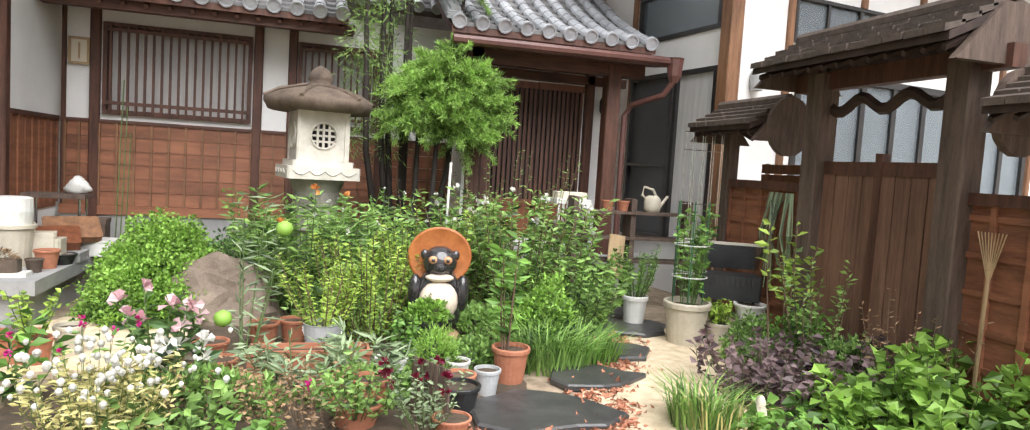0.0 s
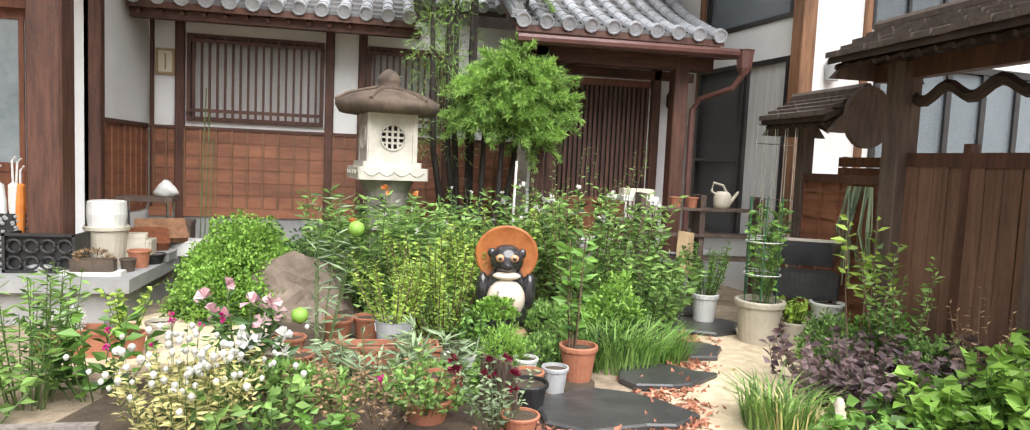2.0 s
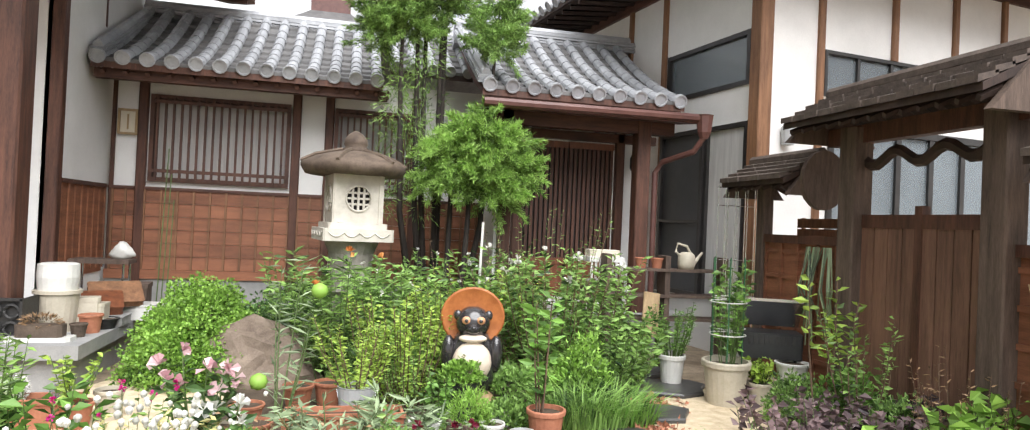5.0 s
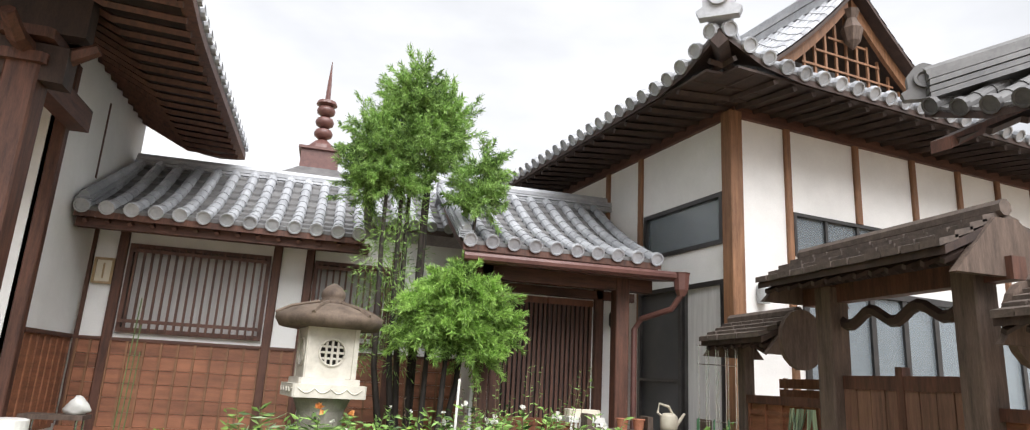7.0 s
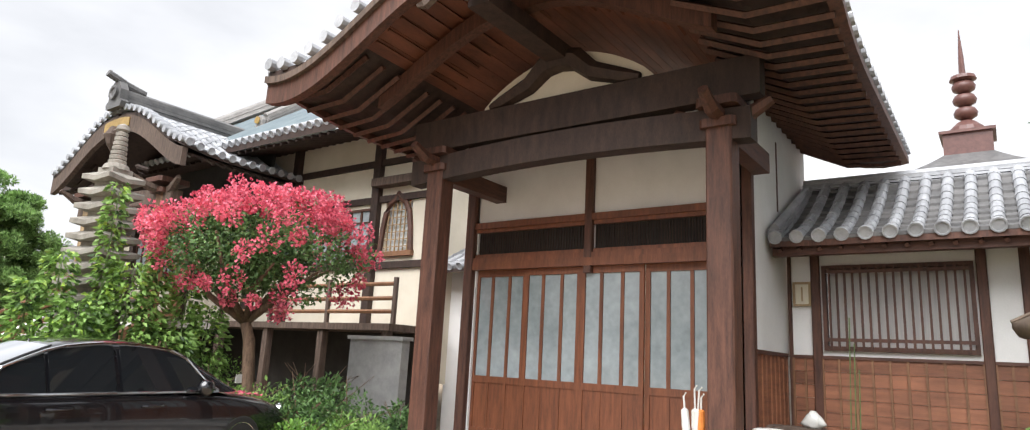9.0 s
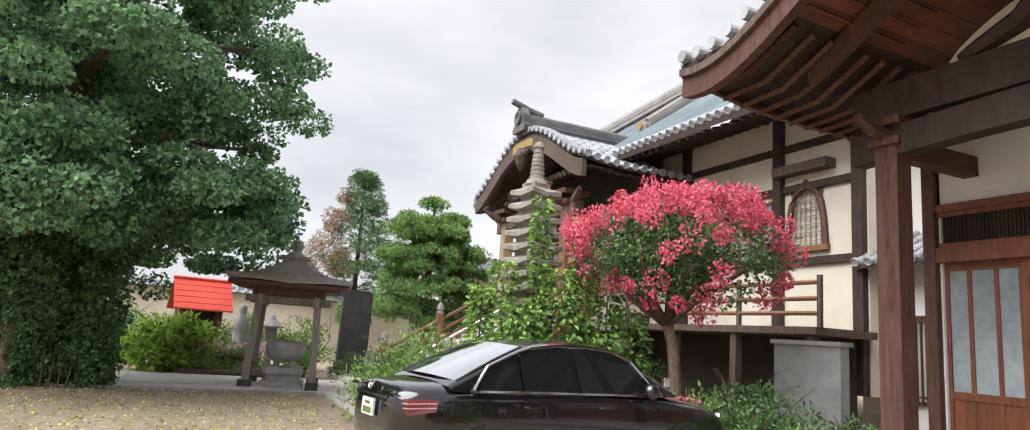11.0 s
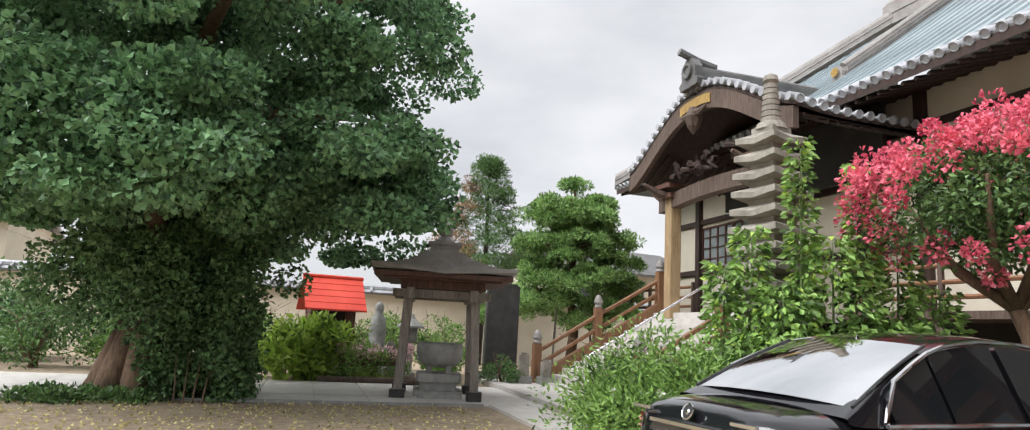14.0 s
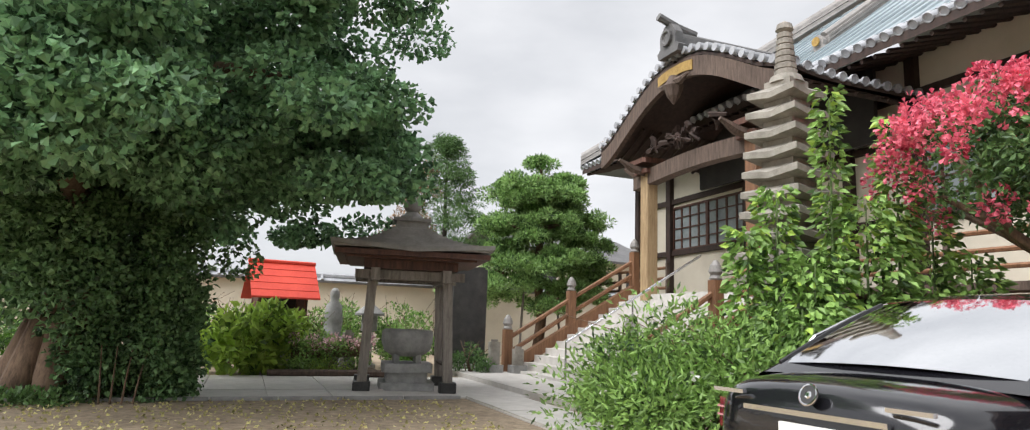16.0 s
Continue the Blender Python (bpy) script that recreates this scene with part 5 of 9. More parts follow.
for x in (-23.3, -17.3):
    part("string", sheet(lambda s, d: Vector((x - 0.12 + d, 4.9 + 3.7 * s, 0.35 + 2.2 * s)), (0, 1), (0, 0.24), 0.3), WOOD_WARM, hall)
    for k, (y, z) in enumerate(((4.85, 0.0), (6.6, 1.05), (8.5, 2.2))):
        p = part("newel", box(x - 0.11, x + 0.11, y - 0.11, y + 0.11, z, z + 1.15, 0.02), WOOD_WARM, hall, "wooden newel post")
        part("finial", lathe([(0.10, z + 1.15), (0.12, z + 1.18), (0.09, z + 1.24), (0.13, z + 1.30), (0.10, z + 1.42), (0.03, z + 1.52)], 12, x, y), COPPER_DARK, p)
    for off in (0.92, 0.55):
        part("handrail", tube([(x, 4.85, off), (x, 6.6, off + 1.08), (x, 8.5, off + 2.2)], 0.055, 6), WOOD_WARM, hall)
part("steel_rail", tube([(-20.2, 5.0, 0.0), (-20.2, 5.0, 0.95), (-20.2, 8.4, 3.0)], 0.03, 8), STEEL, hall, "bright steel hand rail")
part("steel_post", tube([(-20.2, 6.6, 0.9), (-20.2, 6.6, 1.92)], 0.022, 8), STEEL, hall)
part("landing", box(-24.0, -16.8, 3.5, 4.95, 0.0, 0.12), PAVE, hall)
cw = tagged(part("concrete_wall", box(-11.3, -9.9, 8.9, 9.1, 0, 1.85), CONCRETE), "grey concrete garden wall panel", "wall", kind="structure")
part("coping", box(-11.35, -9.85, 8.86, 9.14, 1.85, 1.92), CONCRETE, cw)
# connecting wing behind the entrance
cn = thing("linking_wing", "low white linking wing with barred window and tiled eave", "building")
wall(cn, -11.2, -7.9, 11.6, 0, 3.5, [(-10.6, -9.2, 1.0, 2.5)], 0.14)
lattice_window(cn, -10.6, -9.2, 11.6, 1.0, 2.5, 14, CURTAIN)
tiled(cn, lambda s, d: Vector((s, 10.9 + d * 0.87, 3.5 + d * 0.45)), -11.2, -8.0, lambda s: (0, 1.6), 0.28, 0.075, under=WOOD_SHADED)
wall(cn, -11.2, -7.9, 12.3, 3.5, 6.2, (), 0.14)

# ---- incense pavilion ----
pav = thing("incense_pavilion", "small open wooden pavilion with a curved copper roof", "pavilion", pose(-20.1, 1.55, 0, 0, 0, -9))
for sx in (-1, 1):
    for sy in (-1, 1):
        bm = bmesh.new()
        ax, ay, tx, ty, w = sx * 0.76, sy * 0.76, sx * 0.68, sy * 0.68, 0.085
        hexa(bm, [(ax - w, ay - w, 0.16), (ax + w, ay - w, 0.16), (ax + w, ay + w, 0.16), (ax - w, ay + w, 0.16), (tx - w, ty - w, 2.05), (tx + w, ty - w, 2.05), (tx + w, ty + w, 2.05), (tx - w, ty + w, 2.05)])
        p = part("leg", bm, WOOD_SILVER, pav, "splayed weathered post")
        part("shoe", box(ax - 0.15, ax + 0.15, ay - 0.15, ay + 0.15, 0, 0.2, 0.02), IRON, p)
for s in (-1, 1):
    part("tie_beam", box(-1.0, 1.0, s * 0.64 - 0.08, s * 0.64 + 0.08, 1.98, 2.2), WOOD_SILVER, pav)
    part("tie_beam", box(s * 0.64 - 0.075, s * 0.64 + 0.075, -1.0, 1.0, 2.02, 2.18), WOOD_SILVER, pav)
    part("lower_brace", tube([(-0.7, s * 0.72, 0.5), (0.7, s * 0.72, 0.5)], 0.04, 6), WOOD_GREY, pav)
part("bracket_ring", box(-0.85, 0.85, -0.85, 0.85, 2.2, 2.36), WOOD, pav)
part("ceiling_board", box(-1.15, 1.15, -1.15, 1.15, 2.36, 2.42), WOOD, pav)
for k in range(13):
    v = -1.2 + k * 0.2
    for s in (-1, 1):
        part("rafter", tube([(v, s * 0.8, 2.46), (v, s * 1.2, 2.42)], 0.03, 4), WOOD, pav)
        part("rafter", tube([(s * 0.8, v, 2.46), (s * 1.2, v, 2.42)], 0.03, 4), WOOD, pav)
N_C = 13
for k in range(N_C):
    f0, f1 = k / N_C, (k + 1) / N_C
    h = lambda f: 1.43 * (1 - f) + 0.30 * f
    zc = lambda f: 2.50 + 0.54 * (0.55 * f + 0.45 * f ** 2.4)
    bm = bmesh.new()
    a, b = h(f0), h(f1) + 0.02
    z0, z1 = zc(f0), zc(f1)
    up = 0.10 * (1 - f0) ** 3
    lo = [(-a, -a, z0 + up), (0, -a, z0), (a, -a, z0 + up), (a, 0, z0), (a, a, z0 + up), (0, a, z0), (-a, a, z0 + up), (-a, 0, z0)]
    hi = [(-b, -b, z1), (0, -b, z1), (b, -b, z1), (b, 0, z1), (b, b, z1), (0, b, z1), (-b, b, z1), (-b, 0, z1)]
    v0, v1, v2 = [[bm.verts.new((x, y, z + dz)) for x, y, z in r] for r, dz in ((lo, -0.02), (lo, 0.055), (hi, 0.0))]
    for i in range(8):
        j = (i + 1) % 8
        bm.faces.new((v0[i], v0[j], v1[j], v1[i]))
        bm.faces.new((v1[i], v1[j], v2[j], v2[i]))
    bm.faces.new(v0[::-1])
    part("roof_course", bm, COPPER_DARK, pav)
part("eave_board", box(-1.36, 1.36, -1.36, 1.36, 2.40, 2.49), WOOD, pav)
part("finial_base", box(-0.30, 0.30, -0.30, 0.30, 2.97, 3.19), COPPER_DARK, pav)
part("finial_step", box(-0.36, 0.36, -0.36, 0.36, 3.17, 3.23), COPPER_DARK, pav)
part("finial_bowl", lathe([(0.24, 3.23), (0.22, 3.29), (0.14, 3.36), (0.1, 3.39)], 16), COPPER_DARK, pav)
part("jewel", lathe([(0.08, 3.37), (0.15, 3.43), (0.18, 3.51), (0.14, 3.61), (0.06, 3.68), (0.01, 3.71)], 16), COPPER_DARK, pav, smooth=True)
burner = thing("incense_burner", "round stone incense burner on a stepped stone base", "incense burner", pose(-20.1, 1.6, 0, 0, 0, -9))
part("bowl", lathe([(0.28, 0.62), (0.43, 0.72), (0.49, 0.90), (0.48, 1.08), (0.44, 1.12), (0.39, 1.10), (0.36, 1.0)], 28), STONE, burner, smooth=True)
part("base_slab", box(-0.55, 0.55, -0.5, 0.5, 0.0, 0.16, 0.03), STONE, burner)
part("base_body", box(-0.42, 0.42, -0.38, 0.38, 0.16, 0.34, 0.03), STONE, burner)
part("base_top", box(-0.52, 0.52, -0.46, 0.46, 0.34, 0.5, 0.05), STONE, burner)
for a, b in ((-0.2, -0.2), (0.2, -0.2), (0.2, 0.2), (-0.2, 0.2)):
    part("foot", box(a - 0.06, a + 0.06, b - 0.06, b + 0.06, 0.5, 0.66, 0.02), STONE, burner)

# ---- stone pagoda ----
pg = thing("stone_pagoda", "tall thirteen-tier weathered stone pagoda", "pagoda", pose(-14.0, 5.27, 0, 0, 0, 12))
part("plinth", box(-0.7, 0.7, -0.7, 0.7, 0, 1.0, 0.05), STONE_PAG, pg)
part("core", box(-0.36, 0.36, -0.36, 0.36, 1.0, 1.9, 0.03), STONE_PAG, pg)
for k in range(10):
    z, w = 1.9 + k * 0.275, 0.50 - k * 0.015
    bm = bmesh.new()
    up = 0.055
    ring = [(-1, -1), (0, -1), (1, -1), (1, 0), (1, 1), (0, 1), (-1, 1), (-1, 0)]
    v0 = [bm.verts.new((a * w, b * w, z + (up if a and b else 0))) for a, b in ring]
    v1 = [bm.verts.new((a * w, b * w, z + 0.085 + (up if a and b else 0))) for a, b in ring]
    v2 = [bm.verts.new((a * w * 0.62, b * w * 0.62, z + 0.19)) for a, b in ring]
    for r0, r1 in ((v0, v1), (v1, v2)):
        for i in range(8):
            bm.faces.new((r0[i], r0[(i + 1) % 8], r1[(i + 1) % 8], r1[i]))
    bm.faces.new(v0[::-1])
    bm.faces.new(v2)
    part("tier", bm, STONE_PAG, pg)
    part("tier_core", box(-w * 0.55, w * 0.55, -w * 0.55, w * 0.55, z + 0.18, z + 0.29), STONE_PAG, pg)
rr = [(0.24, 4.64), (0.20, 4.74)]
for k in range(7):
    rr += [(0.15 - k * 0.008, 4.76 + k * 0.09), (0.155 - k * 0.008, 4.82 + k * 0.09), (0.12 - k * 0.008, 4.84 + k * 0.09)]
rr += [(0.12, 5.42), (0.10, 5.5), (0.02, 5.55)]
part("spire", lathe(rr, 14), STONE_PAG, pg)

# ---- trees and shrubs of the yard ----
def ginkgo():
    t = thing("ginkgo_tree", "huge ginkgo tree with ivy-covered trunk", "tree", pose(-19.2, -3.8, 0))
    paths = [([(0, 0, -0.1), (0.05, 0, 0.5), (0.1, 0.05, 1.6), (0.1, 0.1, 3.5), (0.2, 0.1, 6), (0.1, 0, 9)], [0.62, 0.5, 0.42, 0.38, 0.28, 0.1])]
    for k in range(9):
        a = k * 0.7
        paths.append(([(math.cos(a) * 0.85, math.sin(a) * 0.85, -0.05), (math.cos(a) * 0.6, math.sin(a) * 0.6, 0.35), (math.cos(a) * 0.3, math.sin(a) * 0.3, 1.3)], [0.16, 0.24, 0.2]))
    for k in range(14):
        a, z = k * 2.4, 2.6 + k * 0.38
        paths.append(([(0.1, 0.1, z), (math.cos(a) * 1.8, math.sin(a) * 1.8, z + 0.7), (math.cos(a) * 3.8, math.sin(a) * 3.8, z + 0.9)], [0.22, 0.13, 0.04]))
    trunk_part("trunk", paths[:10], BARK, t)
    for one in paths[10:]:
        trunk_part("limb", [one], BARK, t)
    cs, rs = [], []
    while len(cs) < 210:
        d = unit(rng.normal(size=3))
        r = rng.uniform(0.5, 1.0)
        c = d * r * np.array([5.3, 5.0, 4.9]) + np.array([0.2, 0.0, 7.3])
        if c[2] < 2.7 + 0.4 * rng.random():
            continue
        cs.append(c)
        rs.append(rng.uniform(0.4, 0.8))
    for k in range(150):
        a, q = rng.uniform(0, 6.28) if k < 75 else rng.uniform(-0.6, 1.9), rng.uniform(1.5, 4.9)
        cs.append(np.array([math.cos(a) * q, math.sin(a) * q, rng.uniform(2.9, 4.6)]))
        rs.append(rng.uniform(0.45, 0.8))
    while len(cs) < 470:
        d = unit(rng.normal(size=3) + np.array([0.8, 0.25, 0]))
        c = d * rng.uniform(0.66, 1.03) * np.array([5.3, 5.1, 5.0]) + np.array([0.2, 0.0, 7.2])
        if c[2] > 2.9:
            cs.append(c)
            rs.append(rng.uniform(0.35, 0.7))
    for k in range(60):
        d = unit(rng.normal(size=3))
        cs.append(d * rng.uniform(0.1, 0.55) * np.array([5.0, 4.8, 4.6]) + np.array([0.2, 0.0, 7.3]))
        rs.append(rng.uniform(0.7, 1.1))
    p, w = clumps(cs, rs, 380, 0.45)
    w[:, 2] -= 0.35
    leaf_part("crown", p, w, rng.uniform(0.08, 0.14, len(p)), rng.uniform(0.08, 0.14, len(p)), L_GINKGO, t, shape="fan")
    # ivy on and beside the trunk
    cs = [(rng.normal(0, 0.3) + 0.35, rng.uniform(0.15, 1.6), rng.uniform(0.1, 1.5)) for k in range(80)] + [(rng.normal(0, 0.35) + 0.35, rng.uniform(-0.75, 1.6), rng.uniform(1.5, 4.1)) for k in range(110)] + [(rng.normal(0, 0.6), rng.normal(0, 0.7), rng.uniform(1.3, 5.5)) for k in range(170)]
    p, w = clumps(cs, [rng.uniform(0.25, 0.5) for c in cs], 170, 0.9)
    leaf_part("ivy", p, w + np.array([0.4, 0, -0.3]), rng.uniform(0.06, 0.13, len(p)), rng.uniform(0.05, 0.11, len(p)), L_IVY, t, "dark ivy over the trunk")
    cs = [(1.0 + rng.uniform(-0.5, 0.5), rng.uniform(-1.5, 0.6), 0.08) for k in range(40)]
    p, w = clumps(cs, [0.25] * 40, 60, 0.5)
    leaf_part("ground_ivy", p, w + np.array([0, 0, 0.6]), 0.09, 0.05, L_DEEP, t, "low green growth at the foot")
    for k in range(4):
        y = 0.7 + k * 0.14
        part("root_sucker", tube([(1.15, y, 0), (1.12, y + 0.02 * (k - 1), 0.35), (1.05, y + 0.06 * (k - 1), 0.8)], [0.016, 0.012, 0.006], 5), BARK, t)


ginkgo()


def cloud_tree():
    t = thing("pruned_podocarp", "pruned evergreen tree with rounded cloud-like tiers", "tree", pose(-27.0, 7.2, 0))
    trunk_part("trunk", [([(0, 0, 0), (0.15, 0.1, 1.5), (-0.1, 0, 3), (0.1, 0.1, 5), (0, 0, 6.3)], [0.2, 0.17, 0.13, 0.09, 0.04])], BARK, t)
    for k in range(9):
        a, z = k * 2.3, 1.6 + k * 0.45
        trunk_part("limb", [([(0, 0, z), (math.cos(a) * 0.9, math.sin(a) * 0.9, z + 0.3), (math.cos(a) * 1.6, math.sin(a) * 1.6, z + 0.5)], [0.08, 0.06, 0.02])], BARK, t)
    for y in (-0.7, 0.8):
        part("support_pole", tube([(0.3, y, 0), (0.1, y * 0.7, 2.6)], 0.04, 6), WOOD_SILVER, t, "grey timber prop")
    pads = [(0, 0, 6.35, 0.62), (0.35, 0.75, 5.75, 0.62), (-0.2, -0.75, 5.65, 0.62), (0.55, -0.1, 5.5, 0.55)]
    for k in range(54):
        a = k * 2.4
        z = 1.9 + k * 0.073 + rng.uniform(-0.25, 0.25)
        r = (2.55 - 0.36 * (z - 1.3)) * (0.5 + 0.45 * ((k * 7) % 5) / 4)
        pads.append((math.cos(a) * r, math.sin(a) * r * 1.2, z, 0.74 + 0.16 * math.sin(k * 2.1)))
    cs, rs = [], []
    for x, y, z, r in pads:
        for j in range(15):
            d = unit(rng.normal(size=3))
            d[2] = abs(d[2]) * 0.9 - 0.1
            cs.append(np.array([x, y, z]) + d * r * np.array([0.82, 0.82, 0.5]))
            rs.append(r * 0.3)
    p, w = clumps(cs, rs, 120, 0.7)
    leaf_part("crown", p, w + np.array([0, 0, 0.5]), rng.uniform(0.10, 0.17, len(p)), 0.045, L_PINE, t)


cloud_tree()


def thin_tree():
    t = thing("thin_conifer", "thin dark conifer with some reddish dying branches", "tree", pose(-33.0, 5.6, 0))
    trunk_part("trunk", [([(0, 0, 0), (0, 0.1, 4), (0.1, 0, 8.4)], [0.16, 0.11, 0.02])], BARK_DARK, t)
    cs, rs, cs2 = [], [], []
    for k in range(210):
        z = rng.uniform(3.2, 8.6)
        r = (9.2 - z) * 0.5 * rng.uniform(0.3, 1)
        a = rng.uniform(0, 6.28)
        c = (math.cos(a) * r, math.sin(a) * r, z)
        (cs2 if (c[1] < -0.5 and rng.random() < 0.75) else cs).append(c)
    p, w = clumps(cs, [0.36] * len(cs), 130, 0.5)
    leaf_part("crown", p, w, 0.16, 0.035, L_DEEP, t)
    p, w = clumps(cs2, [0.36] * len(cs2), 120, 0.5)
    leaf_part("dying_spray", p, w, 0.16, 0.035, L_DRY, t, "reddish-brown dying sprays")


thin_tree()


def myrtle():
    t = thing("crape_myrtle", "crape myrtle tree in full pink-red bloom", "tree", pose(-11.3, 6.7, 0))
    paths = [([(0, 0, 0), (0.08, 0.02, 0.9), (-0.1, 0.05, 1.7), (-0.2, 0, 2.0)], [0.13, 0.11, 0.10, 0.09])]
    for k in range(9):
        a = k * 0.7 + 0.3
        paths.append(([(-0.2, 0, 2.0), (-0.3 + math.cos(a) * 0.6, math.sin(a) * 0.6, 2.4 + 0.1 * (k % 3)), (-0.2 + math.cos(a) * 1.4, math.sin(a) * 1.3, 2.9 + 0.15 * (k % 4))], [0.07, 0.05, 0.02]))
    trunk_part("trunk", paths[:1], BARK, t)
    for one in paths[1:]:
        trunk_part("limb", [one], BARK, t)
    cs, rs = [], []
    for k in range(150):
        d = unit(rng.normal(size=3))
        r = rng.uniform(0.35, 0.98)
        cs.append(d * r * np.array([1.75, 1.65, 0.85]) + np.array([0.05, 0, 3.2]))
        rs.append(rng.uniform(0.22, 0.4))
    p, w = clumps(cs, rs, 75, 0.8)
    leaf_part("crown", p, w, rng.uniform(0.06, 0.11, len(p)), 0.05, L_DEEP, t)
    cs, rs = [], []
    for k in range(230):
        d = unit(rng.normal(size=3))
        if rng.random() < (0.15 if d[2] > 0.3 else 0.45 if d[2] > -0.1 else 0.85):
            continue
        r = rng.uniform(0.85, 1.12)
        cs.append(d * r * np.array([1.85, 1.75, 1.0]) + np.array([0.05, 0, 3.2]))
        rs.append(rng.uniform(0.09, 0.23))
    p, w = clumps(cs, rs, 95, 1.1)
    leaf_part("blossom", p, w, rng.uniform(0.045, 0.075, len(p)), 0.055, P_MYRTLE, t, "pink-red crinkled blossom heads", shape="fan")
    for z in (1.0, 0.62):
        part("tag", box(0.0, 0.02, -0.18, -0.06, z, z + 0.14), WHITE_PL, t, "small white tag")


myrtle()


def bush(name, label, x, y, r, h, material, n=1400, ln=0.10, wd=0.05, lobes=14, stems=5, flowers=None, group="", upright=0.2, sy=1.0, z0=0.0):
    """A leafy bush of uneven lobes on a few stems."""
    t = thing(name, label, "shrub", pose(x, y, z0), group)
    trunk_part("stem", [([(rng.normal(0, 0.04), rng.normal(0, 0.04), 0), (rng.normal(0, r * 0.3), rng.normal(0, r * 0.3), h * 0.45), (rng.normal(0, r * 0.55), rng.normal(0, r * 0.5 * sy), h * 0.85)], [0.018 + 0.008 * h, 0.012, 0.004]) for k in range(stems)], BARK, t)["kind"] = "stuff"
    cs, rs = [], []
    for k in range(lobes):
        a, q = rng.uniform(0, 6.28), math.sqrt(rng.random())
        top = h * (0.95 - 0.35 * q * q) * rng.uniform(0.75, 1.05)
        cs.append((math.cos(a) * q * r * 0.8, math.sin(a) * q * r * 0.8 * sy, rng.uniform(0.3, 1) * top * 0.85))
        rs.append(r * rng.uniform(0.24, 0.42))
    p, w = clumps(cs, rs, max(10, n // lobes), 0.85)
    p[:, 2] = np.maximum(p[:, 2], 0.03)
    leaf_part("foliage", p, w + np.array([0, 0, upright]), rng.uniform(0.7, 1.3, len(p)) * ln, rng.uniform(0.7, 1.3, len(p)) * wd, material, t)
    if flowers:
        fm, k, size, lab = flowers
        idx = rng.choice(len(p), k, replace=False)
        out = unit(p[idx] - np.array([0, 0, h * 0.4]))
        base = np.repeat(p[idx] + out * 0.05, 6, 0)
        leaf_part("blossom", base, np.repeat(out, 6, 0) * 0.5 + rng.normal(size=base.shape), size, size * 0.8, fm, t, lab, shape="fan")
    return t


bush("hibiscus_bush", "leafy green bush with a few white and violet flowers", -13.5, 3.4, 1.7, 1.7, L_MIX, 17000, 0.095, 0.036, 60, 14, (P_WHITE, 26, 0.06, "small white flowers"), sy=0.85)
bush("hibiscus_bush", "low leafy green bush spreading over the path edge", -15.4, 3.6, 0.8, 0.9, L_MIX, 3600, 0.095, 0.036, 24, 8)
bush("hydrangea_bush", "bright green broad-leaved bush beside the path", -23.4, -1.2, 1.15, 1.9, L_LIME, 2200, 0.24, 0.15, 26, 8, upright=0.0)
bush("evergreen_shrub", "dense bright green conical shrub", -12.9, 6.9, 0.85, 2.0, L_HEDGE, 4200, 0.07, 0.03, 40, 4)
for x, y, r, h in ((-10.3, 6.9, 0.6, 0.9), (-9.5, 7.3, 0.5, 0.8), (-12.0, 5.6, 0.7, 1.1), (-9.0, 7.9, 0.45, 1.0)):
    bush("low_shrub", "low dark green garden shrub", x, y, r, h, L_DEEP, 900, 0.09, 0.04, 14, 5, group="shrubs by the hall")
for x, y, r, h in ((-25.9, 1.4, 0.9, 2.1), (-26.5, 3.0, 1.0, 2.3), (-25.2, 2.4, 0.7, 1.5), (-28.5, 1.2, 1.1, 2.4), (-28.8, -2.6, 1.2, 2.3), (-26.2, -3.2, 0.8, 1.5)):
    bush("garden_shrub", "leafy garden shrub before the boundary wall", x, y, r, h, L_MIX if x > -26 else L_HEDGE, 1700, 0.11, 0.05, 18, 6, group="shrubs by the wall")
for x, y, r, h, m in ((-12.2, 5.6, 0.8, 1.9, L_DEEP), (-11.6, 6.0, 0.7, 1.5, L_MIX), (-13.6, 6.6, 0.9, 2.2, L_DEEP), (-10.7, 7.6, 0.7, 1.6, L_DEEP), (-14.6, 5.9, 0.8, 1.9, L_MIX)):
    bush("underplanting_shrub", "dense green shrub below the flowering tree", x, y, r, h, m, 2200, 0.09, 0.045, 24, 6, group="shrubs below the myrtle")
for x, y, r, h, m in ((-9.7, 7.1, 0.9, 1.45, L_DEEP), (-10.5, 6.2, 0.75, 1.25, L_MIX), (-8.8, 6.9, 0.55, 0.9, L_MIX), (-8.5, 7.7, 0.45, 1.0, L_DEEP), (-9.2, 6.3, 0.5, 0.7, L_HEDGE)):
    bush("veranda_shrub", "leafy green shrub before the hall veranda", x, y, r, h, m, 2000, 0.08, 0.04, 24, 6, group="shrubs before the veranda")
bush("dark_shrub", "dark shrub beyond the big tree", -24.5, -7.2, 1.3, 2.2, L_DEEP, 2500, 0.12, 0.06, 24, 6)
bush("dark_shrub", "light green shrub beyond the big tree", -25.5, -5.8, 1.0, 1.8, L_HEDGE, 1800, 0.12, 0.06, 20, 6)
bush("dark_shrub", "tall shrub near the boundary wall", -27.5, -9.5, 2.2, 2.6, L_IVY, 9000, 0.14, 0.07, 36, 6)
bush("garden_shrub", "mixed shrub behind the pavilion", -23.6, 2.6, 0.8, 1.6, L_HEDGE, 1600, 0.10, 0.04, 20, 6)
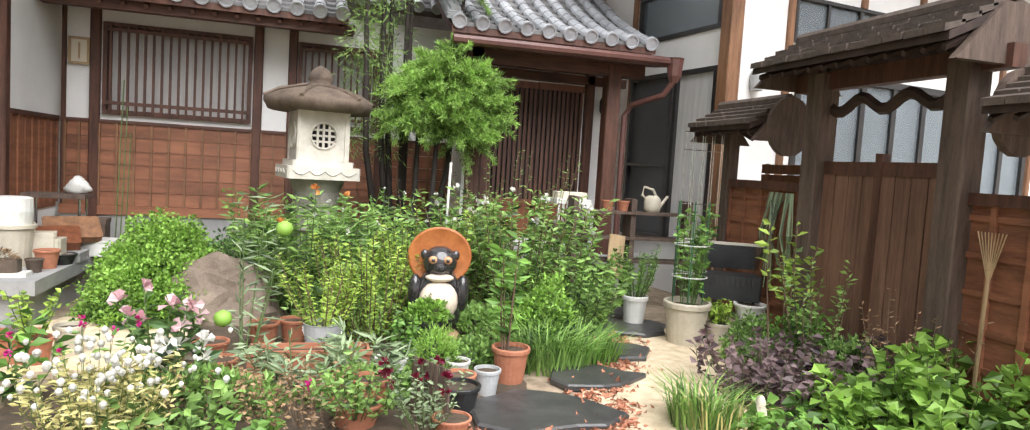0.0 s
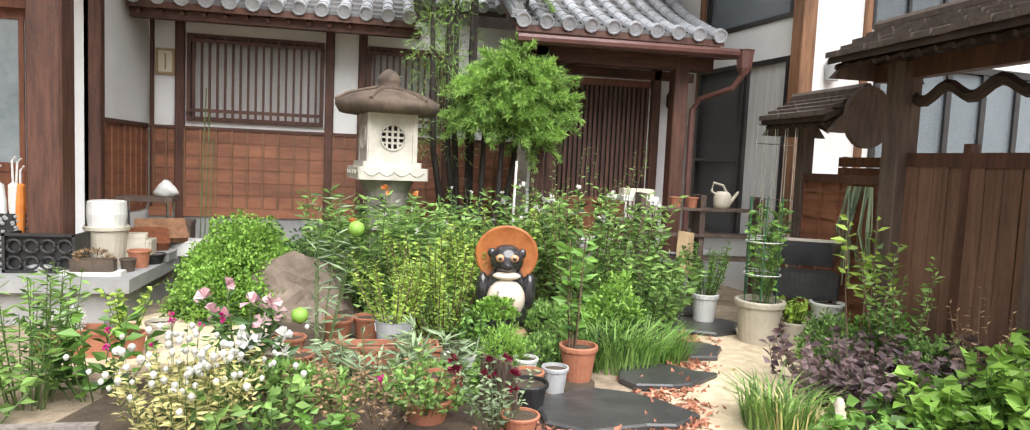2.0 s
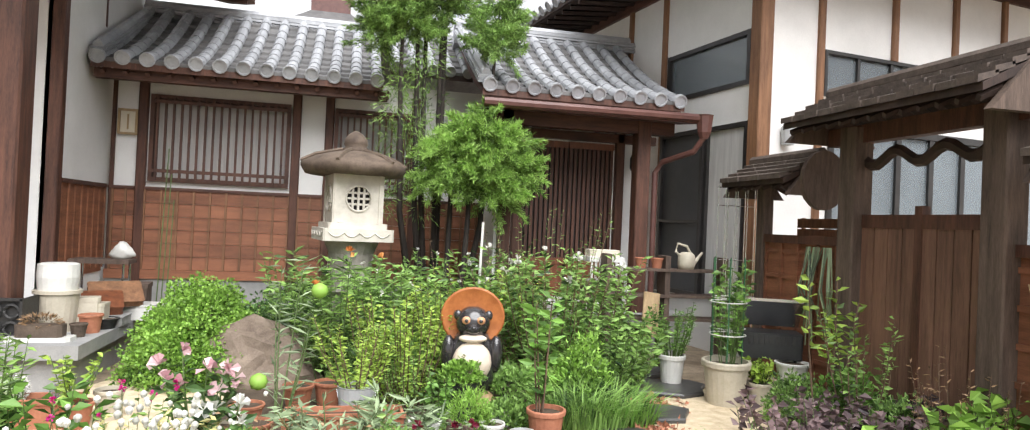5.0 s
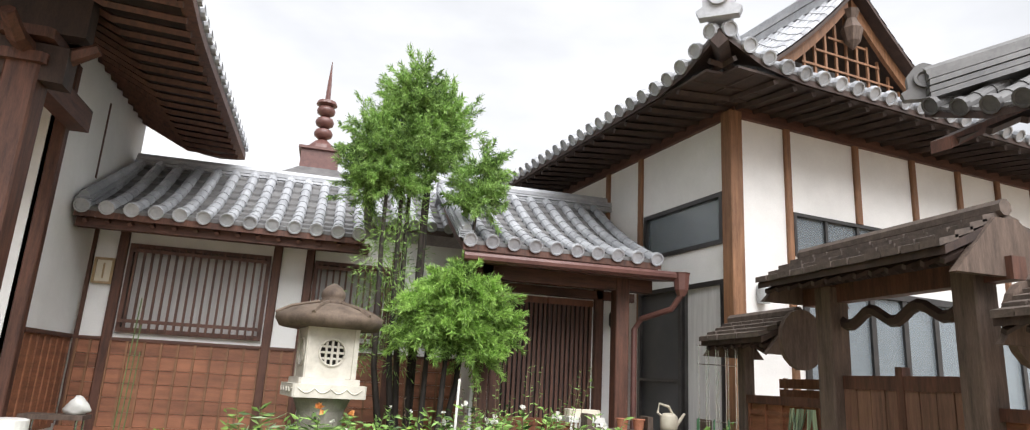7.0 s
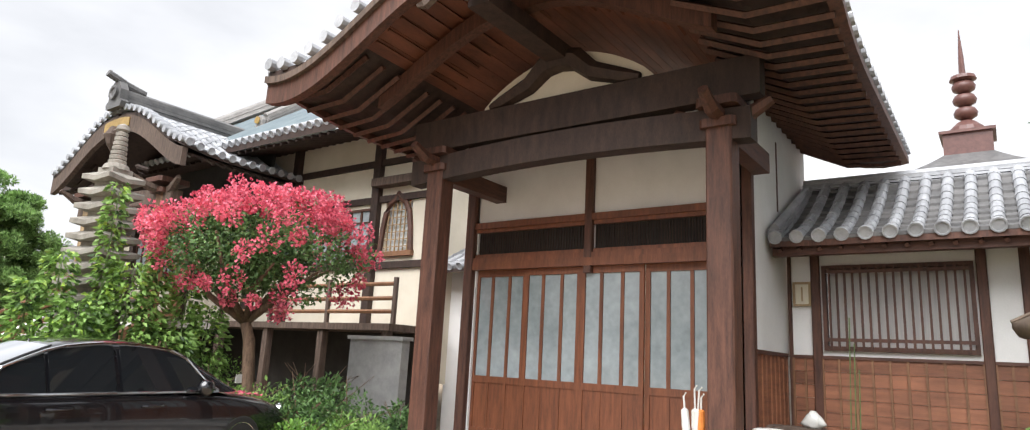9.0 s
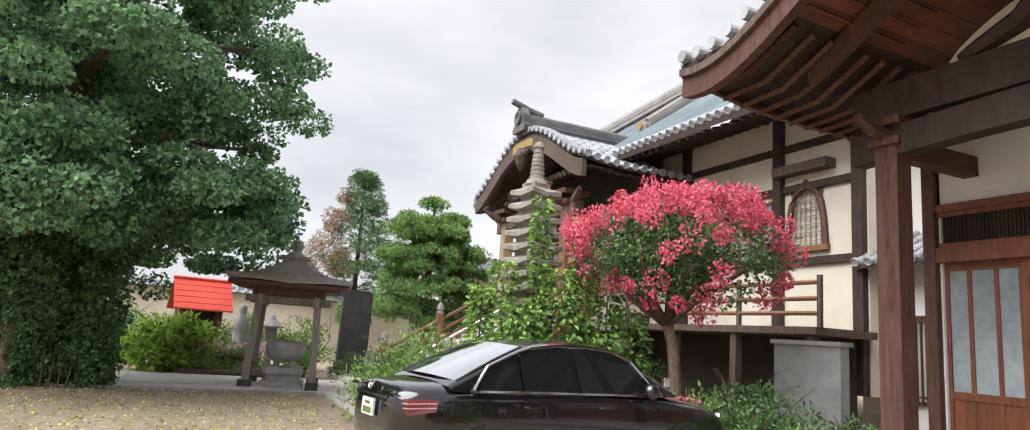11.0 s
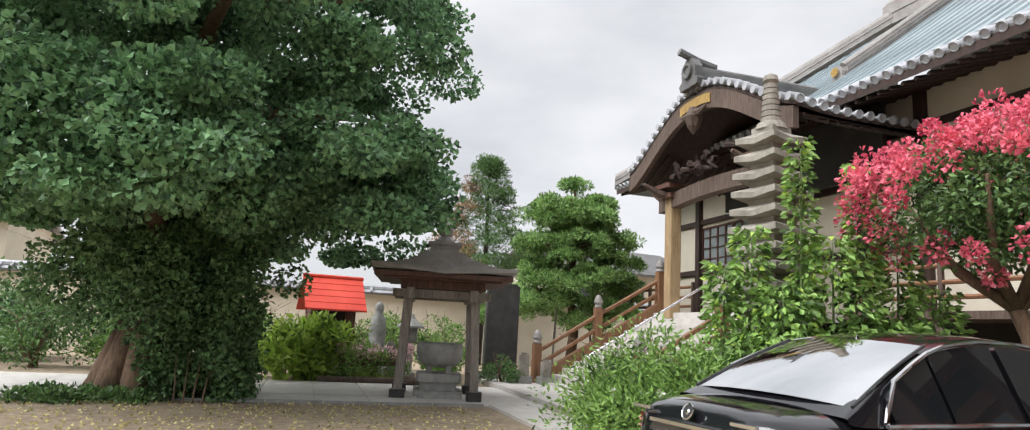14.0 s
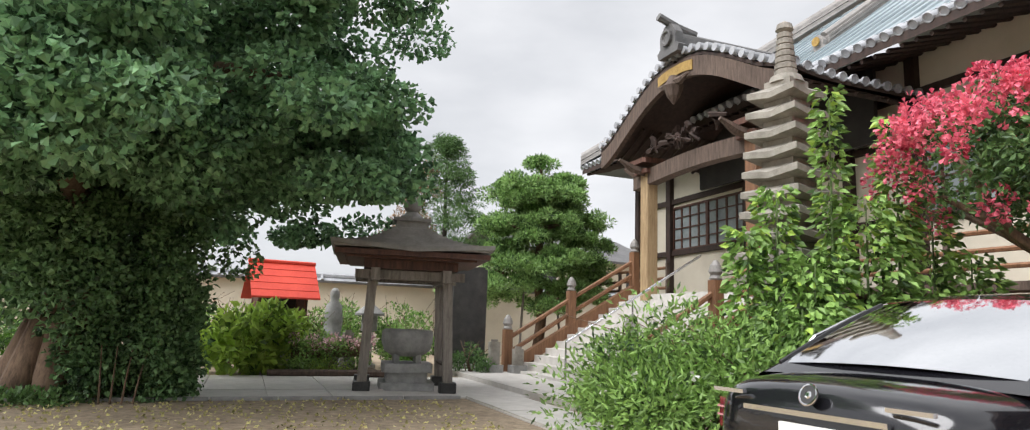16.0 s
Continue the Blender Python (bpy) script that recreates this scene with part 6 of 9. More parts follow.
bush("garden_shrub", "mixed shrub behind the pavilion", -24.3, 0.2, 0.6, 1.7, L_MIX, 1200, 0.09, 0.05, 16, 8, (P_PINK, 10, 0.05, "small pink flowers"))
bush("garden_shrub", "dark shrub beside the stone tablet", -23.2, 3.9, 0.6, 1.0, L_DEEP, 1200, 0.09, 0.04, 16, 6)
bush("clipped_azalea", "low yellow-green clipped bush in the flower bed", -22.9, 0.5, 0.5, 0.5, L_LIME, 900, 0.06, 0.03, 14, 5)
bush("garden_shrub", "shrub beside the red-roofed shrine", -25.3, -1.6, 0.9, 2.0, L_MIX, 1500, 0.12, 0.06, 18, 6)


def climber():
    t = thing("climbing_vine", "tall leafy vine heaped over its supports", "plant", pose(-13.0, 4.95, 0))
    spires = [(0.0, 0.0, 4.2, 0.22), (0.25, 0.75, 3.9, 0.25), (-0.3, -0.55, 3.0, 0.35), (0.2, 1.35, 3.0, 0.4), (-0.4, -0.9, 2.5, 0.3), (0.1, 0.4, 2.9, 0.6), (0.0, -0.3, 2.2, 0.6), (0.4, 1.7, 2.3, 0.5), (0.3, 1.0, 1.8, 0.8), (0.2, -0.7, 1.6, 0.6)]
    pts, ways = [], []
    for x, y, h, r in spires:
        m = int(520 * h * r + 260)
        z = rng.uniform(0.15, 1, m) * h
        a = rng.uniform(0, 6.28, m)
        rad = r * np.sqrt(rng.random(m)) * (1.15 - 0.55 * z / h)
        pts.append(np.stack([x + np.cos(a) * rad, y + np.sin(a) * rad, z], 1))
        ways.append(np.stack([np.cos(a), np.sin(a), rng.uniform(-1.0, 0.1, m)], 1))
    p, w = np.concatenate(pts), np.concatenate(ways)
    young = (p[:, 2] > 2.2) & (rng.random(len(p)) < 0.12) | (rng.random(len(p)) < 0.04)
    leaf_part("foliage", p[~young], w[~young], rng.uniform(0.09, 0.16, (~young).sum()), 0.075, L_MIX, t)
    leaf_part("young_foliage", p[young], w[young], rng.uniform(0.09, 0.17, young.sum()), 0.08, L_LIME, t, "lime-green young leaves")
    trunk_part("stem", [([(x * 0.6, y * 0.6, 0), (x, y, h * 0.5), (x + 0.03, y, h * 0.97)], [0.03, 0.02, 0.006]) for x, y, h, r in spires], STEM, t)


climber()

# ---- yard: paving, beds, small shrine, stones, boundary wall ----
pave = tagged(part("pavement", box(-22.6, -18.5, -12, 4.2, -0.05, 0.02), PAVE), "pale stone paving round the pavilion", "pavement", kind="structure")
slab = bmesh.new()
bx(slab, -0.49, 0.49, -0.49, 0.49, 0.0, 0.025)
slab_me = bpy.data.meshes.new("paving_slab")
slab.to_mesh(slab_me)
slab.free()
slab_me.materials.append(PAVE)
for i in range(4):
    for j in range(13):
        shared("paving_slab", slab_me, pave, pose(-22.1 + i * 1.02, -11.4 + j * 1.0, 0.02 + 0.003 * ((i * 7 + j * 3) % 3)))
pth = tagged(part("stone_path", box(-18.5, -9.0, 2.3, 3.3, -0.05, 0.02), PAVE), "pale stone path leading away from the pavilion", "path", kind="structure")
for i in range(9):
    shared("paving_slab", slab_me, pth, pose(-18.0 + i * 1.0, 2.8, 0.022 + 0.003 * (i % 2)))
for k in range(14):
    kb = part("kerb_stone", box(-18.5, -18.38, -11.5 + k * 0.98, -10.55 + k * 0.98, -0.02, 0.05, 0.01), STONE, pave)


def shrine():
    t = thing("red_roofed_shrine", "tiny wooden shrine with a bright red sheet-metal roof", "shrine", pose(-27.0, -0.5, 0, 0, 0, 8))
    part("base", box(-0.6, 0.6, -0.7, 0.7, 0, 0.35, 0.03), STONE, t)
    for sx in (-0.5, 0.5):
        for sy in (-0.6, 0.6):
            post(t, sx, sy, 0.35, 2.0, 0.1, WOOD)
    part("floor", box(-0.55, 0.55, -0.65, 0.65, 0.75, 0.82), WOOD_GREY, t)
    part("back", box(-0.55, -0.5, -0.6, 0.6, 0.8, 2.0), SHADE_IN, t)
    part("side", box(-0.5, 0.5, -0.62, -0.58, 0.8, 2.0), WOOD, t)
    part("side", box(-0.5, 0.5, 0.58, 0.62, 0.8, 2.0), WOOD, t)
    part("altar", box(-0.3, 0.2, -0.3, 0.3, 0.82, 1.25), WOOD_PALE, t)
    for sg in (-1, 1):
        for k in range(5):
            d0, d1 = k / 5, (k + 1) / 5 + 0.03
            bm = bmesh.new()
            hexa(bm, [(sg * d0 * 0.95, -0.88, 2.72 - d0 * 0.95), (sg * d1 * 0.95, -0.88, 2.72 - d1 * 0.95), (sg * d1 * 0.95, 0.88, 2.72 - d1 * 0.95), (sg * d0 * 0.95, 0.88, 2.72 - d0 * 0.95),
                      (sg * d0 * 0.95, -0.88, 2.75 - d0 * 0.95), (sg * d1 * 0.95, -0.88, 2.77 - d1 * 0.95), (sg * d1 * 0.95, 0.88, 2.77 - d1 * 0.95), (sg * d0 * 0.95, 0.88, 2.75 - d0 * 0.95)])
            bmesh.ops.recalc_face_normals(bm, faces=bm.faces)
            part("roof_sheet", bm, RED_SHEET, t)
    part("ridge_cap", tube([(0, -0.9, 2.76), (0, 0.9, 2.76)], 0.06, 8), RED_SHEET, t)


shrine()


def tablet(name, label, x, y, w, d, h, material, rz=0.0):
    t = thing(name, label, "stone", pose(x, y, 0, 0, 0, rz))
    part("pedestal", box(-d, d, -w * 0.75, w * 0.75, 0, 0.3, 0.03), STONE, t)
    bm = bmesh.new()
    bx(bm, -d / 2, d / 2, -w / 2, w / 2, 0.3, h, 0.03)
    bmesh.ops.bevel(bm, geom=[e for e in bm.edges if min(v.co.z for v in e.verts) > h - 0.01], offset=0.06, segments=2, affect="EDGES")
    part("slab", bm, material, t)


tablet("stone_tablet", "tall dark upright stone tablet on a plinth", -24.3, 4.1, 0.95, 0.22, 2.75, STONE_DARK)
for x, y, h in ((-23.0, 4.4, 0.9), (-22.8, 4.95, 0.75), (-24.6, 1.1, 1.0)):
    tablet("stone_marker", "small grey upright stone marker", x, y, 0.26, 0.2, h, STONE_PAG)


def statue(x, y):
    bm = lathe([(0.30, 0.0), (0.30, 0.35), (0.24, 0.37), (0.24, 0.7), (0.30, 0.74), (0.28, 0.82), (0.20, 0.86), (0.24, 1.2), (0.20, 1.6), (0.10, 1.72), (0.12, 1.82), (0.12, 1.95), (0.05, 2.04)], 14)
    ob = part("stone_statue", bm, STONE, smooth=True)
    ob.matrix_basis = pose(x, y, 0)
    tagged(ob, "grey standing stone statue on a tiered pedestal", "statue")


statue(-25.0, 0.75)


def stone_lantern_small(x, y, s):
    t = thing("small_stone_lantern", "small grey stone lantern among shrubs", "stone lantern", pose(x, y, 0))
    part("shaft", lathe([(0.2 * s, 0), (0.2 * s, 0.15 * s), (0.1 * s, 0.2 * s), (0.09 * s, 0.9 * s)], 12), STONE, t)
    part("fire_box", box(-0.16 * s, 0.16 * s, -0.16 * s, 0.16 * s, 0.9 * s, 1.25 * s, 0.03), STONE, t)
    part("cap", lathe([(0.34 * s, 1.25 * s), (0.34 * s, 1.3 * s), (0.12 * s, 1.48 * s), (0.05 * s, 1.6 * s)], 12), STONE, t)


stone_lantern_small(-24.6, 1.6, 1.1)
bed = thing("flower_bed", "low flower bed edged with old logs and stones", "flower bed", pose(-23.2, 0.4, 0))
part("soil", box(-0.7, 0.6, -1.1, 1.2, 0, 0.14, 0.05), SOIL, bed)
part("edging_log", tube([(0.66, -1.2, 0.09), (0.7, 0.1, 0.1), (0.66, 1.3, 0.09)], 0.09, 8), WOOD_GREY, bed)
part("old_log", tube([(-0.1, -0.7, 0.55), (-0.1, 0.9, 0.6)], [0.2, 0.17], 10), BARK, bed)
p, w = clumps([(rng.uniform(-0.6, 0.4), rng.uniform(-0.9, 1.0), rng.uniform(0.6, 0.9)) for k in range(20)], [0.14] * 20, 40)
tagged(leaf_part("blossom", p, w, 0.06, 0.05, P_PINK, bed, "pink and red bedding flowers", shape="fan"), kind="stuff")
p, w = clumps([(rng.uniform(-0.6, 0.5), rng.uniform(-0.9, 1.0), rng.uniform(0.2, 0.7)) for k in range(40)], [0.2] * 40, 60)
leaf_part("foliage", p, w, 0.09, 0.04, L_MIX, bed)

bwall = tagged(part("boundary_wall", box(-34.2, -34.0, -40, 14, 0, 2.6), PLASTER_CREAM), "long cream boundary wall with a tiled coping", "wall", kind="structure")
part("coping", prism(bmesh.new(), [(-34.45, -40), (-33.75, -40), (-33.75, 14), (-34.45, 14)], 2.6, 2.68), TILE_DARK, bwall)
part("coping_ridge", tube([(-34.1, -40, 2.86), (-34.1, 14, 2.86)], 0.13, 8), TILE, bwall)
part("coping_slope", sheet(lambda s, d: Vector((-33.8 - d, s, 2.68 + d * 0.6)), (-40, 14), (0, 0.3), 0.04), TILE, bwall)
for k in range(110):
    part("coping_tile", tube([(-33.74, -38 + k * 0.36, 2.70), (-34.06, -38 + k * 0.36, 2.90)], 0.06, 6), TILE, bwall)


def far_house(x, y, w, d, h, wall_m, roof_m, rz=0.0, label="two-storey house beyond the wall"):
    t = thing("house", label, "house", pose(x, y, 0, 0, 0, rz))
    part("wall", box(-w / 2, w / 2, -d / 2, d / 2, 0, h), wall_m, t)
    for sg in (-1, 1):
        part("roof", sheet(lambda s, q: Vector((sg * (w / 2 + 0.5) * (1 - q), s, h - 0.15 + q * w * 0.22)), (-d / 2 - 0.5, d / 2 + 0.5), (0, 1), 0.15), roof_m, t)
    for s in (-1, 1):
        part("gable", prism(bmesh.new(), [(-w / 2, s * d / 2 - 0.08), (w / 2, s * d / 2 - 0.08), (w / 2, s * d / 2 + 0.08), (-w / 2, s * d / 2 + 0.08)], h, h + 0.1), wall_m, t)
    for k in range(3):
        yy = -d / 2 + d * (k + 0.5) / 3
        for z in (1.0, 3.6):
            if z + 1.2 < h:
                win = part("window", box(w / 2 - 0.02, w / 2 + 0.03, yy - 0.7, yy + 0.7, z, z + 1.2), GLASS_DARK, t)
                part("frame", box(w / 2 + 0.03, w / 2 + 0.06, yy - 0.75, yy + 0.75, z - 0.06, z), ALU, win)
                part("mullion", box(w / 2 + 0.03, w / 2 + 0.055, yy - 0.03, yy + 0.03, z, z + 1.2), ALU, win)
    return t


far_house(-48, 17, 9, 10, 5.4, PLASTER_CREAM, TILE_DARK, 10)
far_house(-50, -22, 9, 11, 5.8, PLASTER_CREAM, TILE, 5)
far_house(-46, -38, 9, 11, 5.5, PLASTER, TILE_DARK, 0)
blue = far_house(-13.5, 24, 9, 9, 7.6, PLASTER_CREAM, COPPER, 0, "pale building rising behind the entrance hall")
bush("far_trees", "far line of green trees beyond the wall", -43, -9, 4.0, 5.5, L_DEEP, 3500, 0.3, 0.16, 40, 6, sy=2.0)
bush("far_trees", "far line of green trees beyond the wall", -42, 7, 2.5, 4.6, L_DEEP, 2500, 0.3, 0.16, 30, 6, sy=1.6)


def spire_tower():
    t = thing("pagoda_tower", "distant brown pagoda roof with a ringed bronze spire", "tower", pose(-1.75, 40, 0))
    part("body", box(-2.6, 2.6, -2.6, 2.6, 0, 11.3), WOOD, t)
    bm = bmesh.new()
    loops = []
    for f in [k / 8 for k in range(9)]:
        h = 4.4 * (1 - f) + 0.95 * f
        loops.append([bm.verts.new((a * h, b * h, 11.0 + 1.9 * (0.4 * f + 0.6 * f * f) + 0.25 * (1 - f) ** 3)) for a, b in ((-1, -1), (1, -1), (1, 1), (-1, 1))])
    for l0, l1 in zip(loops, loops[1:]):
        for i in range(4):
            bm.faces.new((l0[i], l0[(i + 1) % 4], l1[(i + 1) % 4], l1[i]))
    bm.faces.new(loops[0][::-1])
    bm.faces.new(loops[-1])
    part("roof", bm, TILE_DARK, t)
    part("dew_basin", prism(bmesh.new(), [(-1.05, -1.05), (1.05, -1.05), (1.05, 1.05), (-1.05, 1.05)], 12.8, 13.9), COPPER_RED, t)
    part("basin_rim", prism(bmesh.new(), [(-1.2, -1.2), (1.2, -1.2), (1.2, 1.2), (-1.2, 1.2)], 13.9, 14.05), COPPER_RED, t)
    part("bell", lathe([(0.9, 14.05), (0.75, 14.4), (0.45, 14.7), (0.3, 14.8)], 16), COPPER_RED, t)
    for k in range(3):
        z = 14.95 + k * 0.72
        part("ball", lathe([(0.2, z - 0.1), (0.5, z + 0.1), (0.55, z + 0.3), (0.45, z + 0.5), (0.2, z + 0.6)], 16), COPPER_RED, t, smooth=True)
    part("crown_ring", lathe([(0.3, 16.95), (0.62, 17.05), (0.55, 17.25), (0.2, 17.3)], 16), COPPER_RED, t)
    part("needle", lathe([(0.16, 17.3), (0.12, 18.4), (0.02, 19.9)], 8), COPPER_RED, t)


spire_tower()


# ---- the parked car ----
def sedan():
    t = thing("sedan_car", "glossy black four-door sedan parked in the yard", "car", pose(-9.72, 1.36, 0, 0, 0, 8) @ Matrix.Diagonal((0.98, 1.08, 1.06, 1)))
    # stations along the length: y, half width, sill height, belt height, deck height
    st = [(0.00, 0.50, 0.42, 0.80, 0.86), (0.05, 0.70, 0.30, 0.86, 0.97), (0.25, 0.83, 0.24, 0.90, 1.01), (0.7, 0.90, 0.22, 0.92, 1.03), (1.1, 0.905, 0.20, 0.925, 1.03), (1.9, 0.91, 0.20, 0.925, 1.0),
          (2.6, 0.91, 0.20, 0.915, 0.99), (3.2, 0.905, 0.20, 0.90, 0.98), (3.6, 0.90, 0.21, 0.87, 0.945), (4.1, 0.88, 0.22, 0.80, 0.88), (4.45, 0.83, 0.24, 0.70, 0.79), (4.62, 0.74, 0.28, 0.60, 0.68), (4.70, 0.55, 0.36, 0.5, 0.55)]
    bm = bmesh.new()
    rows = []
    for y, w, zs, zb, zd in st:
        prof = [(0, zs), (w * 0.75, zs), (w * 0.95, zs + 0.06), (w, zs + 0.25), (w * 1.0, (zs + zb) / 2 + 0.1), (w * 0.985, zb - 0.08), (w * 0.955, zb), (w * 0.84, zb + (zd - zb) * 0.6), (w * 0.55, zd - 0.012), (0, zd)]
        rows.append([bm.verts.new((x, y, z)) for x, z in prof])
    rows_l = [[bm.verts.new((-v.co.x, v.co.y, v.co.z)) if v.co.x > 1e-6 else v for v in r] for r in rows]
    for side_rows, flip in ((rows, False), (rows_l, True)):
        for r0, r1 in zip(side_rows, side_rows[1:]):
            for k in range(len(r0) - 1):
                f = (r0[k], r0[k + 1], r1[k + 1], r1[k])
                bm.faces.new(f if not flip else f[::-1])
        for r, rev in ((side_rows[0], True), (side_rows[-1], False)):
            f = r if rev == flip else r[::-1]
            bm.faces.new(f)
    bmesh.ops.recalc_face_normals(bm, faces=bm.faces)
    body = part("body", bm, CAR_PAINT, t, "glossy black bodywork", smooth=True)
    md = body.modifiers.new("sub", "SUBSURF")
    md.levels = md.render_levels = 2
    # cabin: profile of the roof arch
    arch = [(0.50, 0.99), (1.0, 1.265), (1.45, 1.445), (1.9, 1.505), (2.4, 1.505), (2.75, 1.46), (3.15, 1.285), (3.62, 0.97)]
    bm = bmesh.new()
    rows = []
    for y, z in arch:
        hw = 0.80 - 0.20 * max(0, (z - 0.97)) / 0.48
        prof = [(0.845, min(z, 0.93)), (hw + (0.845 - hw) * 0.45, 0.93 + (z - 0.93) * 0.55), (hw + 0.01, 0.93 + (z - 0.93) * 0.90), (hw - 0.07, z - 0.006), (0.3, z + 0.012), (0, z + 0.016)]
        rows.append([bm.verts.new((x, y, zz)) for x, zz in prof])
    rows_l = [[bm.verts.new((-v.co.x, v.co.y, v.co.z)) if v.co.x > 1e-6 else v for v in r] for r in rows]
    for side_rows, flip in ((rows, False), (rows_l, True)):
        for r0, r1 in zip(side_rows, side_rows[1:]):
            for k in range(len(r0) - 1):
                f = (r0[k], r0[k + 1], r1[k + 1], r1[k])
                bm.faces.new(f if not flip else f[::-1])
    bmesh.ops.recalc_face_normals(bm, faces=bm.faces)
    cab = part("cabin", bm, CAR_PAINT, t, "black roof and pillars", smooth=True)
    md = cab.modifiers.new("sub", "SUBSURF")
    md.levels = md.render_levels = 2

    def pane(name, pts, material, lift=(0, 0, 0), parent=None, thick=0.008):
        bm = bmesh.new()
        lo = [bm.verts.new(Vector(p) + Vector(lift)) for p in pts]
        hi = [bm.verts.new(Vector(p) + Vector(lift) * (1 + thick / max(1e-6, Vector(lift).length))) for p in pts]
        n = len(pts)
        bm.faces.new(hi)
        bm.faces.new(lo[::-1])
        for i in range(n):
            bm.faces.new((lo[i], lo[(i + 1) % n], hi[(i + 1) % n], hi[i]))
        bmesh.ops.recalc_face_normals(bm, faces=bm.faces)
        return part(name, bm, material, parent or t)

    # rear window, following the arch
    bm = bmesh.new()
    rows = []
    for i in range(9):
        f = i / 8
        y, z = 0.56 + 0.82 * f, 1.045 + 0.455 * f - 0.075 * f * f
        hw = 0.735 - 0.135 * f
        rows.append([bm.verts.new((hw * k / 8, y + 0.05 * (k / 8) ** 2, z + 0.02 - 0.028 * (k / 8) ** 2)) for k in range(-8, 9)])
    for r0, r1 in zip(rows, rows[1:]):
        for k in range(16):
            bm.faces.new((r0[k], r0[k + 1], r1[k + 1], r1[k]))
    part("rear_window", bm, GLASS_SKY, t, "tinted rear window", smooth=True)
    for sg in (-1, 1):
        edge = [(sg * (0.745 - 0.135 * f), 0.56 + 0.82 * f + 0.05, 1.045 + 0.455 * f - 0.075 * f * f - 0.006) for f in [k / 6 for k in range(7)]]
        part("window_seal", tube(edge, 0.012, 6), BLACK_PL, t)
    pane("windscreen", [(-0.62, 3.5, 1.03), (0.62, 3.5, 1.03), (0.52, 2.95, 1.35), (-0.52, 2.95, 1.35)], GLASS_DARK, (0, 0.03, 0.03))
    for sg in (1, -1):
        def sp(y, f):
            z0, zt = 0.955, 1.36
            for (ya, za), (yb, zb) in zip(arch, arch[1:]):
                if ya <= y <= yb:
                    zt = za + (zb - za) * (y - ya) / (yb - ya) - 0.065
            z = z0 + (zt - z0) * f
            x = 0.852 - 0.215 * max(0, z - 0.93) / 0.45 * 1.0
            return (sg * x, y, z)
        for nm, ya, yb in (("quarter_window", 0.84, 1.34), ("rear_side_window", 1.38, 2.06), ("front_side_window", 2.13, 3.1)):
            pts = [sp(ya, 0)] + [sp(yb, 0)] + [sp(yb + (ya - yb) * k / 5, 1) for k in range(6)]
            pane(nm, pts, GLASS_DARK, (sg * 0.012, 0, 0.002))
        edge = [sp(0.76, 0.02), sp(0.82, 0.55)] + [Vector(sp(0.95 + k * 0.2, 1)) + Vector((0, 0, 0.025)) for k in range(11)] + [sp(3.2, 0.4), sp(3.35, 0.05)]
        part("window_trim", tube([Vector(e) + Vector((sg * 0.02, 0, 0)) for e in edge], 0.016, 6), CHROME, t, "bright chrome window trim")
        part("belt_trim", tube([Vector(sp(0.76 + k * 0.259, 0)) + Vector((sg * 0.022, 0, -0.012)) for k in range(11)], 0.016, 6), CHROME, t)
        for y in (1.35, 2.35):
            part("door_handle", tube([(sg * 0.905, y, 0.80), (sg * 0.935, y + 0.04, 0.80), (sg * 0.935, y + 0.2, 0.805), (sg * 0.905, y + 0.24, 0.805)], 0.014, 6), CAR_PAINT, t)
        part("mirror", lathe([(0.02, -0.09), (0.09, -0.05), (0.10, 0.03), (0.05, 0.09)], 12), CAR_PAINT, t, "door mirror", smooth=True).matrix_basis = pose(sg * 0.98, 3.08, 1.0, 0, 90, 0)
        for y in (0.86, 3.74):
            w = part("wheel", lathe([(0.30, -0.10), (0.325, -0.07), (0.325, 0.07), (0.30, 0.10)], 28), RUBBER, t)
            w.matrix_basis = Matrix.Translation((sg * 0.80, y, 0.325)) @ pose(0, 0, 0, 0, 90 * sg, 0)
            part("rim", lathe([(0.235, 0.06), (0.235, 0.102), (0.20, 0.09), (0.06, 0.095), (0.04, 0.108)], 24), STEEL, w)
        bm = bmesh.new()
        hexa(bm, [(sg * 0.46, 0.02, 0.70), (sg * 0.745, 0.11, 0.69), (sg * 0.868, 0.36, 0.74), (sg * 0.5, 0.3, 0.72), (sg * 0.46, 0.03, 0.84), (sg * 0.74, 0.11, 0.85), (sg * 0.862, 0.38, 0.85), (sg * 0.5, 0.3, 0.84)])
        bmesh.ops.recalc_face_normals(bm, faces=bm.faces)
        lamp = part("tail_lamp", bm, TAIL_RED, t, "dark red tail lamp")
        for z in (0.755, 0.80):
            part("lamp_strip", tube([(sg * 0.47, 0.018, z), (sg * 0.745, 0.102, z), (sg * 0.868, 0.36, z + 0.02)], 0.007, 5), LAMP_STRIP, lamp, "pale reflector strip")
        part("head_lamp", lathe([(0.03, -0.06), (0.12, -0.02), (0.12, 0.03), (0.04, 0.07)], 12), CHROME, t).matrix_basis = pose(sg * 0.62, 4.5, 0.66, 60, 0, 0)
    emb = part("round_emblem", lathe([(0.052, 0), (0.052, 0.012)], 20), BLACK_PL, t)
    emb.matrix_basis = pose(0, -0.008, 0.925, 68, 0, 0)
    bm = bmesh.new()
    tube([(0.05 * math.cos(k * math.pi / 10), 0.05 * math.sin(k * math.pi / 10), 0.012) for k in range(21)], 0.006, 5, bm)
